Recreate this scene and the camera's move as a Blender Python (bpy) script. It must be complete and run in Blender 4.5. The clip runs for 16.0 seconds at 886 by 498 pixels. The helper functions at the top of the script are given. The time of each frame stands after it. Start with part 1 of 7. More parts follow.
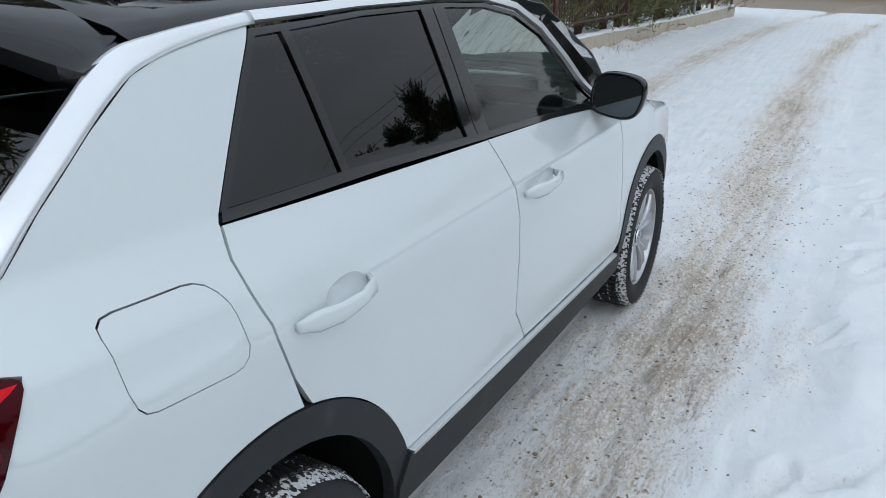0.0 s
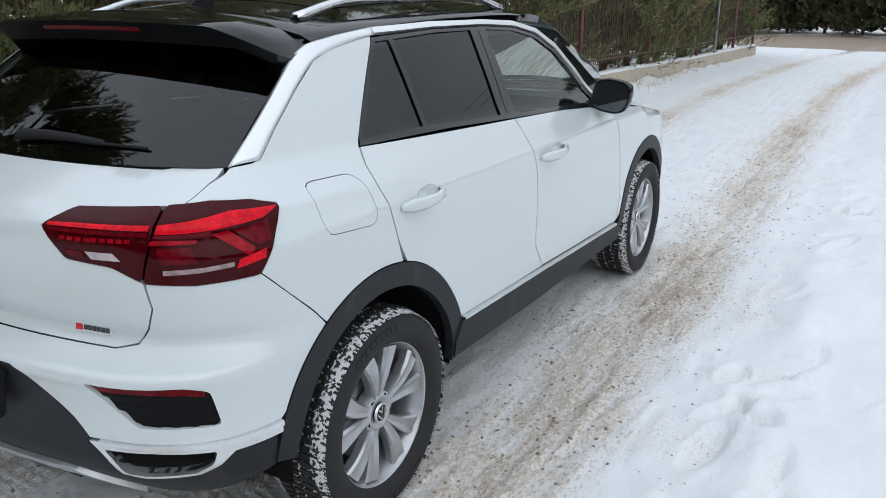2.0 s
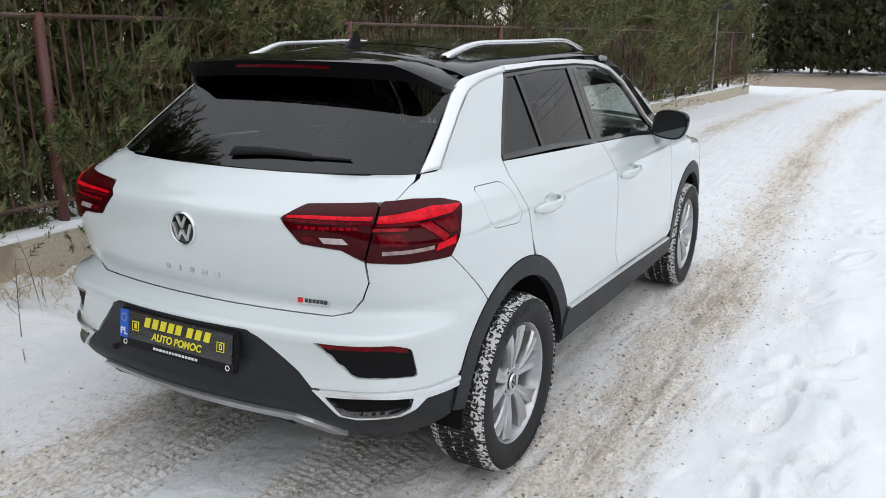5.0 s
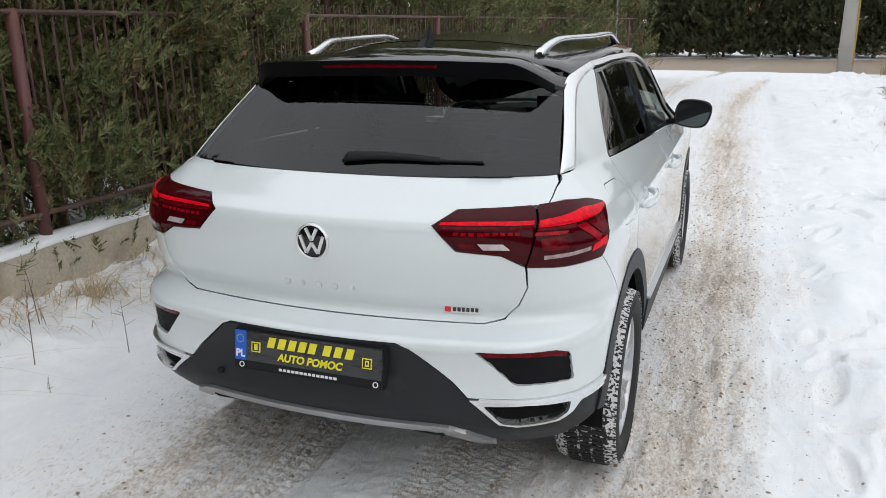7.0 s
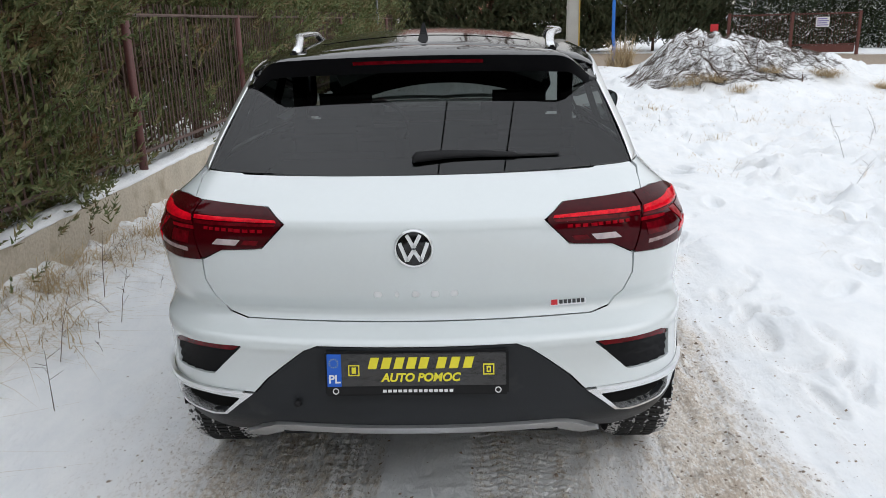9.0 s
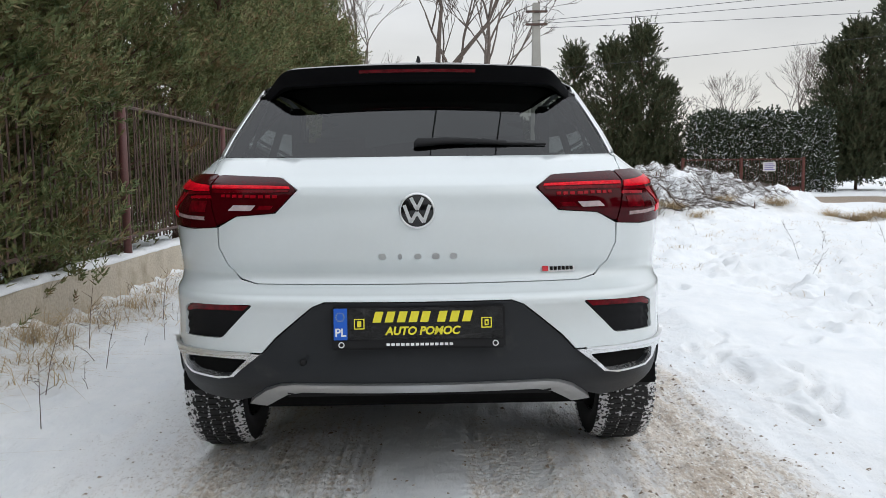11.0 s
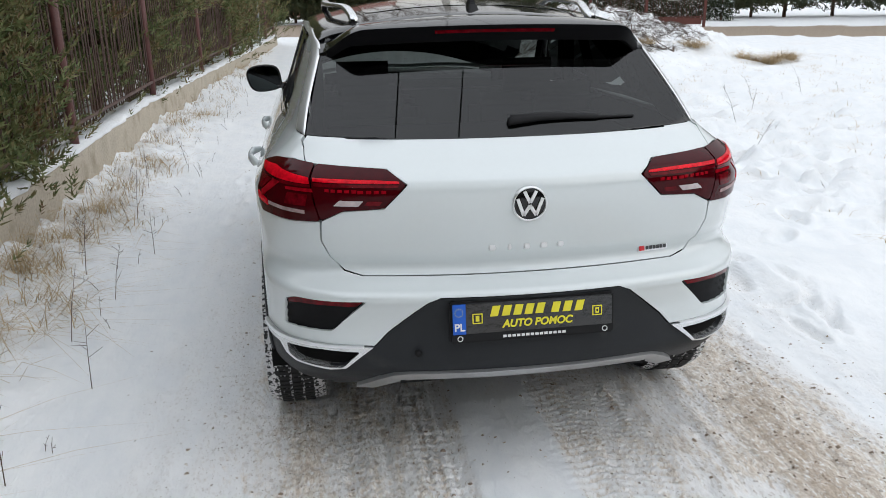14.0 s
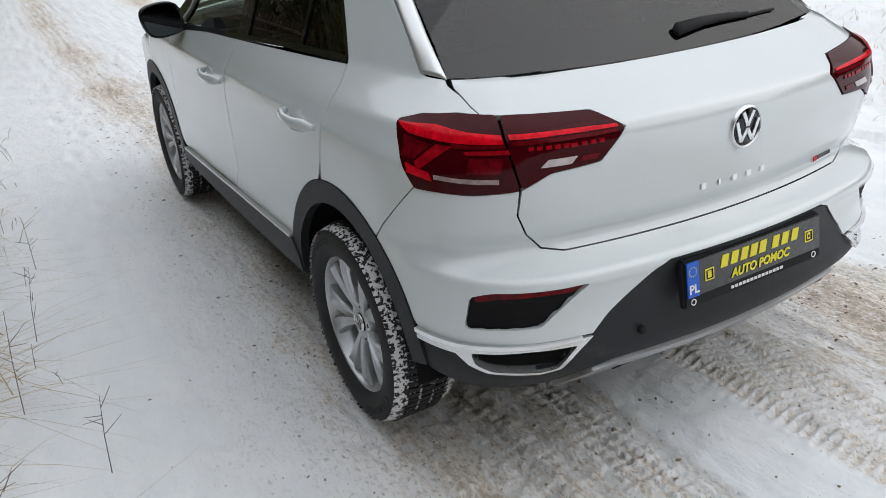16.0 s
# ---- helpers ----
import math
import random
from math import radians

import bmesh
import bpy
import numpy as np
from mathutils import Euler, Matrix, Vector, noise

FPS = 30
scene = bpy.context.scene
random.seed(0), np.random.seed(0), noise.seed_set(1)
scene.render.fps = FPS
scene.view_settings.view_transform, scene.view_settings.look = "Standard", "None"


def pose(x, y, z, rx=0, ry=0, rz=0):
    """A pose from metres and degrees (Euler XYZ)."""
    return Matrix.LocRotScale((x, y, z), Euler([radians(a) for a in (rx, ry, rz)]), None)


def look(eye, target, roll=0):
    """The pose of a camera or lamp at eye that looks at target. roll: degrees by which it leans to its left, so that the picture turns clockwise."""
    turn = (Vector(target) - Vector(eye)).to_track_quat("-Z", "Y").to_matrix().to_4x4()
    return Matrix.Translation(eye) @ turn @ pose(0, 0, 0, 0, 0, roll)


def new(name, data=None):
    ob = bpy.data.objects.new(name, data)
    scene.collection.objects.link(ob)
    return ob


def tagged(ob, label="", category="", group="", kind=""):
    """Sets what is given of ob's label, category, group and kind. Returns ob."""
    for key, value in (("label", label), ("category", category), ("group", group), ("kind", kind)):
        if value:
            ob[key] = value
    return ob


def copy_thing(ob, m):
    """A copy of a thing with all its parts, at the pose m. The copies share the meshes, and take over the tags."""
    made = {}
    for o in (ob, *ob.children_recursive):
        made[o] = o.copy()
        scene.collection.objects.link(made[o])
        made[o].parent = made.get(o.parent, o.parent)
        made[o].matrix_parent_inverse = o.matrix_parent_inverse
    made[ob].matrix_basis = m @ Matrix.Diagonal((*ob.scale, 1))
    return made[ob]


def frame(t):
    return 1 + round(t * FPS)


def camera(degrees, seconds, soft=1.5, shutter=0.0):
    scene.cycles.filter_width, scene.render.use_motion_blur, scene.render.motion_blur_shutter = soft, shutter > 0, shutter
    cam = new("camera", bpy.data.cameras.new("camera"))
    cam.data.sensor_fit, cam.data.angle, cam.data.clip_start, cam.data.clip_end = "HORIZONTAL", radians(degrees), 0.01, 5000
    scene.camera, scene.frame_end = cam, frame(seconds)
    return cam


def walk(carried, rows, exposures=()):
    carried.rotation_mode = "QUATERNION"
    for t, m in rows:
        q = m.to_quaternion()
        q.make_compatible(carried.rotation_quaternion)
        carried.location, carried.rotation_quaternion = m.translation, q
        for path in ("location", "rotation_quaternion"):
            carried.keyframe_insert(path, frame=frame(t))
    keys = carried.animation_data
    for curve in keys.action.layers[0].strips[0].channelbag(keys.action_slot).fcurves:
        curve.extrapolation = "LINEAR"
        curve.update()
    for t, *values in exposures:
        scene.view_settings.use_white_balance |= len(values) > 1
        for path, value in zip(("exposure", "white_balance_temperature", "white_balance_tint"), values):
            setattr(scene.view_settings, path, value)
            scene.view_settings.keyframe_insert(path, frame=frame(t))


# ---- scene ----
cam = camera(59.2, 16.0, soft=0.4)
PATH = [
    (0, (1.65, -0.845, 1.557), (0.769, 0.802, 0.844), 0.5),
    (0.5, (1.803, -1.082, 1.557), (0.863, 0.545, 0.874), -0.3),
    (1, (1.857, -1.334, 1.542), (0.917, 0.301, 0.876), -0.8),
    (1.5, (1.916, -1.557, 1.563), (0.993, 0.096, 0.918), -0.9),
    (2, (2.086, -1.729, 1.537), (1.117, -0.091, 0.925), -0.2),
    (2.5, (2.227, -1.877, 1.53), (1.184, -0.281, 0.926), 0.2),
    (3, (2.236, -2.013, 1.521), (1.175, -0.423, 0.932), 0.4),
    (3.5, (2.167, -2.201, 1.506), (1.116, -0.595, 0.946), 0.2),
    (4, (2.095, -2.341, 1.511), (1.062, -0.712, 0.98), -0.0),
    (4.2, (2.085, -2.378, 1.519), (1.062, -0.74, 1.002), 0.0),
    (6.3, (1.441, -2.495, 1.568), (0.636, -0.749, 1.02), -0.3),
    (6.5, (1.362, -2.567, 1.568), (0.582, -0.81, 1.017), -0.3),
    (7, (1.196, -2.72, 1.589), (0.501, -0.927, 1.039), -0.9),
    (7.5, (0.942, -2.743, 1.55), (0.373, -0.909, 0.988), -1.7),
    (8, (0.658, -2.736, 1.581), (0.26, -0.867, 0.992), -1.9),
    (8.5, (0.385, -2.864, 1.582), (0.159, -0.96, 1.015), -1.5),
    (9, (0.15, -2.861, 1.586), (0.09, -0.942, 1.025), -1.5),
    (9.5, (0.021, -2.873, 1.592), (0.04, -0.943, 1.07), -1.8),
    (9.7, (0.001, -2.954, 1.573), (0.036, -1.016, 1.08), -1.6),
    (11.8, (0.055, -3.168, 0.883), (0.084, -1.17, 0.79), 0.2),
    (12, (0.047, -3.159, 0.882), (0.083, -1.163, 0.764), 0.6),
    (12.5, (0.019, -3.067, 1.094), (0.068, -1.087, 0.82), 1.1),
    (13, (-0.019, -2.995, 1.517), (0.061, -1.059, 1.022), 0.5),
    (13.5, (-0.266, -3.007, 1.613), (-0.089, -1.108, 1.011), -0.1),
    (14, (-0.627, -2.998, 1.604), (-0.335, -1.124, 0.968), -0.6),
    (14.5, (-0.946, -2.806, 1.582), (-0.574, -0.966, 0.891), -2.1),
    (15, (-1.28, -2.625, 1.582), (-0.736, -0.844, 0.853), -3.3),
    (15.5, (-1.526, -2.383, 1.573), (-0.776, -0.705, 0.785), -4.0),
    (16, (-1.631, -2.05, 1.576), (-0.764, -0.456, 0.735), -4.0),
]
EXPOSURE = [(0, -0.48, 5700, 6), (1.0, -0.35, 5800, 7), (2.0, -0.28, 5900, 8), (3.5, -0.12, 6050, 9), (7.0, -0.10, 6300, 10), (9.5, -0.12, 6250, 10), (12.0, -0.10, 6200, 9), (13.0, -0.10, 6200, 9), (16.0, -0.10, 6300, 10)]
walk(cam, [(t, look(eye, target, roll)) for t, eye, target, roll in PATH], exposures=EXPOSURE)

import functools

from mathutils import geometry

# ---- world and light ----
world = bpy.data.worlds.new("overcast_sky")
scene.world = world
world.use_nodes = True


def node(tree, kind, **settings):
    n = tree.nodes.new(kind)
    for key, value in settings.items():
        if key == "noise_dimensions":
            n.noise_dimensions = value
        elif key == "operation":
            n.operation = value
        elif key == "blend_type":
            n.blend_type = value
        elif key == "data_type":
            n.data_type = value
        elif key == "feature":
            n.feature = value
        elif key == "attribute_name":
            n.attribute_name = value
        elif key == "sky_type":
            n.sky_type = value
    return n


SUN_TURN, SUN_HIGH = radians(125), radians(34)
tree = world.node_tree
tree.nodes.clear()
out = node(tree, "ShaderNodeOutputWorld")
bg = node(tree, "ShaderNodeBackground")
sky = node(tree, "ShaderNodeTexSky", sky_type="NISHITA")
sky.sun_disc, sky.sun_elevation, sky.sun_rotation, sky.dust_density = False, SUN_HIGH, SUN_TURN, 3.0
coords = node(tree, "ShaderNodeTexCoord")
split = node(tree, "ShaderNodeSeparateXYZ")
tree.links.new(coords.outputs["Generated"], split.inputs[0])
ramp = node(tree, "ShaderNodeValToRGB")
ramp.color_ramp.elements[0].position, ramp.color_ramp.elements[0].color = 0.0, (10.2, 9.6, 8.5, 1)
ramp.color_ramp.elements[1].position, ramp.color_ramp.elements[1].color = 1.0, (19.6, 20.0, 20.6, 1)
mid = ramp.color_ramp.elements.new(0.22)
mid.color = (10.0, 9.9, 9.7, 1)
tree.links.new(split.outputs[2], ramp.inputs[0])
puff = node(tree, "ShaderNodeTexNoise")
puff.inputs["Scale"].default_value, puff.inputs["Detail"].default_value = 2.2, 5
stretch = node(tree, "ShaderNodeMapping")
stretch.inputs["Scale"].default_value = (1, 1, 3.5)
tree.links.new(coords.outputs["Generated"], stretch.inputs[0])
tree.links.new(stretch.outputs[0], puff.inputs["Vector"])
dim = node(tree, "ShaderNodeMapRange")
for k, v in ((1, 0.3), (2, 0.7), (3, 0.86), (4, 1.12)):
    dim.inputs[k].default_value = v
tree.links.new(puff.outputs["Fac"], dim.inputs[0])
cloud = node(tree, "ShaderNodeVectorMath", operation="MULTIPLY")
tree.links.new(ramp.outputs[0], cloud.inputs[0])
tree.links.new(dim.outputs[0], cloud.inputs[1])
cover = node(tree, "ShaderNodeMixRGB")
cover.inputs[0].default_value = 0.88
tree.links.new(sky.outputs[0], cover.inputs[1])
tree.links.new(cloud.outputs[0], cover.inputs[2])
tree.links.new(cover.outputs[0], bg.inputs[0])
bg.inputs[1].default_value = 0.088
tree.links.new(bg.outputs[0], out.inputs[0])

sun = new("sun", bpy.data.lights.new("sun", "SUN"))
sun.data.energy, sun.data.angle, sun.data.color = 0.55, radians(60), (1.0, 0.95, 0.88)
sun.matrix_world = look((0, 0, 0), (-math.sin(SUN_TURN) * math.cos(SUN_HIGH), -math.cos(SUN_TURN) * math.cos(SUN_HIGH), -math.sin(SUN_HIGH)))


# ---- materials ----
def material(name, base, rough=0.6, metal=0.0, coat=0.0, spots=None, grain=0.12, scale=8.0, bump=0.0, fine=60.0, object_space=True):
    """A principled surface with two scales of variation, a second colour in patches and fine relief."""
    m = bpy.data.materials.new(name)
    m.use_nodes = True
    t = m.node_tree
    p = t.nodes["Principled BSDF"]
    p.inputs["Roughness"].default_value, p.inputs["Metallic"].default_value = rough, metal
    p.inputs["Coat Weight"].default_value, p.inputs["Coat Roughness"].default_value = coat, 0.04
    c = node(t, "ShaderNodeTexCoord")
    big = node(t, "ShaderNodeTexNoise")
    big.inputs["Scale"].default_value, big.inputs["Detail"].default_value = scale, 6
    small = node(t, "ShaderNodeTexNoise")
    small.inputs["Scale"].default_value, small.inputs["Detail"].default_value = fine, 3
    for n in (big, small):
        t.links.new(c.outputs["Object"], n.inputs["Vector"])
    add = node(t, "ShaderNodeMath", operation="ADD")
    t.links.new(big.outputs["Fac"], add.inputs[0])
    t.links.new(small.outputs["Fac"], add.inputs[1])
    var = node(t, "ShaderNodeMapRange")
    for k, v in ((1, 0.6), (2, 1.4), (3, 1 - grain), (4, 1 + grain)):
        var.inputs[k].default_value = v
    t.links.new(add.outputs[0], var.inputs[0])
    mul = node(t, "ShaderNodeVectorMath", operation="MULTIPLY")
    mul.inputs[0].default_value = base[:3]
    t.links.new(var.outputs[0], mul.inputs[1])
    last = mul.outputs[0]
    if spots:
        colour, low, high = spots
        pick = node(t, "ShaderNodeMapRange")
        pick.inputs[1].default_value, pick.inputs[2].default_value = low, high
        t.links.new(big.outputs["Fac"], pick.inputs[0])
        mix = node(t, "ShaderNodeMixRGB")
        t.links.new(pick.outputs[0], mix.inputs[0])
        t.links.new(last, mix.inputs[1])
        mix.inputs[2].default_value = (*colour, 1)
        last = mix.outputs[0]
    t.links.new(last, p.inputs["Base Color"])
    if bump:
        b = node(t, "ShaderNodeBump")
        b.inputs["Strength"].default_value, b.inputs["Distance"].default_value = bump, 0.02
        t.links.new(add.outputs[0], b.inputs["Height"])
        t.links.new(b.outputs[0], p.inputs["Normal"])
    return m


def glass(name, tint, ior=1.5, rough=0.0):
    """Thin tinted glass: what is behind it, dyed, under a clear gloss."""
    m = bpy.data.materials.new(name)
    m.use_nodes = True
    t = m.node_tree
    t.nodes.remove(t.nodes["Principled BSDF"])
    clear, gloss, mix, fres = node(t, "ShaderNodeBsdfTransparent"), node(t, "ShaderNodeBsdfGlossy"), node(t, "ShaderNodeMixShader"), node(t, "ShaderNodeFresnel")
    clear.inputs[0].default_value = (*tint, 1)
    gloss.inputs["Roughness"].default_value = rough
    fres.inputs["IOR"].default_value = ior
    t.links.new(fres.outputs[0], mix.inputs[0])
    t.links.new(clear.outputs[0], mix.inputs[1])
    t.links.new(gloss.outputs[0], mix.inputs[2])
    t.links.new(mix.outputs[0], t.nodes["Material Output"].inputs[0])
    return m


PAINT = material("white_paint", (0.645, 0.69, 0.70), 0.22, coat=1.0, grain=0.012, scale=3)
BRIGHT = material("bright_strip", (0.80, 0.81, 0.82), 0.30, metal=0.7, coat=0.25, grain=0.02)
BLACK_PAINT = material("black_paint", (0.006, 0.006, 0.007), 0.06, coat=0.0, grain=0.05, scale=3)
GLOSS_BLACK = material("gloss_black", (0.008, 0.008, 0.009), 0.12, coat=0.5, grain=0.05)
CLADDING = material("grey_plastic", (0.0165, 0.0185, 0.0215), 0.5, grain=0.14, scale=9, bump=0.08, fine=420, spots=((0.055, 0.052, 0.048), 0.60, 0.85))
RUBBER = material("rubber", (0.008, 0.008, 0.009), 0.7, grain=0.2, scale=14)
DARK = material("dark_void", (0.008, 0.008, 0.008), 0.9, grain=0.2)
CHROME = material("chrome", (0.80, 0.81, 0.82), 0.28, metal=1.0, grain=0.04)
SATIN = material("satin_silver", (0.45, 0.455, 0.46), 0.36, metal=0.85, grain=0.05, scale=12)
ALLOY = material("alloy_silver", (0.50, 0.51, 0.53), 0.34, metal=0.75, coat=0.6, grain=0.10, scale=7, spots=((0.30, 0.285, 0.27), 0.58, 0.78))
LENS_RED = material("lamp_dark_red", (0.045, 0.0007, 0.0026), 0.06, grain=0.25, scale=20)
LENS_BRIGHT = material("lamp_bright_red", (0.64, 0.003, 0.014), 0.12, grain=0.40, scale=26, fine=90)
LENS_MID = material("lamp_mid_red", (0.11, 0.0014, 0.005), 0.10, grain=0.5, scale=30)
LENS_CLEAR = material("lamp_clear", (0.48, 0.40, 0.41), 0.12, coat=1.0, grain=0.2, scale=40)
PRIVACY = glass("privacy_glass", (0.028, 0.029, 0.03), 1.8)
REAR_GLASS = glass("rear_glass", (0.17, 0.19, 0.18), 1.62)
GREEN_GLASS = glass("green_glass", (0.66, 0.76, 0.70), 1.85)
VENT = material("vent_black", (0.005, 0.005, 0.006), 0.55, grain=0.2)
for m_, v in ((VENT, 0.15), (CLADDING, 0.3), (RUBBER, 0.3), (DARK, 0.1)):
    m_.node_tree.nodes["Principled BSDF"].inputs["Specular IOR Level"].default_value = v
TRIM_BRIGHT = material("bright_satin", (0.74, 0.75, 0.76), 0.26, metal=0.85, grain=0.04, scale=12)
LENS_SOFT = material("lamp_soft_red", (0.27, 0.0024, 0.009), 0.12, grain=0.5, scale=40)
LENS_PINK = material("lamp_pink", (0.34, 0.25, 0.25), 0.12, grain=0.3, scale=60)
for m_ in (LENS_RED, LENS_BRIGHT, LENS_MID, LENS_SOFT, LENS_PINK):
    m_.node_tree.nodes["Principled BSDF"].inputs["Specular IOR Level"].default_value = 0.16
# mirror colour dimmed to stand in for a dark reflection
MIRROR = material("dimmed_mirror", (0.09, 0.10, 0.105), 0.04, metal=1.0, grain=0.01)
SEAT = material("seat_cloth", (0.03, 0.031, 0.034), 0.85, grain=0.2, fine=200, bump=0.1)
TRIM_GREY = material("cabin_plastic", (0.045, 0.047, 0.05), 0.6, grain=0.1)
YELLOW = material("yellow_print", (0.74, 0.66, 0.03), 0.5, grain=0.08)
WHITE_PRINT = material("white_print", (0.75, 0.75, 0.75), 0.5, grain=0.05)
BLUE_PRINT = material("blue_print", (0.01, 0.10, 0.52), 0.4, grain=0.06)
PLATE_FILM = material("plate_film", (0.012, 0.012, 0.013), 0.22, coat=0.6, grain=0.25, scale=22, bump=0.15, fine=35)
RED_PRINT = material("red_print", (0.55, 0.02, 0.03), 0.45, grain=0.06)

CONCRETE = material("concrete", (0.50, 0.445, 0.36), 0.9, grain=0.22, scale=3.0, bump=0.35, fine=45, spots=((0.30, 0.25, 0.18), 0.52, 0.72))
POLE_CONCRETE = material("pole_concrete", (0.36, 0.35, 0.32), 0.9, grain=0.15, scale=2.0, bump=0.2, fine=40)
POST_PAINT = material("post_red_brown", (0.115, 0.042, 0.038), 0.55, grain=0.2, scale=5, bump=0.1, spots=((0.16, 0.075, 0.05), 0.58, 0.75))
BAR_PAINT = material("bar_brown", (0.085, 0.05, 0.04), 0.7, grain=0.3, scale=6, spots=((0.16, 0.10, 0.075), 0.52, 0.72))
GATE_PAINT = material("gate_red", (0.125, 0.042, 0.034), 0.6, grain=0.2, scale=4)
STEEL = material("galvanised_steel", (0.30, 0.31, 0.32), 0.45, metal=0.7, grain=0.15, scale=8)
BLUE_PAINT = material("blue_paint", (0.02, 0.15, 0.55), 0.5, grain=0.12)
BARK = material("bark", (0.105, 0.062, 0.042), 0.95, grain=0.4, scale=9, bump=0.6, fine=70)
TWIG = material("twig", (0.13, 0.105, 0.09), 0.9, grain=0.35, scale=15)
DRY = material("dry_grass", (0.46, 0.355, 0.215), 0.9, grain=0.45, scale=7)
BRICK = material("house_wall", (0.42, 0.20, 0.13), 0.9, grain=0.2, scale=2, fine=12)
ROOF_TILE = material("house_roof", (0.20, 0.09, 0.07), 0.85, grain=0.25, scale=2, fine=10)


def leaf_material(name, colours, snow=0.0):
    """Foliage that varies from spray to spray."""
    m = bpy.data.materials.new(name)
    m.use_nodes = True
    t = m.node_tree
    p = t.nodes["Principled BSDF"]
    p.inputs["Roughness"].default_value = 0.75
    geo, obj = node(t, "ShaderNodeNewGeometry"), node(t, "ShaderNodeTexCoord")
    ramp = node(t, "ShaderNodeValToRGB")
    ramp.color_ramp.elements[0].color, ramp.color_ramp.elements[1].color = (*colours[0], 1), (*colours[-1], 1)
    for k, c in enumerate(colours[1:-1], 1):
        ramp.color_ramp.elements.new(k / (len(colours) - 1)).color = (*c, 1)
    n = node(t, "ShaderNodeTexNoise")
    n.inputs["Scale"].default_value, n.inputs["Detail"].default_value = 2.6, 4
    t.links.new(obj.outputs["Object"], n.inputs["Vector"])
    a = node(t, "ShaderNodeMath", operation="MULTIPLY_ADD")
    a.inputs[1].default_value = 0.45
    t.links.new(geo.outputs["Random Per Island"], a.inputs[0])
    wide = node(t, "ShaderNodeMapRange")
    for k, v in ((1, 0.3), (2, 0.7), (3, 0.0), (4, 0.55)):
        wide.inputs[k].default_value = v
    t.links.new(n.outputs["Fac"], wide.inputs[0])
    t.links.new(wide.outputs[0], a.inputs[2])
    t.links.new(a.outputs[0], ramp.inputs[0])
    last = ramp.outputs[0]
    if snow:
        up = node(t, "ShaderNodeSeparateXYZ")
        t.links.new(geo.outputs["Normal"], up.inputs[0])
        n2 = node(t, "ShaderNodeTexNoise")
        n2.inputs["Scale"].default_value = 5.0
        t.links.new(obj.outputs["Object"], n2.inputs["Vector"])
        s = node(t, "ShaderNodeMath", operation="MULTIPLY")
        t.links.new(up.outputs[2], s.inputs[0])
        t.links.new(n2.outputs["Fac"], s.inputs[1])
        r = node(t, "ShaderNodeMapRange")
        r.inputs[1].default_value, r.inputs[2].default_value = 0.45 - snow * 0.4, 0.52 - snow * 0.4
        t.links.new(s.outputs[0], r.inputs[0])
        mix = node(t, "ShaderNodeMixRGB")
        t.links.new(r.outputs[0], mix.inputs[0])
        t.links.new(last, mix.inputs[1])
        mix.inputs[2].default_value = (0.78, 0.80, 0.82, 1)
        last = mix.outputs[0]
    t.links.new(last, p.inputs["Base Color"])
    return m


JUNIPER = leaf_material("juniper_foliage", [(0.045, 0.075, 0.026), (0.095, 0.128, 0.044), (0.145, 0.160, 0.058), (0.185, 0.140, 0.064), (0.21, 0.105, 0.052)])
THUJA = leaf_material("thuja_foliage", [(0.022, 0.036, 0.016), (0.042, 0.056, 0.022), (0.065, 0.070, 0.03), (0.085, 0.065, 0.035)])
SNOWY = leaf_material("snowy_hedge", [(0.016, 0.028, 0.014), (0.035, 0.05, 0.022), (0.05, 0.062, 0.028)], snow=0.54)


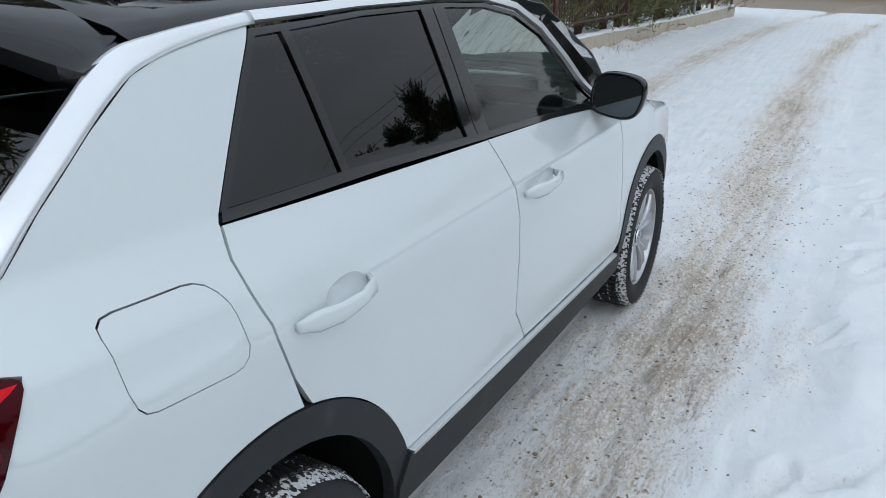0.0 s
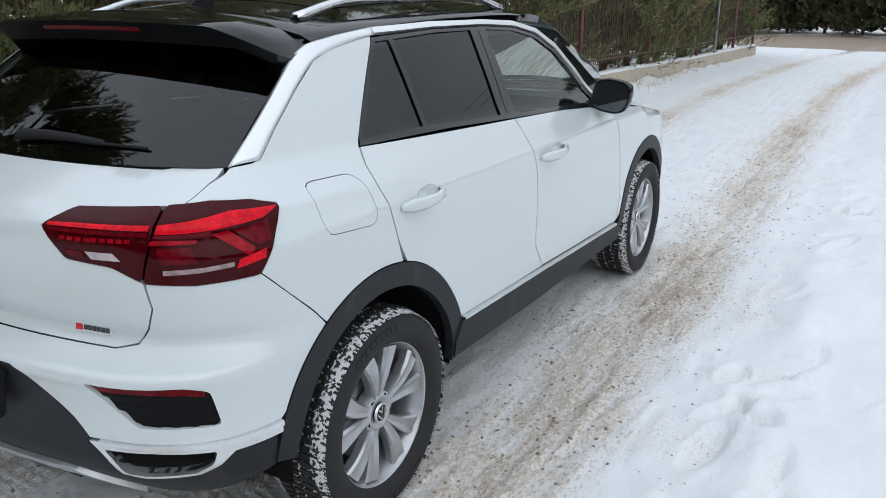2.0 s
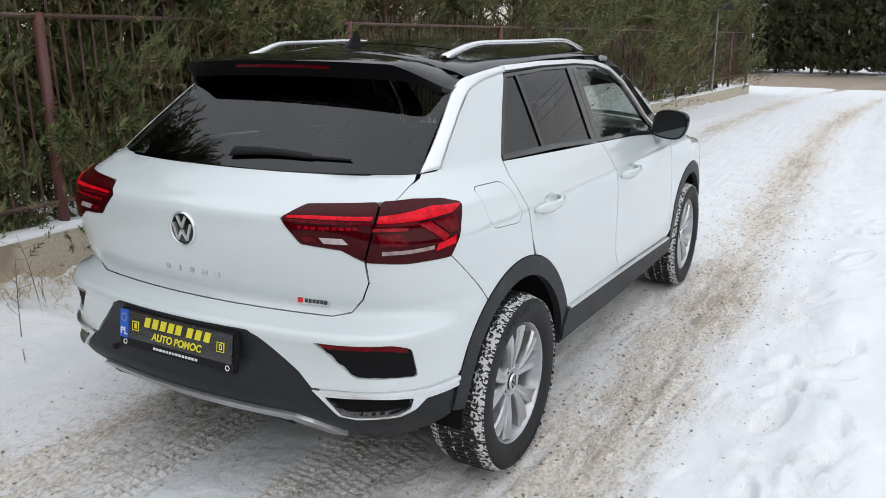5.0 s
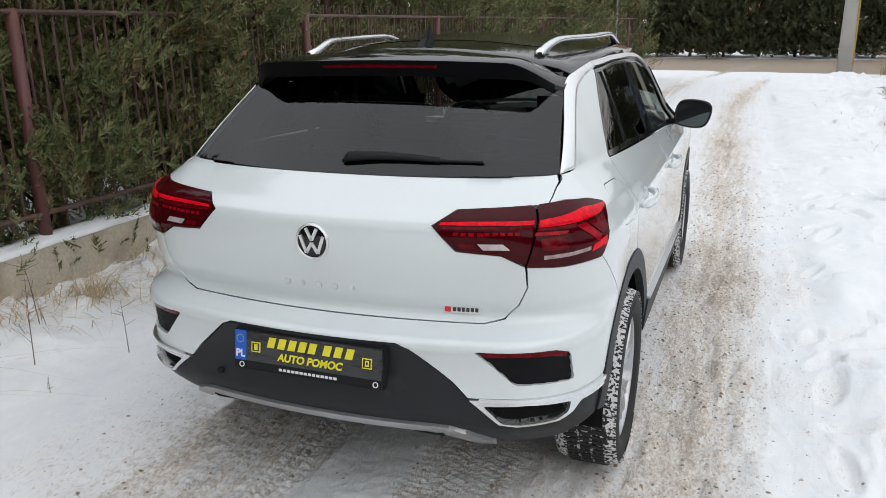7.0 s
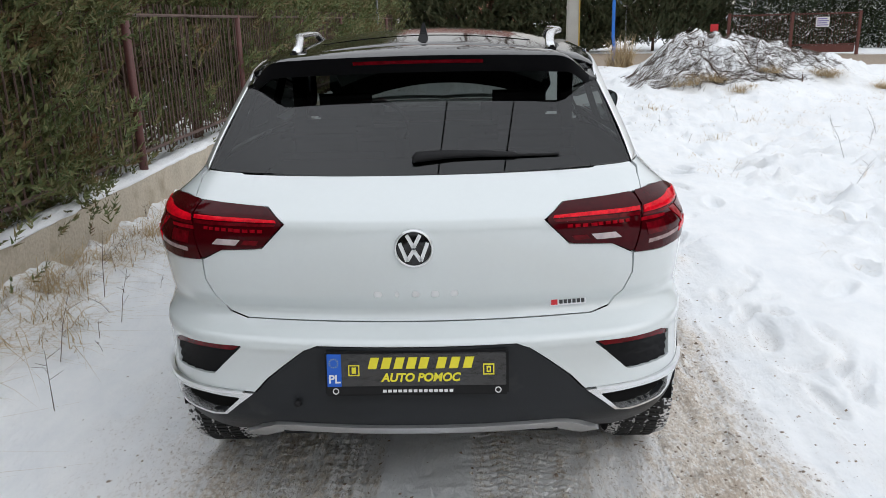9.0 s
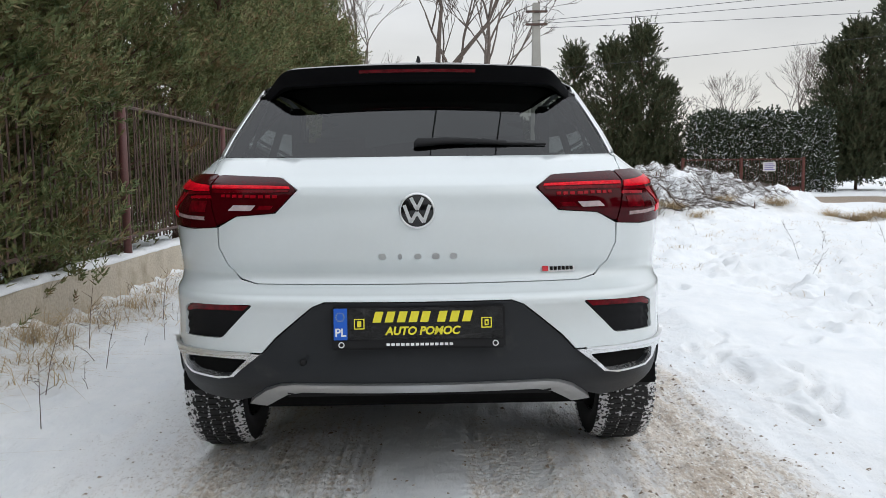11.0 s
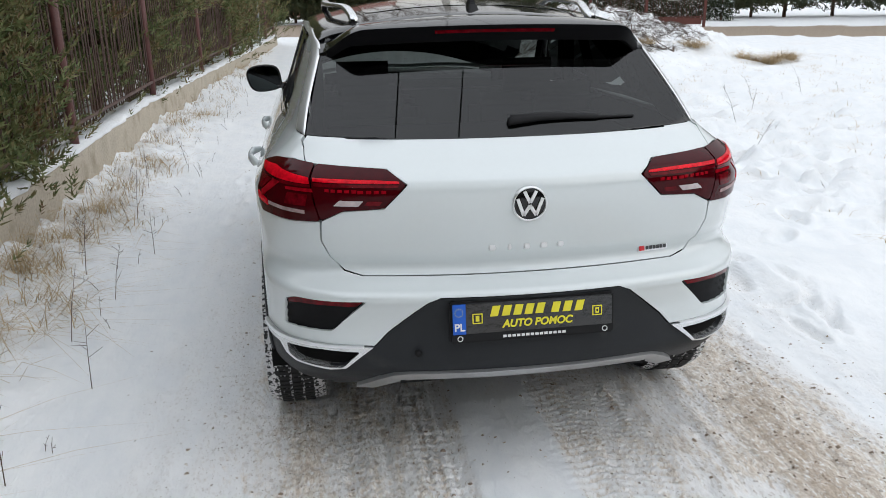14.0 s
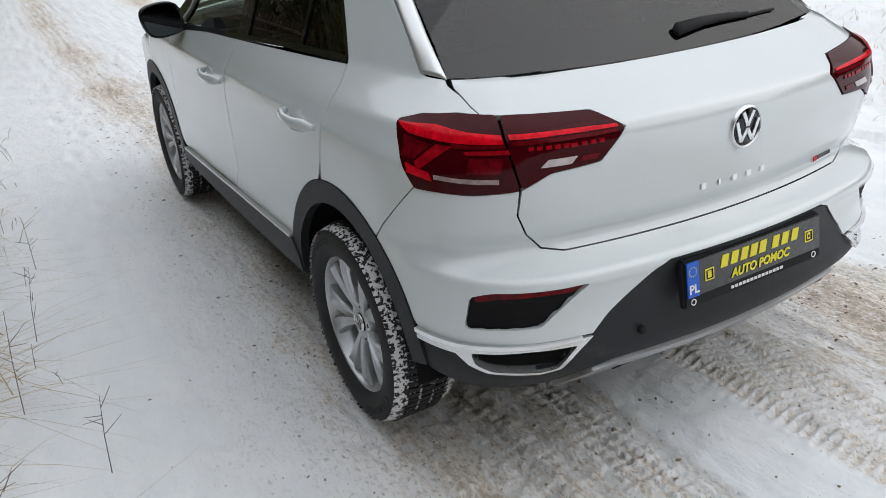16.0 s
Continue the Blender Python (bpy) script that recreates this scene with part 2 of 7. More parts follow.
def snow_material(name, dirt=True):
    """Snow; a ground attribute brings in trodden slush and sand, and shade painted into field hollows."""
    m = bpy.data.materials.new(name)
    m.use_nodes = True
    t = m.node_tree
    p = t.nodes["Principled BSDF"]
    p.inputs["Roughness"].default_value = 0.65
    c = node(t, "ShaderNodeTexCoord")

    drawn = node(t, "ShaderNodeMapping")
    drawn.inputs["Scale"].default_value = (1.0, 0.5, 1.0)
    t.links.new(c.outputs["Object"], drawn.inputs[0])

    def noise_at(scale, detail=6, rough=0.6):
        n = node(t, "ShaderNodeTexNoise")
        n.inputs["Scale"].default_value, n.inputs["Detail"].default_value, n.inputs["Roughness"].default_value = scale, detail, rough
        t.links.new(drawn.outputs[0], n.inputs["Vector"])
        return n.outputs["Fac"]

    def math_of(op, a, b):
        n = node(t, "ShaderNodeMath", operation=op)
        for k, v in enumerate((a, b)):
            if isinstance(v, (int, float)):
                n.inputs[k].default_value = v
            else:
                t.links.new(v, n.inputs[k])
        return n.outputs[0]

    def span(v, a, b, lo=0.0, hi=1.0):
        n = node(t, "ShaderNodeMapRange")
        for k, w in ((1, a), (2, b), (3, lo), (4, hi)):
            n.inputs[k].default_value = w
        t.links.new(v, n.inputs[0])
        return n.outputs[0]

    def blend(f, a, b):
        n = node(t, "ShaderNodeMixRGB")
        t.links.new(f, n.inputs[0])
        for k, v in ((1, a), (2, b)):
            if isinstance(v, tuple):
                n.inputs[k].default_value = (*v, 1)
            else:
                t.links.new(v, n.inputs[k])
        return n.outputs[0]

    long_ = node(t, "ShaderNodeMapping")
    long_.inputs["Scale"].default_value = (1.0, 0.13, 1.0)
    t.links.new(c.outputs["Object"], long_.inputs[0])

    def streak_at(scale, detail=5, rough=0.65):
        n = node(t, "ShaderNodeTexNoise")
        n.inputs["Scale"].default_value, n.inputs["Detail"].default_value, n.inputs["Roughness"].default_value = scale, detail, rough
        t.links.new(long_.outputs[0], n.inputs["Vector"])
        return n.outputs["Fac"]

    fine, coarse, grit = noise_at(38, 8, 0.72), noise_at(5, 9, 0.7), noise_at(150, 4, 0.7)
    base = blend(span(coarse, 0.35, 0.7), (0.775, 0.80, 0.825), (0.87, 0.88, 0.885))
    height = math_of("ADD", math_of("MULTIPLY", fine, 0.55), math_of("MULTIPLY", coarse, 0.9))
    height = math_of("ADD", height, math_of("MULTIPLY", noise_at(13, 4, 0.6), 0.8))
    if dirt:
        a = node(t, "ShaderNodeAttribute", attribute_name="dirt")
        mud = node(t, "ShaderNodeAttribute", attribute_name="mud")
        amount = a.outputs["Fac"]
        streaks = streak_at(22)
        rough = math_of("ADD", math_of("MULTIPLY", math_of("SUBTRACT", fine, 0.5), 1.7), math_of("MULTIPLY", math_of("SUBTRACT", coarse, 0.5), 1.0))
        rough = math_of("ADD", rough, math_of("MULTIPLY", math_of("SUBTRACT", streaks, 0.5), 1.5))
        lot = math_of("ADD", amount, math_of("MULTIPLY", rough, 0.62))
        # trodden grey-white first, then sandy slush, then the brown of wet earth in the middle of a rut
        base = blend(span(amount, 0.03, 0.30, 0.0, 0.8), base, (0.83, 0.815, 0.80))
        slush = blend(span(noise_at(80, 5, 0.7), 0.42, 0.58), (0.58, 0.49, 0.395), (0.83, 0.78, 0.71))
        base = blend(span(lot, 0.32, 0.58, 0.0, 0.92), base, slush)
        earth = blend(span(grit, 0.38, 0.62), (0.33, 0.26, 0.195), (0.60, 0.50, 0.395))
        base = blend(span(lot, 0.66, 0.92, 0.0, 0.8), base, earth)
        lot2 = math_of("ADD", mud.outputs["Fac"], math_of("MULTIPLY", rough, 0.55))
        sand = blend(span(grit, 0.35, 0.65), (0.20, 0.155, 0.115), (0.40, 0.325, 0.25))
        base = blend(span(lot2, 0.45, 0.75), base, sand)
        # white flakes kicked over the slush, and dark specks of soil
        flakes = math_of("MULTIPLY", span(noise_at(60, 6, 0.75), 0.545, 0.60), span(amount, 0.1, 0.5, 0.0, 0.9))
        base = blend(flakes, base, (0.88, 0.88, 0.875))
        specks = math_of("MULTIPLY", span(noise_at(78, 6, 0.78), 0.59, 0.63), span(amount, 0.02, 0.22, 0.0, 0.8))
        base = blend(specks, base, (0.26, 0.205, 0.155))
        crust = node(t, "ShaderNodeTexVoronoi")
        crust.inputs["Scale"].default_value = 110
        t.links.new(drawn.outputs[0], crust.inputs["Vector"])
        shade = node(t, "ShaderNodeSeparateColor")
        t.links.new(crust.outputs["Color"], shade.inputs[0])
        grains = math_of("MULTIPLY", span(shade.outputs[0], 0.76, 0.97), span(amount, 0.05, 0.4, 0.0, 0.5))
        base = blend(grains, base, (0.40, 0.335, 0.27))
        t.links.new(span(lot, 0.2, 0.6, 0.62, 0.8), p.inputs["Roughness"])
        height = math_of("ADD", height, math_of("MULTIPLY", math_of("MULTIPLY", streaks, amount), 1.2))
        relief = span(amount, 0.0, 0.4, 0.40, 0.66)
    t.links.new(base, p.inputs["Base Color"])
    b = node(t, "ShaderNodeBump")
    b.inputs["Distance"].default_value, b.inputs["Strength"].default_value = 0.05, 0.3
    if dirt:
        t.links.new(relief, b.inputs["Strength"])
    t.links.new(height, b.inputs["Height"])
    t.links.new(b.outputs[0], p.inputs["Normal"])
    return m


SNOW_GROUND = snow_material("snowy_ground")
SNOW = snow_material("clean_snow", dirt=False)


# ---- mesh helpers ----
def smooth(me):
    me.polygons.foreach_set("use_smooth", [True] * len(me.polygons))
    return me


def to_mesh(name, shape):
    if isinstance(shape, bmesh.types.BMesh):
        me = bpy.data.meshes.new(name)
        bmesh.ops.recalc_face_normals(shape, faces=shape.faces[:])
        shape.to_mesh(me)
        shape.free()
        return me
    return shape


def part(name, shape, mat, parent=None, label="", at=None):
    """Links a bmesh or mesh as one object under a thing or a part."""
    me = to_mesh(name, shape)
    if mat and not me.materials:
        me.materials.append(mat)
    ob = new(name, me)
    if at:
        ob.matrix_basis = at
    if parent:
        ob.parent = parent
    if label:
        ob["label"] = label
    return ob


def empty(name, label, category, at=None, group="", kind=""):
    ob = tagged(new(name), label, category, group, kind)
    ob.empty_display_size = 0.1
    if at:
        ob.matrix_basis = at
    return ob


def raw(verts, faces, name="mesh"):
    me = bpy.data.meshes.new(name)
    me.from_pydata([tuple(map(float, v)) for v in verts], [], faces)
    me.validate()
    return me


def box(bm, lo, hi, bevel=0.0):
    c, s = [(a + b) / 2 for a, b in zip(lo, hi)], [abs(b - a) for a, b in zip(lo, hi)]
    made = bmesh.ops.create_cube(bm, size=1.0, matrix=Matrix.Translation(c) @ Matrix.Diagonal((*s, 1)))["verts"]
    if bevel:
        edges = list({e for v in made for e in v.link_edges})
        bmesh.ops.bevel(bm, geom=edges, offset=bevel, segments=2, affect="EDGES")
    return bm


def boxed(lo, hi, bevel=0.0):
    return box(bmesh.new(), lo, hi, bevel)


def tube(points, radii, sides=8, cap=True):
    """A round bar along points."""
    verts, faces = [], []
    pts = [Vector(p) for p in points]
    if not hasattr(radii, "__len__"):
        radii = [radii] * len(pts)
    for i, p in enumerate(pts):
        d = (pts[min(i + 1, len(pts) - 1)] - pts[max(i - 1, 0)]).normalized()
        a = d.orthogonal().normalized() if abs(d.z) > 0.9 else d.cross(Vector((0, 0, 1))).normalized()
        b = d.cross(a)
        for k in range(sides):
            w = 2 * math.pi * k / sides
            verts.append(p + radii[i] * (math.cos(w) * a + math.sin(w) * b))
    for i in range(len(pts) - 1):
        for k in range(sides):
            j = (k + 1) % sides
            faces.append((i * sides + k, i * sides + j, (i + 1) * sides + j, (i + 1) * sides + k))
    if cap:
        faces.append(tuple(range(sides))[::-1])
        faces.append(tuple(range((len(pts) - 1) * sides, len(pts) * sides)))
    return verts, faces


def joined(pieces):
    verts, faces = [], []
    for v, f in pieces:
        n = len(verts)
        verts += list(v)
        faces += [tuple(i + n for i in g) for g in f]
    return raw(verts, faces)


def lathe(profile, steps=48, axis="x"):
    """Turns (radius, along) pairs round an axis."""
    verts, faces = [], []
    n = len(profile)
    for k in range(steps):
        w = 2 * math.pi * k / steps
        for r, a in profile:
            verts.append((a, r * math.cos(w), r * math.sin(w)) if axis == "x" else (r * math.cos(w), r * math.sin(w), a))
    for k in range(steps):
        j = (k + 1) % steps
        for i in range(n - 1):
            faces.append((k * n + i, k * n + i + 1, j * n + i + 1, j * n + i))
    return verts, faces


# ---- ground ----
@functools.lru_cache(None)
def noise_table(seed):
    return np.random.RandomState(seed).rand(256, 256)


def value_noise(x, y, scale, seed):
    table = noise_table(seed)
    x, y = x * scale, y * scale
    i, j = np.floor(x).astype(int), np.floor(y).astype(int)
    u, v = x - i, y - j
    u, v = u * u * (3 - 2 * u), v * v * (3 - 2 * v)
    a, b = table[i % 256, j % 256], table[(i + 1) % 256, j % 256]
    c, d = table[i % 256, (j + 1) % 256], table[(i + 1) % 256, (j + 1) % 256]
    return (a * (1 - u) + b * u) * (1 - v) + (c * (1 - u) + d * u) * v - 0.5


def bell(v, middle, width):
    return np.exp(-(((v - middle) / width) ** 2))


def step_in(v, a, b):
    s = np.clip((v - a) / (b - a), 0, 1)
    return s * s * (3 - 2 * s)


def road_mid(x):
    return 28.6 - 0.30 * (x - 2)


def ground_parts(x, y):
    """Height, slush (with shade painted into the field's hollows) and bare earth of the ground."""
    n1, n2, n3, n4 = value_noise(x, y, 0.35, 1), value_noise(x, y, 1.3, 2), value_noise(x, y, 5.0, 3), value_noise(x, y, 14.0, 4)
    n5 = value_noise(x, y, 31.0, 5)
    drag = value_noise(x, 0.12 * y, 17.0, 6) + 0.6 * value_noise(x, 0.2 * y, 37.0, 7)
    wander = 0.05 * np.sin(y * 0.45) + 0.08 * n1
    turn_in = 0.020 * np.maximum(y - 13, 0) ** 1.7
    right = bell(x, 1.05 + wander - 0.006 * np.maximum(y - 4, 0) + turn_in, 0.25)
    left = bell(x, -0.70 + wander - 0.010 * np.maximum(y - 4, 0) + turn_in, 0.28)
    edge = 1.64 + 0.10 * n2 + 0.10 * n3 + 0.04 * n4
    lane = step_in(x, -1.60, -1.25) * (1 - step_in(x, edge - 0.12, edge + 0.10))
    ahead = step_in(y, 1.6, 4.5)
    behind = 1 - step_in(y, -0.5, 0.6)
    middle = bell(x, 0.17, 0.36)
    off = np.abs(x + 0.005)
    strip = np.where(off < 0.15, 1.0, np.exp(-(((off - 0.15) / 0.016) ** 2)))
    # the bank along the wall, the snowfield across the lane, the crossing road
    bank = step_in(-x, 1.55, 2.55) * (1 - step_in(y, 23, 25))
    field = step_in(x, edge - 0.06, edge + 0.16) * (1 - step_in(y, 22.5, 24.5))
    out_ = step_in(x, 2.3, 3.4)
    reach = 6.2 - 2.8 * step_in(x, 8.0, 10.0)
    off_road = y - road_mid(x)
    cross = step_in(off_road, -3.9, -3.1) * (1 - step_in(off_road, reach - 0.3, reach + 0.4))
    verge = step_in(off_road, reach, reach + 0.7)
    z = 0.012 * n2 + 0.006 * n3
    z = z + bank * (0.13 + 0.10 * n2 + 0.12 * n3 + 0.075 * n4)
    lumps = 0.14 * n3 + 0.075 * n4 * step_in(n2, -0.25, 0.2)
    trod = step_in(value_noise(x, y, 3.1, 8), 0.06, 0.22) * (0.6 + n3)
    z = z + field * (0.035 + 0.10 * n1 + 0.075 * n2 + 0.018 * n3 + 0.006 * n4 + out_ * (lumps + 0.07 * n2 - 0.085 * trod))
    z = z + verge * (0.06 + 0.08 * n2)
    ruts = (right + left) * lane
    z = z - 0.026 * ruts + lane * (0.008 * n3 + 0.008 * n4 + (0.006 + 0.010 * ruts) * n5)
    # grooves that wheels have drawn along the lane
    z = z + lane * (0.010 + 0.010 * ruts) * drag * (1 - behind * strip)
    # tread prints either side of the smooth strip
    tread = (bell(x, 0.26, 0.085) + bell(x, -0.30, 0.10) + 0.8 * bell(x, 0.46, 0.07) + 0.8 * bell(x, -0.55, 0.09) + 0.6 * bell(x, -0.78, 0.06)) * behind
    print_ = np.sin(2 * math.pi * (y + 0.30 * np.abs(x - 0.26)) / 0.040) * np.where(x > 0.1, 1, 0) + np.sign(np.sin(2 * math.pi * x / 0.045)) * 0.5 * np.where(x < 0.1, 1, 0) + np.sin(2 * math.pi * y / 0.040) * 0.6 * np.where(x < 0.1, 1, 0)
    z = z + 0.014 * tread * np.tanh(1.8 * print_) * (0.8 + 0.6 * n2)
    z = z + behind * (0.020 * strip + 0.008 * np.exp(-(((off - 0.175) / 0.018) ** 2)))
    z = z * (1 - cross) - 0.03 * cross
    # footprints across the field, scuffs along its edge and steps by the lane
    rng = np.random.RandomState(7)
    scuff = np.zeros_like(z)
    steps = [(rng.uniform(2.2, 6.5), rng.uniform(-2.5, 12), rng.uniform(0, math.pi), 0.15, 0.065, 0.060) for _ in range(150)]
    steps += [(1.84 + 0.13 * rng.randn(), rng.uniform(-2.2, 7.5), rng.normal(1.35, 0.7), rng.uniform(0.09, 0.20), rng.uniform(0.03, 0.055), 0.030) for _ in range(46)]
    for fx, fy, w, la, lb, deep in steps:
        dx, dy = (x - fx) * math.cos(w) + (y - fy) * math.sin(w), -(x - fx) * math.sin(w) + (y - fy) * math.cos(w)
        q = (dx / la) ** 2 + (dy / lb) ** 2
        pit = np.exp(-np.minimum(q, 9) ** 3)
        z = z - deep * pit + 0.3 * deep * np.exp(-((np.sqrt(q) - 1.4) / 0.3) ** 2)
        if deep < 0.04:
            scuff = np.maximum(scuff, pit)
    for k in range(9):
        fx, fy = -1.32 + 0.12 * (k % 2), 0.2 + 0.62 * k
        q = ((x - fx) / 0.05) ** 2 + ((y - fy) / 0.13) ** 2
        z = z - 0.016 * np.exp(-q * q) + 0.006 * np.exp(-((np.sqrt(q) - 1.35) / 0.25) ** 2)
    z = z + 0.3 * np.exp(-(((x - 6.0) / 2.4) ** 2) - ((y - 14.4) / 1.7) ** 2)
    flank = bell(x, 1.47, 0.13) * lane
    dirt = (0.61 - 0.15 * behind) * (right + 0.9 * left * (0.45 + 0.55 * ahead)) * (1.0 + 0.5 * n2) + 0.07 * lane + (0.11 + 0.08 * behind) * lane * (1 - ahead) * (1 - flank) + 0.13 * n2 * lane + 0.22 * n3 * lane + 0.16 * drag * lane
    dirt = np.clip(dirt - 0.10 * flank, 0, 1) * lane * (1 - bank) * (1 - 0.45 * bell(x, -1.20, 0.28))
    dirt = dirt * (1 - behind * strip) + 0.30 * np.clip(tread, 0, 1) * (print_ < -0.2) * (1 - strip)
    # the field's trodden hollows are tinted too, which paints shade into them
    dirt = dirt * (1 - 0.75 * middle * ahead) + 0.12 * scuff + 0.16 * field * out_ * np.clip(trod, 0, 1)
    mud = np.clip(cross * 1.0 + 0.40 * (right + 1.1 * left) * ahead * (0.75 + n2) + 0.6 * bank * step_in(-x, 2.0, 2.4) * step_in(n3 + 0.5 * n4, 0.12, 0.35), 0, 1)
    mud = np.maximum(mud, 0.62 * step_in(y, 19.5, 24.0) * lane * (1 - verge) * (right + left))
    return z, dirt * (1 - 0.6 * verge), mud


def spread(lo, hi, step, reach_lo, reach_hi, grow=1.14, grow_lo=1.1):
    core = list(np.arange(lo, hi + 1e-6, step))
    up, s = [core[-1]], step
    while up[-1] < reach_hi:
        s *= grow
        up.append(up[-1] + s)
    down, s = [core[0]], step
    while down[-1] > reach_lo:
        s *= grow_lo
        down.append(down[-1] - s)
    return np.array(down[:0:-1] + core + up[1:])


gx = spread(-2.6, 3.4, 0.026, -700, 700, 1.055, 1.1)
gy = spread(-2.5, 5.6, 0.030, -700, 900, 1.035, 1.13)
gx = np.unique(np.r_[gx[(gx < -0.95) | (gx > 1.75)], np.arange(-0.95, 0.64, 0.0135), np.arange(0.64, 1.75, 0.017)])
gy = np.unique(np.r_[gy[(gy < -2.0) | (gy > 0.3)], np.arange(-2.0, 0.3, 0.0115)])
GX, GY = np.meshgrid(gx, gy)
GZ, GD, GM = ground_parts(GX, GY)
nx, ny = len(gx), len(gy)
index = np.arange(nx * ny).reshape(ny, nx)
quads = np.stack([index[:-1, :-1], index[:-1, 1:], index[1:, 1:], index[1:, :-1]], -1).reshape(-1, 4)
me = bpy.data.meshes.new("ground")
me.vertices.add(nx * ny)
me.vertices.foreach_set("co", np.stack([GX, GY, GZ], -1).ravel())
me.loops.add(quads.size)
me.loops.foreach_set("vertex_index", quads.ravel())
me.polygons.add(len(quads))
me.polygons.foreach_set("loop_start", np.arange(0, quads.size, 4))
me.update(calc_edges=True)
for key, values in (("dirt", GD), ("mud", GM)):
    me.attributes.new(key, "FLOAT", "POINT").data.foreach_set("value", values.ravel())
smooth(me)
tagged(part("ground", me, SNOW_GROUND), "snow-covered lane and field with slushy brown wheel ruts", "ground", kind="structure")


def ground_z(x, y):
    i, j = min(max(np.searchsorted(gx, x) - 1, 0), nx - 2), min(max(np.searchsorted(gy, y) - 1, 0), ny - 2)
    u, v = (x - gx[i]) / (gx[i + 1] - gx[i]), (y - gy[j]) / (gy[j + 1] - gy[j])
    return float((GZ[j, i] * (1 - u) + GZ[j, i + 1] * u) * (1 - v) + (GZ[j + 1, i] * (1 - u) + GZ[j + 1, i + 1] * u) * v)

# ---- the car: its skin ----
@functools.lru_cache(None)
def shaped(table):
    ks, vs = np.array(table, float).T
    return ks, vs, np.gradient(vs, ks)


def lerp_table(v, table):
    """Smooth interpolation of (key, value) pairs."""
    ks, vs, m = shaped(tuple(table))
    v = np.clip(np.asarray(v, float), ks[0], ks[-1])
    i = np.clip(np.searchsorted(ks, v) - 1, 0, len(ks) - 2)
    h = ks[i + 1] - ks[i]
    s = (v - ks[i]) / h
    return ((1 + 2 * s) * (1 - s) ** 2 * vs[i] + s * (1 - s) ** 2 * h * m[i] + s * s * (3 - 2 * s) * vs[i + 1] + s * s * (s - 1) * h * m[i + 1])


CREASE = [(-0.9, 1.060), (-0.34, 1.057), (-0.02, 1.040), (0.10, 1.026), (0.32, 0.990), (0.7, 0.985), (3.5, 0.985)]
SIDE = [(0.18, 0.80), (0.27, 0.842), (0.34, 0.862), (0.42, 0.873), (0.50, 0.878), (0.62, 0.876), (0.80, 0.876), (0.92, 0.8805), (0.970, 0.8805), (0.982, 0.8785), (0.991, 0.8725), (1.06, 0.836), (1.12, 0.800), (1.15, 0.786)]
TAPER = [(-0.85, 0.10), (-0.60, 0.055), (-0.35, 0.022), (0.0, 0.010), (0.5, 0.004), (1.2, 0.0), (2.2, 0.004), (2.7, 0.010), (3.1, 0.045), (3.45, 0.13)]
WAIST = [(-0.6, 0.10), (-0.45, 0.078), (-0.31, 0.058), (-0.15, 0.040), (0.05, 0.026), (0.3, 0.014), (0.5, 0.008), (1.0, 0.0), (1.8, 0.012), (2.4, 0.04), (3.4, 0.10)]
REAR = [(0.18, -0.50), (0.26, -0.58), (0.32, -0.670), (0.37, -0.728), (0.42, -0.776), (0.45, -0.787), (0.50, -0.783), (0.60, -0.780), (0.655, -0.790), (0.69, -0.797), (0.706, -0.785), (0.722, -0.72), (0.745, -0.690), (0.80, -0.703), (0.90, -0.724), (0.98, -0.729), (1.03, -0.722), (1.043, -0.7155), (1.055, -0.698), (1.10, -0.608), (1.141, -0.525)]
ROOF = [(-0.4, 1.43), (-0.1, 1.488), (0.2, 1.520), (0.6, 1.545), (1.0, 1.553), (1.4, 1.540), (1.75, 1.505), (2.1, 1.45)]
HOOD = [(2.0, 1.08), (2.4, 1.06), (2.8, 1.015), (3.1, 0.95), (3.3, 0.87), (3.5, 0.74)]
NOSE = [(0.18, 3.25), (0.35, 3.38), (0.55, 3.43), (0.75, 3.41), (0.9, 3.30), (1.1, 3.0)]


def smax(a, b, k):
    h = np.maximum(k - np.abs(a - b), 0) / k
    return np.maximum(a, b) + h * h * k * 0.25


def body(x, y, z):
    """Signed distance, roughly, from the skin of the car; the rear axle is at y = 0."""
    x = np.abs(x)
    line = np.maximum(lerp_table(y, CREASE), 1.03)
    low = lerp_table(z, SIDE) - lerp_table(y, TAPER) - lerp_table(y, WAIST) * np.clip((z - line) / (1.15 - line), 0, 1)
    wide = np.where(z < 1.15, low, lerp_table(np.full_like(z, 1.15), SIDE) - lerp_table(y, TAPER) - lerp_table(y, WAIST) - (0.36 + 0.10 * (1 - step_in(y, -0.05, 0.45))) * (z - 1.15))
    tail = np.where(z < 1.141, lerp_table(z, REAR), -0.525 + (z - 1.141) / 0.65) + np.where(z < 1.141, 0.20, 0.26) * x * x
    roof = lerp_table(y, ROOF) - 0.17 * x * x
    shield = 1.545 - 0.50 * (y - 1.65) - 0.20 * x * x
    hood = lerp_table(y, HOOD) - 0.12 * x * x
    top = np.where(y > 1.5, np.maximum(-smax(-roof, -shield, 0.05), hood), roof)
    nose = lerp_table(z, NOSE) - 0.35 * x * x
    corner = 0.055 + 0.20 * np.clip((1.16 - z) / 0.14, 0, 1)
    f = smax(x - wide, tail - y, corner)
    f = smax(f, y - nose, 0.25)
    return smax(f, z - top, 0.055)


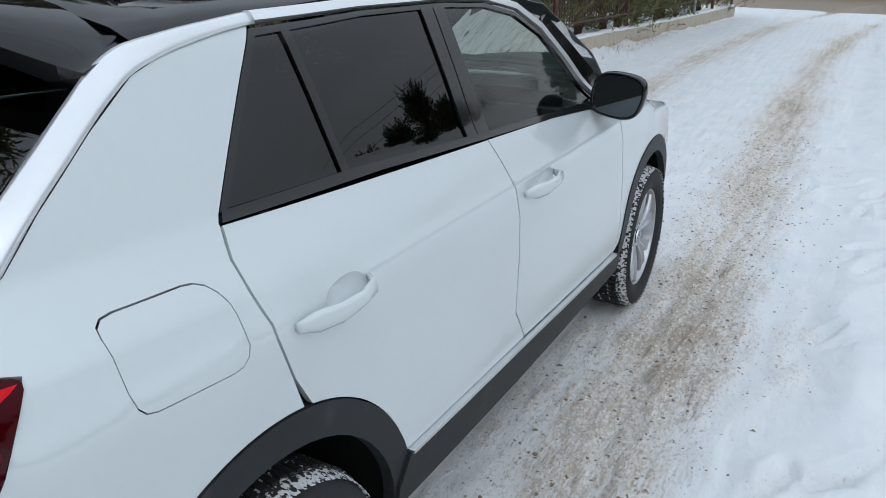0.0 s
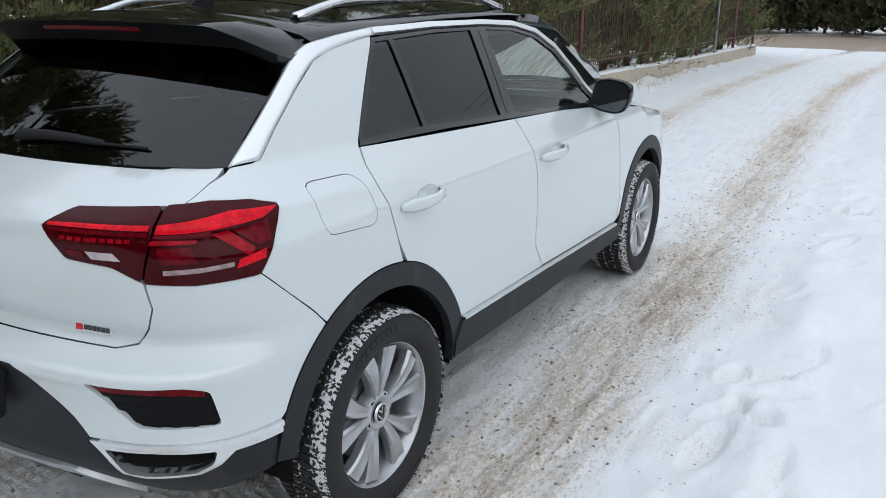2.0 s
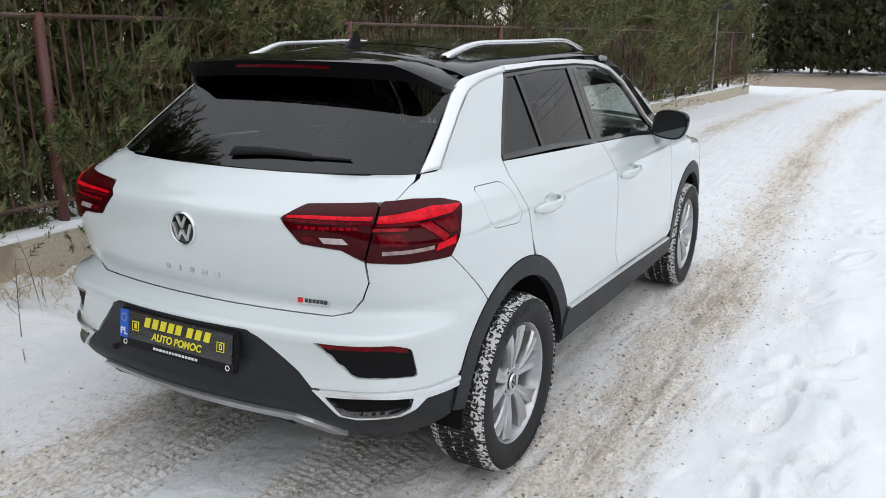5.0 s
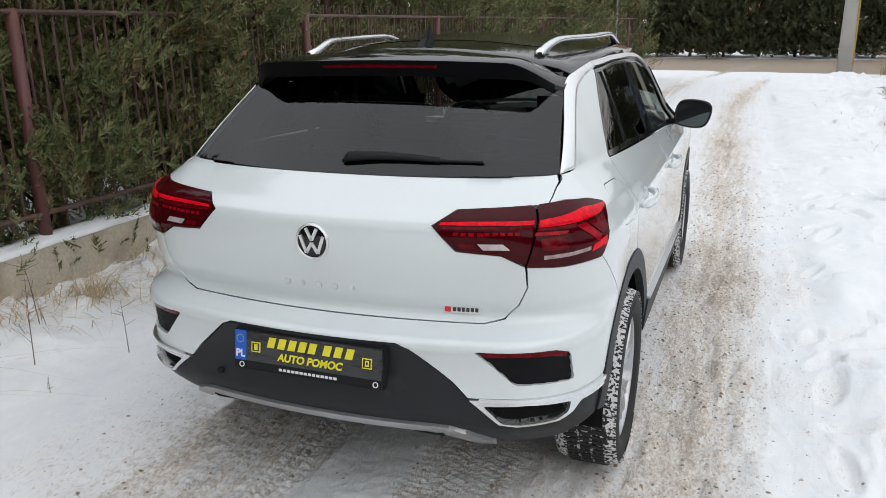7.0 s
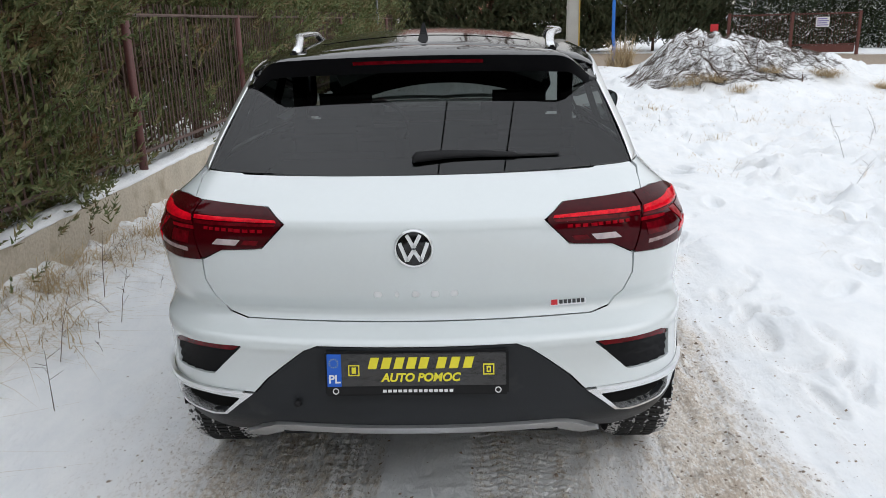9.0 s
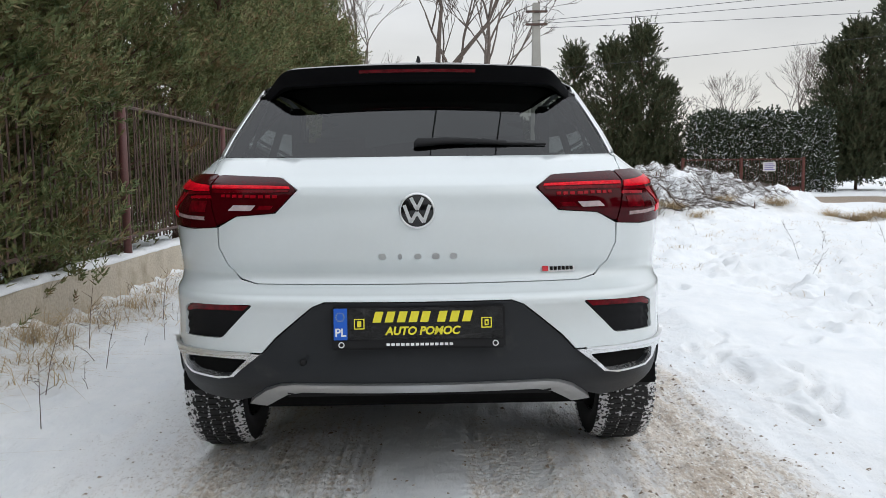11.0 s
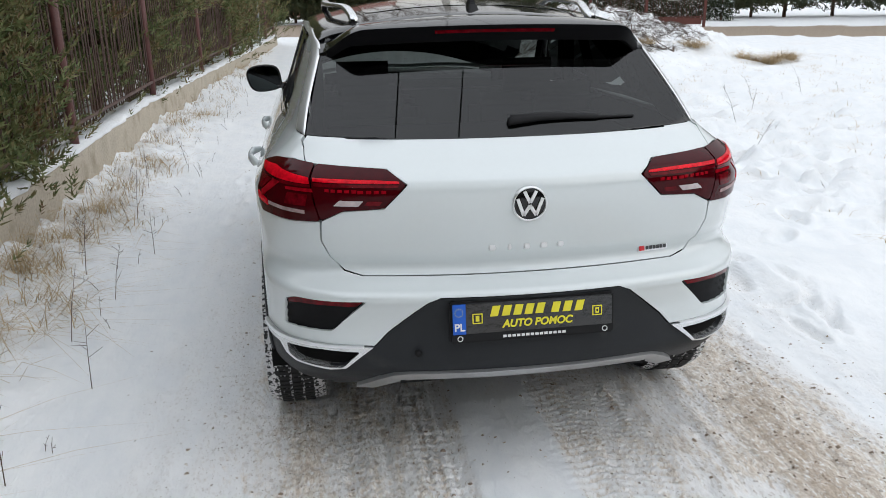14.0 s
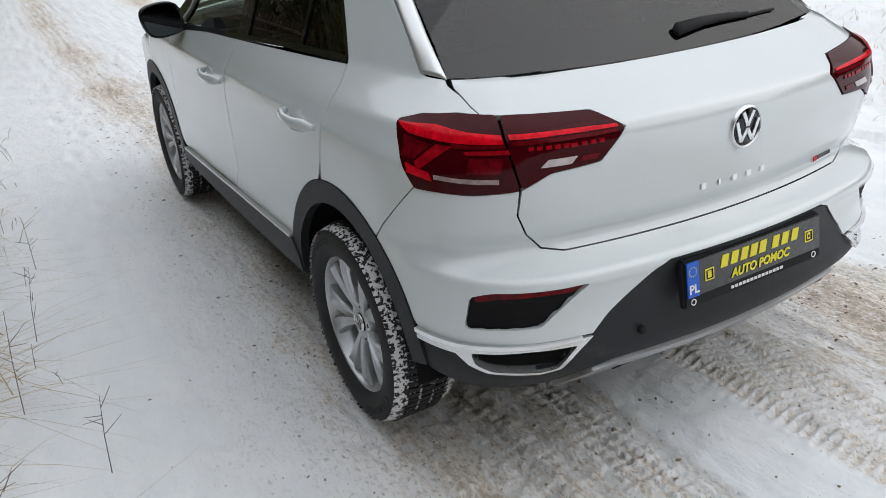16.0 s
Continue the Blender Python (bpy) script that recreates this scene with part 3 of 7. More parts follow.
def cast(origin, way, reach=1.6, steps=64):
    """First meeting of rays with the skin."""
    origin, way = np.atleast_2d(origin).astype(float), np.atleast_2d(way).astype(float)
    near, far, done = np.zeros(len(origin)), np.zeros(len(origin)), np.zeros(len(origin), bool)
    for k in range(1, steps + 1):
        t = reach * k / steps
        p = origin + t * way
        hit = (body(*p.T) < 0) & ~done
        near[hit], far[hit] = t - reach / steps, t
        done |= hit
    for _ in range(16):
        mid = (near + far) / 2
        inside = body(*(origin + mid[:, None] * way).T) < 0
        far, near = np.where(inside, mid, far), np.where(inside, near, mid)
    return origin + far[:, None] * way, done


def slope(p, e=0.004):
    """Outward normals of the skin."""
    g = np.stack([body(*(p + e * a).T) - body(*(p - e * a).T) for a in np.eye(3)], 1)
    return g / (np.linalg.norm(g, axis=1)[:, None] + 1e-9)


def wrap_rays(u, v):
    """Rays from outside on to the skin: u runs round the car from the middle of its tail, v is the height."""
    side, a = np.sign(u), np.abs(u)
    th = np.clip((a - 0.5) / 0.3, 0, math.pi / 2)
    bx = np.where(a < 0.5, a, 0.5 + 0.3 * np.sin(th))
    by = -0.3 - 0.3 * np.cos(th) + np.maximum(a - 0.5 - 0.3 * math.pi / 2, 0)
    nx_, ny_ = np.where(a < 0.5, 0, np.sin(th)), np.where(a < 0.5, -1, -np.cos(th))
    origin = np.stack([side * (bx + 0.5 * nx_), by + 0.5 * ny_, v], 1)
    return origin, np.stack([-side * nx_, -ny_, 0 * v], 1)


def top_rays(u, v):
    return np.stack([u, v, 0 * u + 1.9], 1), np.tile((0.0, 0.0, -1.0), (len(u), 1))


def rear_rays(u, v):
    return np.stack([u, 0 * u - 1.1, v], 1), np.tile((0.0, 1.0, 0.0), (len(u), 1))


def front_rays(u, v):
    return np.stack([u, 0 * u + 3.8, v], 1), np.tile((0.0, -1.0, 0.0), (len(u), 1))


def S(y, z):
    if y < -0.3:
        return C(0.855, y, z)
    return (0.5 + 0.15 * math.pi + 0.3 + y, z)


def C(x, y, z):
    if y > -0.3:
        return S(y, z)
    if x < 0.5:
        return (x, z)
    return (0.5 + 0.3 * math.atan2(x - 0.5, -(y + 0.3)), z)


def inside(pts, poly):
    x, y = pts[:, 0], pts[:, 1]
    c = np.zeros(len(pts), bool)
    q = np.array(poly)
    for (x0, y0), (x1, y1) in zip(q, np.roll(q, -1, 0)):
        c ^= ((y0 > y) != (y1 > y)) & (x < (x1 - x0) * (y - y0) / (y1 - y0 + 1e-12) + x0)
    return c


def soften(poly, r):
    """Rounds the corners of a polygon."""
    out_, n = [], len(poly)
    for i in range(n):
        a, b, c = (np.array(poly[k % n], float) for k in (i - 1, i, i + 1))
        da, dc = np.linalg.norm(a - b), np.linalg.norm(c - b)
        ra, rc = min(r, 0.45 * da), min(r, 0.45 * dc)
        p, q = b + (a - b) / da * ra, b + (c - b) / dc * rc
        for s in (0, 0.33, 0.67, 1):
            out_.append(tuple((1 - s) ** 2 * p + 2 * s * (1 - s) * b + s * s * q))
    return out_


def dense(poly, step):
    pts = []
    for a, b in zip(poly, poly[1:] + poly[:1]):
        n = max(1, int(math.dist(a, b) / step))
        pts += [(a[0] + (b[0] - a[0]) * k / n, a[1] + (b[1] - a[1]) * k / n) for k in range(n)]
    return pts


def patch(poly, lift=0.0, thick=0.016, step=0.028, holes=(), rays=None, flip=False, relief=None, own=False, lines=()):
    """A panel cut from the skin along a polygon, with its edge turned in; flip mirrors it to the other side."""
    rays = rays or wrap_rays
    loops = [dense(list(map(tuple, l)), step) for l in (poly, *holes)]
    pts, edges = [], []
    for l in loops:
        n = len(pts)
        pts += l
        edges += [(n + k, n + (k + 1) % len(l)) for k in range(len(l))]
    rim = np.array(pts)
    lo, hi = rim.min(0), rim.max(0)
    g = np.stack(np.meshgrid(np.arange(lo[0] + step / 2, hi[0], step), np.arange(lo[1] + step / 2, hi[1], step)), -1).reshape(-1, 2)
    keep = inside(g, loops[0])
    for l in loops[1:]:
        keep &= ~inside(g, l)
    g = g[keep]
    if len(g):
        far = np.min(((g[:, None] - rim[None]) ** 2).sum(-1), 1) > (0.45 * step) ** 2
        g = g[far]
    if len(lines):
        # rows of points along a crease, so that it stays sharp
        rows = np.concatenate([np.array(lines) + (0, d) for d in (-0.009, 0.0, 0.009)])
        ok = inside(rows, loops[0])
        for l in loops[1:]:
            ok &= ~inside(rows, l)
        rows = rows[ok]
        rows = rows[np.min(((rows[:, None] - rim[None]) ** 2).sum(-1), 1) > 0.006 ** 2]
        if len(rows) and len(g):
            g = g[np.min(((g[:, None] - rows[None]) ** 2).sum(-1), 1) > 0.012 ** 2]
            g = np.concatenate([g, rows])
    allp = [Vector(p) for p in pts] + [Vector(p) for p in g]
    vs, _, fs, *_ = geometry.delaunay_2d_cdt(allp, edges, [], 0, 1e-7)
    uv = np.array([(v.x, v.y) for v in vs])
    mids = np.array([uv[list(f)].mean(0) for f in fs])
    ok = inside(mids, loops[0])
    for l in loops[1:]:
        ok &= ~inside(mids, l)
    fs = [tuple(f) for f, k in zip(fs, ok) if k]
    p, _ = cast(*rays(uv[:, 0], uv[:, 1]))
    n = slope(p)
    high = lift + (relief(uv[:, 0], uv[:, 1]) if relief else 0.0)
    p0 = p.copy()
    p = p + n * np.reshape(high, (-1, 1))
    # face winding follows the skin
    count = {}
    good = []
    for f in fs:
        a, b, c = p[list(f[:3])]
        f = f if np.dot(np.cross(b - a, c - a), n[f[0]]) > 0 else f[::-1]
        good.append(f)
        for e in zip(f, f[1:] + f[:1]):
            count[e] = 1
    open_ = [e for e in count if (e[1], e[0]) not in count]
    verts, norms, faces = list(p), list(n), list(good)
    for a, b in open_:
        out_dir = np.cross(p[b] - p[a], n[a])
        out_dir /= np.linalg.norm(out_dir) + 1e-9
        k = len(verts)
        verts += [p[a], p[b], p[b] - n[b] * thick, p[a] - n[a] * thick]
        norms += [out_dir] * 4
        faces.append((k + 1, k, k + 3, k + 2))
    verts, norms = np.array(verts), np.array(norms)
    if flip:
        verts[:, 0] *= -1
        norms[:, 0] *= -1
        faces = [f[::-1] for f in faces]
    me = bpy.data.meshes.new("panel")
    me.from_pydata(verts.tolist(), [], faces)
    smooth(me)
    if not own:
        me.normals_split_custom_set_from_vertices(norms.tolist())
    return me


def arc(cy, cz, r, a0, a1, n=18):
    return [S(cy + r * math.cos(radians(a0 + (a1 - a0) * k / n)), cz + r * math.sin(radians(a0 + (a1 - a0) * k / n))) for k in range(n + 1)]


# ---- the car: panels ----
car = empty("car", "white compact crossover with black roof parked on the snowy lane", "car")
AXLE = 2.59
ARCH = 0.470
DOOR_REAR = [(0.046, 1.134), (0.026, 1.088), (0.022, 1.040), (0.037, 0.958), (0.075, 0.862)]
DOOR_MID = [(0.966, 1.100), (0.985, 1.035), (1.002, 0.969), (1.045, 0.870), (1.063, 0.762), (1.056, 0.66), (1.050, 0.585), (1.122, 0.478)]
DOOR_FRONT = [(1.93, 1.028), (1.985, 0.96), (2.045, 0.880), (2.10, 0.72), (2.118, 0.56), (2.075, 0.436)]
GAP = 0.0030


def shift(pts, dy, dz=0.0):
    return [S(y + dy, z + dz) for y, z in pts]


rear_door_poly = shift(DOOR_REAR, GAP) + arc(0, 0.335, ARCH, 75, 22) + [S(0.437, 0.495), S(1.117, 0.476)] + shift(DOOR_MID[::-1], -GAP)
front_door_poly = shift(DOOR_MID, GAP) + [S(2.066, 0.434)] + shift(DOOR_FRONT[::-1], -GAP) + [S(1.80, 1.052), S(1.4, 1.082)]
quarter_poly = [S(0.046 - GAP, 1.138), S(0.052, 1.150), S(0.152, 1.278), S(0.268, 1.430), S(0.165, 1.418), S(0.070, 1.396), S(0.004, 1.373), S(-0.104, 1.304), S(-0.221, 1.219), S(-0.296, 1.156), C(0.699, -0.325, 1.148), C(0.682, -0.378, 1.144), C(0.686, -0.450, 1.118), C(0.697, -0.541, 1.0865)]
quarter_poly += [C(0.735, -0.50, 1.090), C(0.775, -0.412, 1.084), S(-0.360, 1.067), S(-0.407, 0.998), S(-0.459, 0.919), S(-0.382, 0.851), *arc(0, 0.335, ARCH, 123, 78), *shift(DOOR_REAR[::-1], -GAP)]
FLAP = soften([S(-0.238, 1.088), S(-0.05, 1.082), S(-0.020, 1.035), S(-0.030, 0.942), S(-0.245, 0.962), S(-0.240, 1.04)], 0.035)
FLAP_HOLE = soften([S(-0.2402, 1.0903), S(-0.0488, 1.0843), S(-0.0180, 1.0355), S(-0.0278, 0.9400), S(-0.2470, 0.9600), S(-0.2420, 1.04)], 0.036)
fender_poly = [S(y + GAP, z) for y, z in DOOR_FRONT] + arc(AXLE, 0.335, ARCH, 165, 12) + [S(3.08, 0.50), S(3.2, 0.62), S(3.12, 0.80), S(2.9, 0.90), S(2.5, 0.975), S(2.1, 1.02)]


def both(name, poly, mat, parent=None, **k):
    a = part(name, patch(poly, **k), mat, parent or car)
    b = part(name, patch(poly, flip=True, **k), mat, parent or car)
    return a, b


FLANK_LINE = [S(y, float(lerp_table(y, CREASE))) for y in np.arange(-0.5, 3.0, 0.014)]
right_quarter = part("quarter_panel", patch(quarter_poly, holes=[FLAP_HOLE], step=0.022, lines=FLANK_LINE), PAINT, car)
part("quarter_panel", patch(quarter_poly, flip=True, step=0.022, lines=FLANK_LINE), PAINT, car)
part("fuel_flap", patch(FLAP, lift=-0.0005, lines=FLANK_LINE), PAINT, right_quarter, "rounded white fuel filler flap")
GRIPS = ((0.185, 0.957), (1.165, 0.935))
CUPS = [soften([S(oy - 0.02, oz + 0.026), S(oy + 0.03, oz + 0.040), S(oy + 0.095, oz + 0.040), S(oy + 0.118, oz + 0.004), S(oy + 0.075, oz - 0.034), S(oy - 0.01, oz - 0.034)], 0.035) for oy, oz in GRIPS]
rear_doors = both("rear_door", rear_door_poly, PAINT, step=0.026, holes=[CUPS[0]], lines=FLANK_LINE)
front_doors = both("front_door", front_door_poly, PAINT, step=0.026, holes=[CUPS[1]], lines=FLANK_LINE)
both("front_fender", fender_poly, PAINT)

# door handles: a shell cup in the door and a bowed grip
for (oy, oz), doors, rim_ in ((GRIPS[0], rear_doors, CUPS[0]), (GRIPS[1], front_doors, CUPS[1])):
    for door, flip in zip(doors, (1, -1)):
        mid_ = np.mean(np.array(rim_), 0)
        cup = patch(rim_, lift=0.0, thick=0.002, step=0.012, flip=flip < 0, own=True, relief=lambda u, v: -0.015 * np.clip(1 - ((u - mid_[0]) / 0.066) ** 2 - ((v - mid_[1]) / 0.037) ** 2, 0, 1))
        part("handle_cup", cup, PAINT, door)
        p, _ = cast(*wrap_rays(*np.array([S(oy + d, oz + h) for d, h in ((-0.105, 0.004), (-0.07, 0.006), (-0.02, 0.006), (0.04, 0.010), (0.085, 0.016), (0.112, 0.018))]).T))
        verts, faces = [], []
        for k, (q, o, h) in enumerate(zip(p, (0.006, 0.022, 0.036, 0.040, 0.034, 0.006), (0.010, 0.021, 0.020, 0.016, 0.017, 0.010))):
            for a in range(10):
                w = 2 * math.pi * a / 10
                verts.append((flip * (q[0] + o + 0.010 * math.cos(w)), q[1], q[2] + h * math.sin(w)))
        for k in range(5):
            faces += [(k * 10 + a, k * 10 + (a + 1) % 10, (k + 1) * 10 + (a + 1) % 10, (k + 1) * 10 + a) for a in range(10)]
        faces += [tuple(range(10)), tuple(range(50, 60))]
        bm = bmesh.new()
        bm.from_mesh(raw(verts, faces))
        me = to_mesh("door_handle", bm)
        part("door_handle", smooth(me), PAINT, door, "white bowed pull handle")

# side glass, pillars and the bright line over it
both("quarter_window", [S(0.073, 1.155), S(0.168, 1.278), S(0.272, 1.418), S(0.338, 1.420), S(0.356, 1.30), S(0.374, 1.150)], PRIVACY, lift=-0.005, thick=0.004)
both("rear_door_window", [S(0.397, 1.150), S(0.379, 1.30), S(0.361, 1.422), S(0.60, 1.434), S(0.838, 1.432), S(0.862, 1.27), S(0.876, 1.124)], PRIVACY, lift=-0.005, thick=0.004)
both("window_divider", [S(0.374, 1.149), S(0.356, 1.30), S(0.338, 1.4205), S(0.361, 1.4225), S(0.379, 1.30), S(0.397, 1.149)], GLOSS_BLACK, lift=0.001, thick=0.012)
both("door_pillar", [S(0.876, 1.123), S(0.862, 1.27), S(0.838, 1.4325), S(0.893, 1.4335), S(0.914, 1.27), S(0.926, 1.120)], GLOSS_BLACK, lift=0.001, thick=0.014)
both("door_pillar", [S(0.931, 1.120), S(0.919, 1.27), S(0.898, 1.4335), S(0.950, 1.4335), S(0.978, 1.27), S(0.996, 1.114)], GLOSS_BLACK, lift=0.001, thick=0.014)
both("front_door_window", [S(0.998, 1.116), S(0.98, 1.27), S(0.952, 1.433), S(1.18, 1.420), S(1.36, 1.388), S(1.52, 1.32), S(1.66, 1.215), S(1.775, 1.105), S(1.80, 1.078)], GREEN_GLASS, lift=-0.005, thick=0.004)
both("belt_seal", [S(0.050, 1.137), S(0.060, 1.154), S(0.40, 1.149), S(0.93, 1.122), S(1.40, 1.098), S(1.82, 1.074), S(1.86, 1.048), S(1.40, 1.083), S(0.966, 1.104), S(0.50, 1.127)], GLOSS_BLACK, lift=0.002, thick=0.012)
both("window_seal", [S(0.056, 1.152), S(0.156, 1.280), S(0.266, 1.424), S(0.60, 1.437), S(0.95, 1.4365), S(1.19, 1.424), S(1.37, 1.392), S(1.53, 1.323), S(1.67, 1.217), S(1.80, 1.09), S(1.84, 1.075), S(1.805, 1.078), S(1.660, 1.208), S(1.522, 1.314), S(1.362, 1.382), S(1.18, 1.414), S(0.95, 1.427), S(0.60, 1.427), S(0.274, 1.412), S(0.170, 1.276), S(0.075, 1.154)], GLOSS_BLACK, lift=0.0005, thick=0.012, step=0.02)


def loft_strip(inner, outer, bulge=0.0015, thick=0.012, cols=6, flip=1):
    """A bowed strip between two edges."""
    def run(pts, n=40):
        pts = np.array(pts, float)
        d = np.r_[0, np.cumsum(np.linalg.norm(np.diff(pts, axis=0), axis=1))]
        table = [tuple(zip(d, pts[:, k])) for k in range(3)]
        t = np.linspace(0, d[-1], n)
        return np.stack([lerp_table(t, q) for q in table], 1)
    a, b = run(inner), run(outer)
    mid = np.array((0.0, 0.7, 0.9))
    rows = []
    for k in range(cols + 1):
        f = k / cols
        p = a + (b - a) * f
        out_ = p - mid
        out_[:, 1] = 0
        along = np.gradient(p, axis=0)
        nrm = np.cross(b - a, along)
        nrm /= np.linalg.norm(nrm, axis=1)[:, None]
        nrm *= np.sign((nrm * (p - mid)).sum(1))[:, None]
        rows.append(p + nrm * (bulge * math.sin(math.pi * f) + (0.004 if 0 < k < cols else 0.0015)))
    verts = np.concatenate(rows) * (flip, 1, 1)
    n = len(a)
    faces = [(k * n + i, k * n + i + 1, (k + 1) * n + i + 1, (k + 1) * n + i) for k in range(cols) for i in range(n - 1)]
    bm = bmesh.new()
    bm.from_mesh(raw(verts, faces))
    bmesh.ops.solidify(bm, geom=bm.faces[:], thickness=0.001)
    return smooth(to_mesh("strip", bm))


STRIP_IN = [(0.679, -0.384, 1.144), (0.663, -0.280, 1.219), (0.646, -0.199, 1.277), (0.622, -0.097, 1.350), (0.610, -0.039, 1.389), (0.610, -0.002, 1.409), (0.622, 0.087, 1.429), (0.630, 0.202, 1.443), (0.634, 0.290, 1.452)]
STRIP_OUT = [(0.710, -0.304, 1.151), (0.692, -0.222, 1.220), (0.678, -0.158, 1.266), (0.653, -0.044, 1.345), (0.646, 0.002, 1.372), (0.643, 0.069, 1.394), (0.645, 0.155, 1.413), (0.648, 0.220, 1.424), (0.652, 0.286, 1.431)]
for s in (1, -1):
    part("pillar_strip", loft_strip(STRIP_IN, STRIP_OUT, flip=s), BRIGHT, car, "bright strip along the rear pillar")
both("roof_strip", [S(0.272, 1.435), S(0.60, 1.445), S(0.95, 1.4445), S(1.20, 1.432), S(1.39, 1.399), S(1.545, 1.331), S(1.69, 1.224), S(1.86, 1.078), S(1.90, 1.07), S(1.72, 1.232), S(1.565, 1.346), S(1.40, 1.416), S(1.20, 1.450), S(0.95, 1.460), S(0.60, 1.461), S(0.284, 1.451)], BRIGHT, lift=0.003, thick=0.014, step=0.012)

# roof, windscreen, bonnet and nose
roof = part("roof", patch([(-0.615, 0.035), (0.615, 0.035), (0.640, 0.35), (0.652, 0.9), (0.648, 1.3), (0.60, 1.64), (0.35, 1.70), (0, 1.715), (-0.35, 1.70), (-0.60, 1.64), (-0.648, 1.3), (-0.652, 0.9), (-0.640, 0.35)], rays=top_rays, lift=0.003, thick=0.03, step=0.04), BLACK_PAINT, car, "gloss black roof panel")
part("sunroof", patch(soften([(-0.42, 0.34), (0.42, 0.34), (0.43, 1.42), (-0.43, 1.42)], 0.06), rays=top_rays, lift=0.005, thick=0.004, step=0.04), GLOSS_BLACK, roof, "dark glass sunroof")
part("windscreen", patch([(-0.60, 1.66), (-0.35, 1.72), (0, 1.735), (0.35, 1.72), (0.60, 1.66), (0.70, 2.15), (0.66, 2.50), (0, 2.60), (-0.66, 2.50), (-0.70, 2.15)], rays=top_rays, lift=-0.004, thick=0.004, step=0.05), GREEN_GLASS, car)
part("bonnet", patch([(-0.72, 2.42), (0, 2.56), (0.72, 2.42), (0.72, 2.9), (0.60, 3.18), (0, 3.30), (-0.60, 3.18), (-0.72, 2.9)], rays=top_rays, lift=0, step=0.05), PAINT, car)
both("front_pillar", [S(1.87, 1.072), S(1.72, 1.236), S(1.57, 1.351), S(1.62, 1.37), S(1.80, 1.26), S(2.05, 1.10), S(2.10, 1.02), S(1.93, 1.03)], BLACK_PAINT, lift=0.0, thick=0.02, step=0.025)
nose = part("front_bumper", patch([(-0.76, 0.34), (0.76, 0.34), (0.80, 0.60), (0.72, 0.78), (0.5, 0.84), (-0.5, 0.84), (-0.72, 0.78), (-0.80, 0.60)], rays=front_rays, step=0.05), PAINT, car)
part("grille", patch(soften([(-0.42, 0.62), (0.42, 0.62), (0.48, 0.77), (-0.48, 0.77)], 0.03), rays=front_rays, lift=0.006, thick=0.01, step=0.04), GLOSS_BLACK, nose)
part("air_intake", patch(soften([(-0.5, 0.36), (0.5, 0.36), (0.44, 0.50), (-0.44, 0.50)], 0.03), rays=front_rays, lift=0.006, thick=0.01, step=0.04), CLADDING, nose)
for s in (1, -1):
    part("headlight", patch(soften([(s * 0.50, 0.66), (s * 0.50, 0.77), (s * 0.74, 0.79), (s * 0.76, 0.68)], 0.03), rays=front_rays, lift=0.006, thick=0.01, step=0.03), LENS_CLEAR, nose)

# dark inner shell that closes the gaps, with the wheel wells cut out
well = [soften(arc(c, 0.335, 0.43, 185, -5, 14) + [S(c + 0.43, 0.2), S(c - 0.43, 0.2)], 0.01) for c in (0, AXLE)]
both("inner_body", [S(2.1, 0.36), S(3.0, 0.36), S(3.0, 0.86), S(2.2, 0.97), S(0.9, 1.09), S(0.02, 1.12), C(0.71, -0.40, 1.12), C(0.6, -0.6, 1.07), (0.0, 1.125), (0.0, 0.40), C(0.6, -0.6, 0.37), C(0.8, -0.45, 0.38), S(-0.2, 0.40), S(0.5, 0.39)], DARK, lift=-0.020, thick=0.004, step=0.04, holes=well)
part("underbody", boxed((-0.60, -0.45, 0.26), (0.60, 3.1, 0.34), 0.02), DARK, car)

# lower cladding and wheel-arch trims
both("sill_cladding", [S(0.440, 0.483), S(1.12, 0.462), S(2.062, 0.418), S(2.15, 0.40), S(2.15, 0.322), S(1.1, 0.338), S(0.40, 0.360), S(0.40, 0.42)], CLADDING, lift=0.012, thick=0.04, step=0.03)
both("sill_strip", [S(0.445, 0.4935), S(1.12, 0.4735), S(2.062, 0.4305), S(2.062, 0.4195), S(1.12, 0.4635), S(0.445, 0.4845)], CHROME, lift=0.018, thick=0.02, step=0.012)
for c, a0, a1 in ((0, 171, 6), (AXLE, 172, 2)):
    both("wheel_arch_trim", arc(c, 0.335, ARCH - 0.003, a0, a1, 26) + [S(c + ARCH - 0.05, 0.345), S(c + 0.394, 0.345)] + arc(c, 0.335, 0.396, 4, 172, 26), CLADDING, lift=0.004, thick=0.03, step=0.024)
    for s in (1, -1):
        prof = [(0.41, s * 0.846), (0.415, s * 0.55), (0.12, s * 0.53)]
        verts = [(x, c + r * math.cos(w), 0.335 + r * math.sin(w)) for w in np.linspace(radians(-2), radians(182), 31) for r, x in prof]
        faces = [(k * 3 + i, k * 3 + i + 1, k * 3 + i + 4, k * 3 + i + 3) for k in range(30) for i in range(2)]
        part("wheel_well", smooth(raw(verts, faces)), DARK, car)


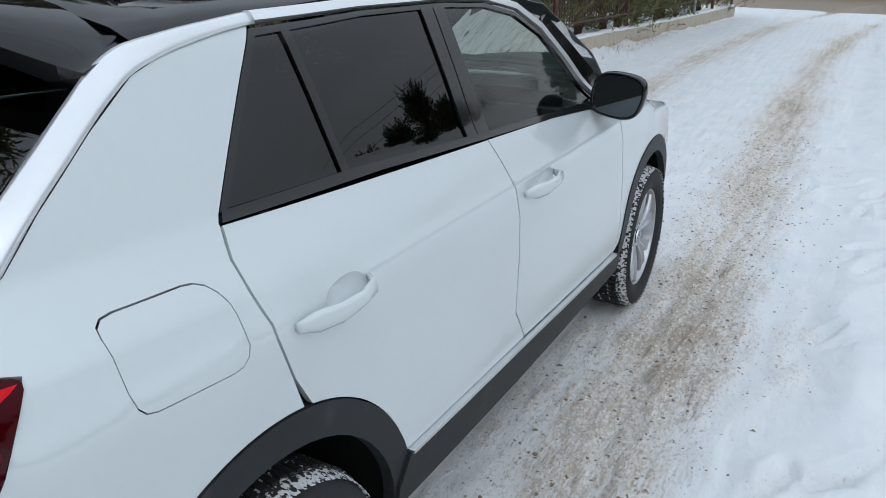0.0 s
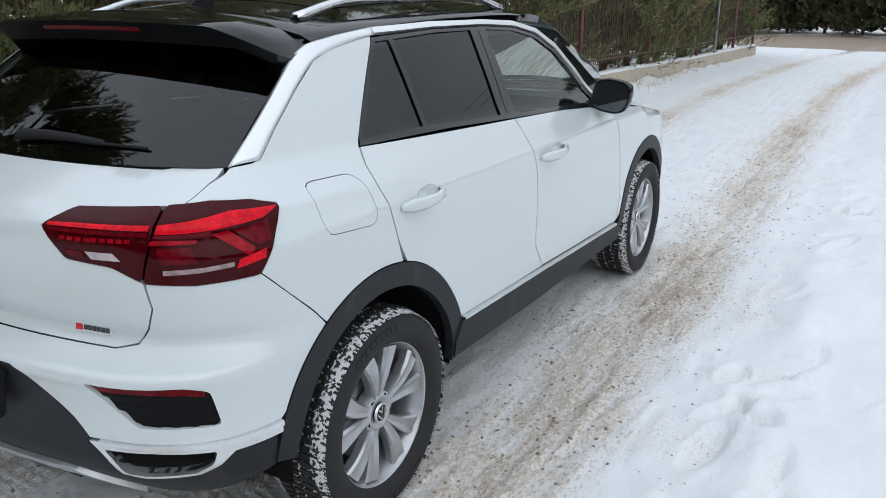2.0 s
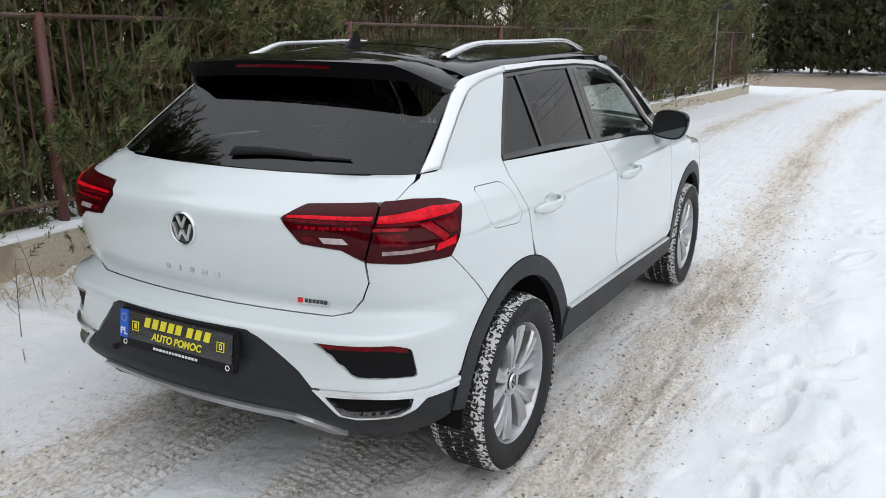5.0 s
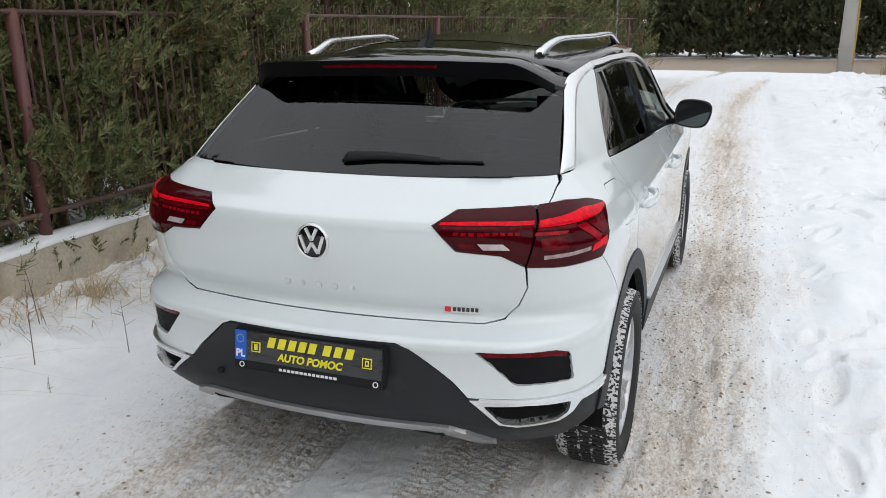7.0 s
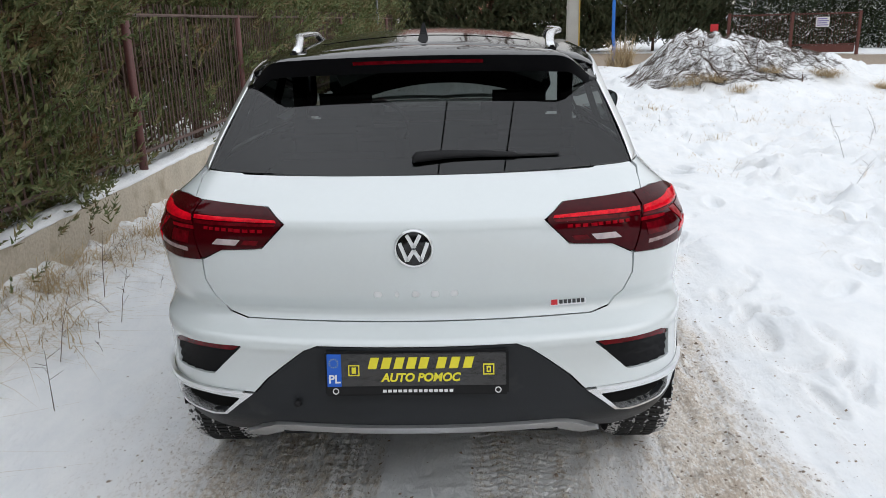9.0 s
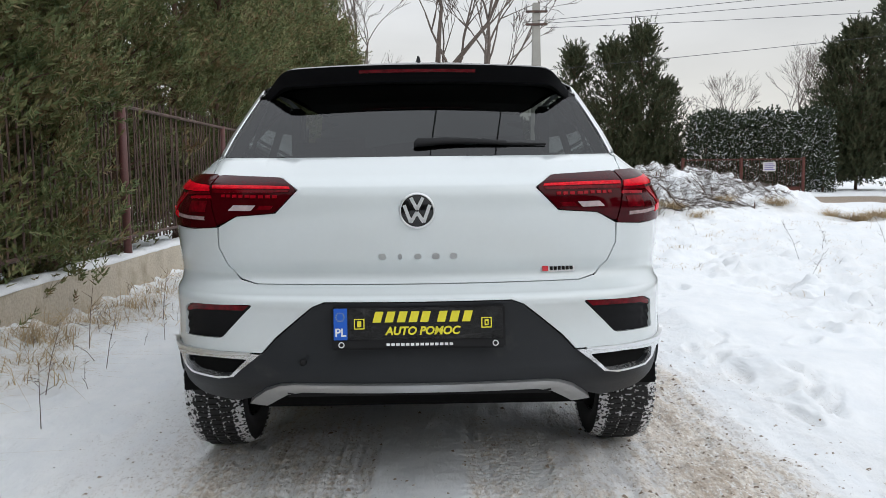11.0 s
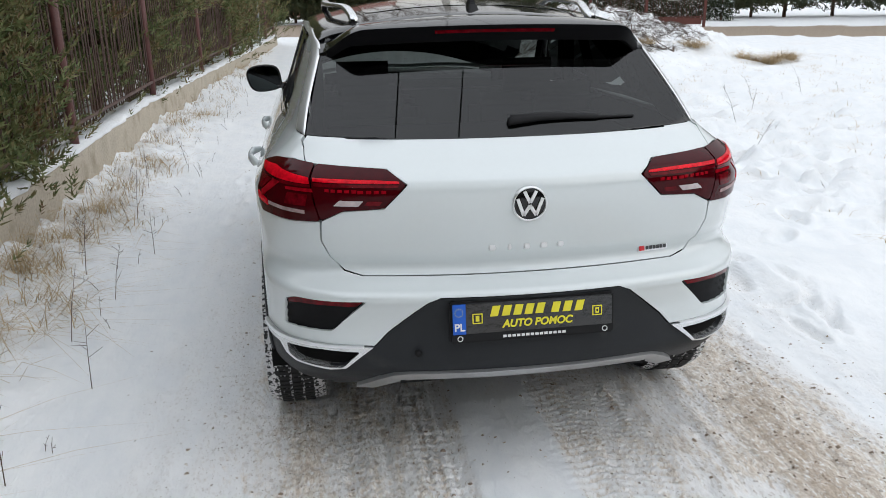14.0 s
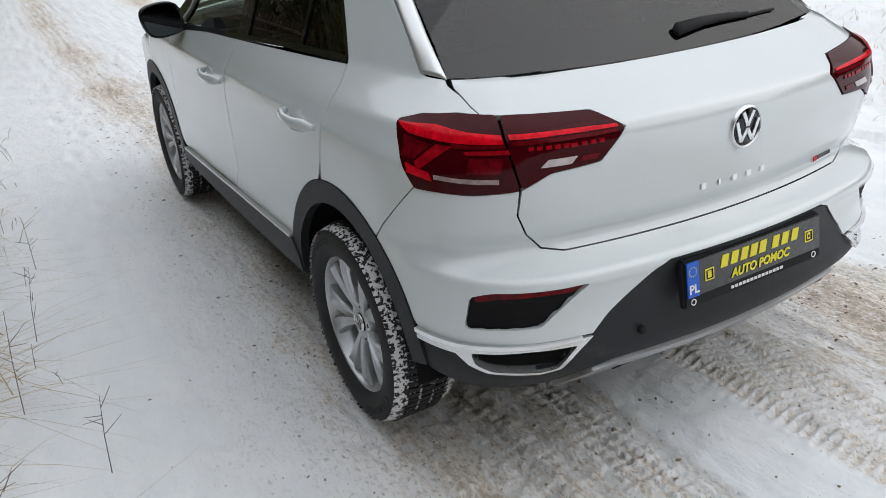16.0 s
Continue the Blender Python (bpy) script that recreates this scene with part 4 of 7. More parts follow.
# tailgate
GATE_SIDE = [C(0.640, -0.635, 0.916), C(0.576, -0.662, 0.951), (0.447, 0.9605), (0.374, 1.034), (0.432, 1.073), C(0.655, -0.57, 1.083), C(0.690, -0.545, 1.0845), C(0.681, -0.453, 1.118), C(0.679, -0.393, 1.144), (0.48, 1.1395), (0.25, 1.138)]
GATE_LOW = [(0.10, 0.7335), (0.30, 0.7335), C(0.52, -0.65, 0.7335), C(0.578, -0.63, 0.748), C(0.619, -0.625, 0.793), C(0.644, -0.625, 0.85)]
half = GATE_LOW + GATE_SIDE
GATE_LINE = [(u, 1.047) for u in np.arange(-0.44, 0.441, 0.012)]
tailgate = part("tailgate", patch(half + [(-u, v) for u, v in half[::-1]], step=0.024, lines=GATE_LINE), PAINT, car, "white closed tailgate")
pane = patch([(-0.678, 1.148), (-0.3, 1.1425), (0, 1.142), (0.3, 1.1425), (0.678, 1.148), (0.618, 1.36), (0.59, 1.43), (-0.59, 1.43), (-0.618, 1.36)], rays=rear_rays, lift=-0.002, thick=0.004, step=0.035)
pane.normals_split_custom_set_from_vertices([tuple(Vector((0.05 * v.co.x, -0.70, 0.714)).normalized()) for v in pane.vertices])
part("rear_window", pane, REAR_GLASS, tailgate, "dark tinted rear window")

# wiper
p, _ = cast(*rear_rays(np.array([-0.012, 0.0, 0.10, 0.20, 0.305, 0.31, 0.445]), np.array([1.172, 1.175, 1.181, 1.181, 1.177, 1.176, 1.174])))
off = slope(p)
verts, faces = [], []
for q, n, (w, h) in zip(p, off, ((0.017, 0.012), (0.021, 0.024), (0.016, 0.022), (0.013, 0.018), (0.010, 0.014), (0.0045, 0.010), (0.0045, 0.008))):
    side = np.cross(n, (1.0, 0, 0))
    for k in range(10):
        t_ = 2 * math.pi * k / 10
        verts.append(q + n * (h * 0.55 + h * 0.5 * math.sin(t_)) + side * w * math.cos(t_))
faces = [(i * 10 + k, i * 10 + (k + 1) % 10, i * 10 + 10 + (k + 1) % 10, i * 10 + 10 + k) for i in range(6) for k in range(10)] + [tuple(range(10)), tuple(range(60, 70))]
bm = bmesh.new()
bm.from_mesh(raw(verts, faces))
part("wiper", smooth(to_mesh("wiper", bm)), RUBBER, tailgate, "black rear wiper arm")

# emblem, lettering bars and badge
p, _ = cast(*rear_rays(np.array([0.0]), np.array([0.966])))
n0 = Vector(slope(p)[0])
seat_m = Matrix.Translation(Vector(p[0])) @ n0.to_track_quat("Z", "Y").to_matrix().to_4x4()
emblem = part("emblem", smooth(raw(*lathe([(0.001, 0.005), (0.049, 0.005), (0.052, 0.003), (0.052, -0.004)], 40, "z"))), BLACK_PAINT, tailgate, "round chrome emblem", at=seat_m)
part("emblem_ring", smooth(raw(*lathe([(0.0495, 0.003), (0.0505, 0.008), (0.0535, 0.0085), (0.0558, 0.005), (0.0562, -0.004)], 48, "z"))), CHROME, emblem)


def bar2(a, b, w, z0=0.0045, z1=0.0085):
    a, b = Vector((*a, 0)), Vector((*b, 0))
    d = (b - a).normalized()
    s = Vector((-d.y, d.x, 0)) * w / 2
    q = [a - s, b - s, b + s, a + s]
    return [v + Vector((0, 0, z0)) for v in q] + [v + Vector((0, 0, z1)) for v in q], [(0, 1, 2, 3)[::-1], (4, 5, 6, 7), (0, 1, 5, 4), (1, 2, 6, 5), (2, 3, 7, 6), (3, 0, 4, 7)]


up = 1 if seat_m.to_3x3().col[1].z > 0 else -1
chevrons = [bar2((-0.019 * s, 0.041 * up), (0, 0.004 * up), 0.0105) for s in (1, -1)] + [bar2((s * 0.040, 0.018 * up), (s * 0.020, -0.036 * up), 0.0105) for s in (1, -1)] + [bar2((s * 0.020, -0.036 * up), (0, -0.004 * up), 0.0105) for s in (1, -1)]
part("emblem_bars", joined(chevrons), CHROME, emblem)


def on_rear(x, z, lift=0.0):
    p, _ = cast(*rear_rays(np.array([float(x)]), np.array([float(z)])))
    n = slope(p)[0]
    return Vector(p[0] + n * lift), Vector(n)


for k, w in enumerate((0.024, 0.013, 0.022, 0.024, 0.022)):
    q, n = on_rear(-0.112 + 0.056 * k, 0.822)
    part("letter_bar", boxed((-w / 2, -0.004, -0.0105), (w / 2, 0.002, 0.0105), 0.003), CHROME, tailgate, at=Matrix.Translation(q) @ pose(0, 0, 0, -4))
q, n = on_rear(0.452, 0.770)
badge = part("badge", boxed((-0.057, -0.004, -0.0115), (0.057, 0.002, 0.0115), 0.002), CHROME, tailgate, at=Matrix.Translation(q) @ pose(0, 0, 0, -8, 0, 10))
part("badge_mark", boxed((-0.053, -0.006, -0.008), (-0.034, -0.0035, 0.008)), RED_PRINT, badge)
for k in range(6):
    part("badge_bar", boxed((-0.028 + 0.0135 * k, -0.006, -0.006), (-0.018 + 0.0135 * k, -0.0035, 0.006)), GLOSS_BLACK, badge)

# tail lamps: one on the tailgate and one on the flank on each side
INNER = [C(0.6405, -0.635, 0.9215), C(0.574, -0.662, 0.9545), (0.449, 0.9635), (0.3785, 1.034), (0.434, 1.0705), C(0.6535, -0.57, 1.0815)]
OUTER = [C(0.6445, -0.635, 0.9175), C(0.6590, -0.565, 1.0825), C(0.7385, -0.497, 1.0870), C(0.775, -0.413, 1.0815), S(-0.363, 1.0640), S(-0.412, 0.995), S(-0.466, 0.9175), C(0.74, -0.575, 0.9135)]
for flip in (False, True):
    gate_lamp = part("tail_lamp_inner", patch(soften(INNER, 0.012), lift=0.004, thick=0.03, step=0.02, flip=flip), LENS_RED, tailgate, "dark red tail lamp lens")
    side_lamp = part("tail_lamp_outer", patch(soften(OUTER, 0.010), lift=0.004, thick=0.03, step=0.02, flip=flip), LENS_RED, car, "dark red wrap-round tail lamp")

    def lamp_piece(name, poly, mat, parent, lift=0.0065):
        part(name, patch(poly, lift=lift, thick=0.004, step=0.012, flip=flip), mat, parent)

    lamp_piece("light_line", [(0.402, 1.0415), (0.47, 1.0440), C(0.646, -0.585, 1.048), C(0.645, -0.59, 1.0395), (0.47, 1.0365), (0.398, 1.036)], LENS_BRIGHT, gate_lamp)
    lamp_piece("lamp_band", [(0.40, 1.0325), (0.47, 1.0335), C(0.645, -0.59, 1.037), C(0.645, -0.60, 1.027), (0.47, 1.025), (0.405, 1.026)], LENS_MID, gate_lamp)
    for k in range(9):
        u0, u1 = 0.440 + 0.0225 * k, 0.4545 + 0.0225 * k
        lamp_piece("light_dot", [C(u0, -0.67, 1.0175 + 0.0004 * k), C(u1, -0.67, 1.0175 + 0.0004 * k), C(u1, -0.67, 1.0085 + 0.0004 * k), C(u0, -0.67, 1.0085 + 0.0004 * k)] if u0 > 0.52 else [(u0, 1.0175), (u1, 1.0175), (u1, 1.0085), (u0, 1.0085)], LENS_SOFT, gate_lamp)
    lamp_piece("reversing_lens", [C(0.510, -0.67, 0.9865), C(0.580, -0.65, 0.9875), C(0.598, -0.645, 0.9705), C(0.526, -0.67, 0.9695)], LENS_CLEAR, gate_lamp)
    lamp_piece("turn_lens", [(0.452, 0.985), (0.496, 0.986), C(0.510, -0.67, 0.972), (0.462, 0.972)], LENS_MID, gate_lamp)
    lamp_piece("light_line", [C(0.660, -0.58, 1.048), C(0.70, -0.545, 1.053), C(0.76, -0.47, 1.066), S(-0.374, 1.061), C(0.790, -0.41, 1.044), C(0.745, -0.50, 1.036), C(0.70, -0.555, 1.033), C(0.659, -0.59, 1.0325)], LENS_BRIGHT, side_lamp)
    lamp_piece("lamp_band", [C(0.659, -0.59, 1.0305), C(0.70, -0.555, 1.031), C(0.742, -0.51, 1.034), C(0.740, -0.515, 1.022), C(0.70, -0.56, 1.0225), C(0.658, -0.60, 1.0235)], LENS_MID, side_lamp)
    lamp_piece("light_bar", [C(0.658, -0.605, 1.018), C(0.715, -0.555, 1.016), C(0.730, -0.54, 1.014), C(0.728, -0.545, 1.007), C(0.715, -0.565, 1.007), C(0.657, -0.615, 1.008)], LENS_SOFT, side_lamp)
    lamp_piece("light_hook", [C(0.742, -0.515, 1.026), C(0.764, -0.485, 1.030), C(0.806, -0.45, 0.984), C(0.803, -0.46, 0.966)], LENS_SOFT, side_lamp)
    lamp_piece("corner_cell", [C(0.772, -0.478, 1.028), C(0.800, -0.40, 1.040), C(0.822, -0.41, 0.992), C(0.808, -0.445, 0.988)], LENS_MID, side_lamp)
    lamp_piece("light_foot", [C(0.792, -0.485, 0.964), C(0.824, -0.43, 0.980), C(0.830, -0.437, 0.958), C(0.794, -0.495, 0.944)], LENS_BRIGHT, side_lamp)
    for k in range(3):
        u0 = 0.668 + 0.030 * k
        lamp_piece("lamp_cell", [C(u0, -0.60, 1.000), C(u0 + 0.020, -0.58, 1.000), C(u0 + 0.028, -0.575, 0.966), C(u0 + 0.008, -0.60, 0.965)], LENS_MID, side_lamp)
    lamp_piece("clear_strip", [C(0.690, -0.615, 0.951), C(0.75, -0.55, 0.954), C(0.785, -0.495, 0.960), C(0.788, -0.497, 0.950), C(0.75, -0.56, 0.943), C(0.694, -0.622, 0.940)], LENS_PINK, side_lamp)

# rear bumper
BUMP_TOP = [(0.0, 0.7305), (0.30, 0.7305), C(0.523, -0.65, 0.7308), C(0.5815, -0.63, 0.7445), C(0.6225, -0.622, 0.7915), C(0.6470, -0.62, 0.85), C(0.6475, -0.635, 0.915), C(0.74, -0.575, 0.9085), S(-0.4615, 0.9165), S(-0.3838, 0.8493)]
BUMP_LOW = [C(0.849, -0.44, 0.524), C(0.80, -0.556, 0.519), C(0.71, -0.651, 0.522), C(0.60, -0.705, 0.525), (0.497, 0.524), (0.455, 0.570), (0.378, 0.635), (0.328, 0.676), (0.290, 0.691), (0.0, 0.694)]
FOG = soften([C(0.515, -0.742, 0.680), C(0.735, -0.635, 0.674), C(0.772, -0.59, 0.655), C(0.786, -0.575, 0.560), C(0.63, -0.692, 0.566)], 0.012)
half = BUMP_TOP[1:] + arc(0, 0.335, ARCH, 123.7, 154, 10) + BUMP_LOW[:-1]
rear_bumper = part("rear_bumper", patch(half[:] + [(-u, v) for u, v in half[::-1]], step=0.02, holes=[FOG, [(-u, v) for u, v in FOG]]), PAINT, car, "white rear bumper skin")
LOW_EDGE = [C(0.853, -0.448, 0.515), S(-0.46, 0.395), C(0.76, -0.58, 0.345), C(0.62, -0.66, 0.335), (0.46, 0.385), (0.40, 0.405), (0.0, 0.408)]
half = [(0.0, 0.689)] + [(u - 0.004, v - 0.003) for u, v in BUMP_LOW[::-1][1:6]] + [C(0.60, -0.705, 0.516), C(0.71, -0.651, 0.514), C(0.80, -0.556, 0.512)] + LOW_EDGE
TRIM_IN = soften([C(0.541, -0.722, 0.5035), C(0.66, -0.68, 0.505), C(0.776, -0.59, 0.496), C(0.775, -0.605, 0.464), C(0.746, -0.635, 0.4485), C(0.645, -0.70, 0.4450), C(0.598, -0.713, 0.450)], 0.008)
valance = part("valance", patch(half[1:-1] + [(-u, v) for u, v in half[1:-1][::-1]], lift=-0.004, step=0.022, holes=[TRIM_IN, [(-u, v) for u, v in TRIM_IN]], relief=lambda u, v: 0.010 * bell(v, 0.475, 0.035) * (np.abs(u) < 0.5) * np.clip((0.5 - np.abs(u)) / 0.06, 0, 1)), CLADDING, car, "dark grey lower bumper cladding")
skid = [(0.395, 0.430), (0.440, 0.425), C(0.487, -0.73, 0.406), C(0.53, -0.70, 0.374), C(0.565, -0.68, 0.343), C(0.50, -0.72, 0.336), (0.458, 0.366), (0.420, 0.392), (0.370, 0.404)]
part("skid_trim", patch([(0, 0.431)] + skid + [(0, 0.406)] + [(-u, v) for u, v in skid[::-1]], lift=0.010, thick=0.03, step=0.014), SATIN, valance, "silver trim along the bumper's lower edge")
part("rear_lip", boxed((-0.43, -0.735, 0.378), (0.43, -0.58, 0.412), 0.012), RUBBER, valance)
TRIM_OUT = [(0.500, 0.5195), C(0.60, -0.705, 0.522), C(0.71, -0.651, 0.519), C(0.80, -0.556, 0.5155), C(0.851, -0.438, 0.521), C(0.853, -0.44, 0.494), C(0.800, -0.556, 0.488), C(0.785, -0.59, 0.460), C(0.753, -0.629, 0.442), C(0.641, -0.702, 0.4385), C(0.589, -0.718, 0.448)]
for flip in (False, True):
    part("exhaust_trim", patch(TRIM_OUT, lift=0.008, thick=0.03, step=0.014, holes=[TRIM_IN], flip=flip), TRIM_BRIGHT, rear_bumper, "silver surround of the mock exhaust")
    part("chrome_strip", patch([C(0.53, -0.73, 0.525), C(0.71, -0.651, 0.5235), C(0.80, -0.556, 0.5205), C(0.852, -0.438, 0.5265), C(0.853, -0.438, 0.514), C(0.80, -0.556, 0.508), C(0.71, -0.651, 0.512), C(0.53, -0.73, 0.5185)], lift=0.013, thick=0.012, step=0.010, flip=flip), CHROME, rear_bumper)
    part("exhaust_recess", patch(soften([C(0.54, -0.722, 0.503), C(0.785, -0.585, 0.495), C(0.78, -0.605, 0.458), C(0.740, -0.635, 0.446), C(0.60, -0.713, 0.446)], 0.008), lift=-0.035, thick=0.004, step=0.02, flip=flip), VENT, rear_bumper)
    fog_mesh = patch([(u, v) for u, v in soften([C(0.517, -0.742, 0.679), C(0.735, -0.635, 0.673), C(0.770, -0.59, 0.654), C(0.784, -0.575, 0.561), C(0.631, -0.692, 0.567)], 0.012)], lift=-0.014, thick=0.004, step=0.010, flip=flip, relief=lambda u, v: 0.010 * np.abs(np.cos(u * 95) * np.cos(v * 110 + 1.57 * np.sign(np.cos(u * 95)))))
    vent = part("bumper_vent", fog_mesh, VENT, rear_bumper, "black honeycomb vent with red reflector")
    part("reflector", patch([C(0.532, -0.742, 0.675), C(0.64, -0.69, 0.6745), C(0.735, -0.635, 0.670), C(0.765, -0.60, 0.655), C(0.767, -0.60, 0.640), C(0.735, -0.640, 0.651), C(0.64, -0.69, 0.657), C(0.553, -0.735, 0.658)], lift=-0.004, thick=0.012, step=0.012, flip=flip), LENS_MID, vent, "long red reflector")
for s in (-0.36,):
    q, n = on_rear(s, 0.50, 0.012)
    part("parking_sensor", smooth(raw(*lathe([(0.001, 0.004), (0.009, 0.004), (0.011, 0.0), (0.011, -0.02)], 20, "z"))), RUBBER, valance, at=Matrix.Translation(q) @ n.to_track_quat("Z", "Y").to_matrix().to_4x4())

# plate holder with its printed film
q, n = on_rear(0.0, 0.612)
holder = part("plate_holder", boxed((-0.266, -0.012, -0.066), (0.266, 0.012, 0.066), 0.006), RUBBER, car, "black plate holder with yellow print", at=pose(0, -0.796, 0.612, -9))
part("plate_film", boxed((-0.258, -0.0165, -0.036), (0.258, -0.011, 0.060), 0.002), PLATE_FILM, holder)
part("blue_band", boxed((-0.258, -0.0175, -0.036), (-0.216, -0.012, 0.060), 0.001), BLUE_PRINT, holder)


def writing(text, size, at, mat, parent, shear=0.0, name="lettering", bold=0.0):
    curve = bpy.data.curves.new(name, "FONT")
    curve.body, curve.size, curve.align_x, curve.align_y, curve.shear, curve.extrude, curve.offset = text, size, "CENTER", "CENTER", shear, 0.0006, bold
    temp = new("temp", curve)
    me = bpy.data.meshes.new_from_object(temp.evaluated_get(bpy.context.evaluated_depsgraph_get()))
    bpy.data.objects.remove(temp)
    return part(name, me, mat, parent, at=at)


writing("PL", 0.034, pose(-0.237, -0.0185, -0.014, 90), WHITE_PRINT, holder, bold=0.0008)
writing("AUTO POMOC", 0.0335, pose(0.012, -0.0182, -0.011, 90), YELLOW, holder, shear=0.2, bold=0.0012)


for k in range(12):
    w = 2 * math.pi * k / 12
    part("star", boxed((-0.2395 + 0.0125 * math.cos(w), -0.0183, 0.0325 + 0.0125 * math.sin(w)), (-0.2370 + 0.0125 * math.cos(w), -0.0172, 0.0350 + 0.0125 * math.sin(w))), YELLOW, holder)


def ring_bar(pts, hole, y0=-0.0184, y1=-0.0160):
    """A flat slanted block with or without a hole, facing -y."""
    n = len(pts)
    c = np.mean(pts, 0)
    loops = [pts, [tuple(c + (np.array(q) - c) * hole) for q in pts]] if hole else [pts]
    verts = [(a, y0, b_) for l in loops for a, b_ in l] + [(a, y1, b_) for a, b_ in pts]
    if hole:
        faces = [(i, (i + 1) % n, n + (i + 1) % n, n + i) for i in range(n)]
    else:
        faces = [tuple(range(n))]
    m = len(loops) * n
    faces += [(i, m + i, m + (i + 1) % n, (i + 1) % n) for i in range(n)]
    return raw(verts, faces)


for k, x0 in enumerate((-0.136, -0.099, -0.062, -0.026, 0.009, 0.060, 0.098, 0.137)):
    w = 0.025
    part("name_bar", ring_bar([(x0 - 0.004, 0.016), (x0 - 0.004 + w, 0.016), (x0 + 0.005 + w, 0.049), (x0 + 0.005, 0.049)], 0), YELLOW, holder)
for k in range(14):
    part("dealer_bar", boxed((-0.098 + 0.0148 * k, -0.0135, -0.0555), (-0.0875 + 0.0148 * k, -0.0118, -0.0475)), WHITE_PRINT, holder)
for s in (-0.180, 0.208):
    part("app_frame", ring_bar([(s - 0.016, -0.004), (s + 0.016, -0.004), (s + 0.016, 0.028), (s - 0.016, 0.028)], 0.80), YELLOW, holder)
    part("app_mark", ring_bar([(s - 0.006, 0.003), (s + 0.006, 0.003), (s + 0.006, 0.021), (s - 0.006, 0.021)], 0.5 if s > 0 else 0), YELLOW, holder)
for s in (-0.235, 0.235):
    part("holder_mark", smooth(raw(*lathe([(0.006, 0.0), (0.007, 0.002), (0.009, 0.002), (0.0095, 0.0)], 20, "z"))), WHITE_PRINT, holder, at=pose(s, -0.0115, -0.051, 90))

# spoiler with the high brake lamp
verts, faces, cols = [], [], 61
for k in range(cols):
    x = 0.617 * math.sin(math.pi / 2 * (2 * k / (cols - 1) - 1))
    e = abs(x) / 0.617
    edge, sweep = float(step_in(np.array(e), 0.72, 1.0)), float(step_in(np.array(e), 0.78, 1.0))
    back = -0.242 + 0.14 * x * x + 0.13 * sweep
    zt = 1.486 - 0.05 * x * x - 0.078 * edge ** 1.5
    low = 1.424 - 0.05 * x * x - 0.056 * float(step_in(np.array(e), 0.80, 1.0))
    fr = 0.03
    zr = float(lerp_table(fr, ROOF)) - 0.17 * x * x + 0.003 - 0.03 * edge
    zm = (zt + zr) / 2 + 0.010 * (1 - edge)
    gl = -0.525 + (low - 1.141) / 0.65 + 0.26 * x * x
    verts += [(x, fr, zr), (x, (fr + back) / 2, zm), (x, back + 0.02, zt + 0.001), (x, back, zt - 0.006), (x, back + 0.034 * (1 - sweep), low + 0.006 + 0.01 * (1 - sweep)), (x, back + 0.044 * (1 - sweep) + 0.004, low), (x, max(gl, back) + 0.035, low + 0.006), (x, 0.05, low + 0.02)]
for k in range(cols - 1):
    for i in range(8):
        j = (i + 1) % 8
        faces.append((k * 8 + i, k * 8 + j, (k + 1) * 8 + j, (k + 1) * 8 + i))
faces += [tuple(range(8)), tuple(range((cols - 1) * 8, cols * 8))]
bm = bmesh.new()
bm.from_mesh(raw(verts, faces))
bmesh.ops.recalc_face_normals(bm, faces=bm.faces[:])
bmesh.ops.split_edges(bm, edges=[e for e in bm.edges if len(e.link_faces) == 2 and e.calc_face_angle(0) > radians(35)])
me = bpy.data.meshes.new("roof_spoiler")
bm.to_mesh(me)
me.materials.append(BLACK_PAINT)
me.materials.append(VENT)
for f in me.polygons:
    f.material_index = 1 if f.normal.z < -0.1 or f.center.y > 0.04 else 0
spoiler = part("roof_spoiler", smooth(me), None, car, "gloss black roof spoiler")
lampv, lampf = [], []
for k in range(21):
    x = -0.215 + 0.43 * k / 20
    back = -0.242 + 0.14 * x * x
    zt = 1.486 - 0.05 * x * x
    lampv += [(x, back + 0.011, zt - 0.021), (x, back + 0.016, zt - 0.032), (x, back + 0.03, zt - 0.032), (x, back + 0.03, zt - 0.020)]
    if k:
        lampf += [(k * 4 - 4 + i, k * 4 - 4 + (i + 1) % 4, k * 4 + (i + 1) % 4, k * 4 + i) for i in range(4)]
lampf += [(0, 1, 2, 3), (80, 81, 82, 83)]
part("brake_lamp", raw(lampv, lampf), LENS_MID, spoiler, "narrow red high brake lamp")
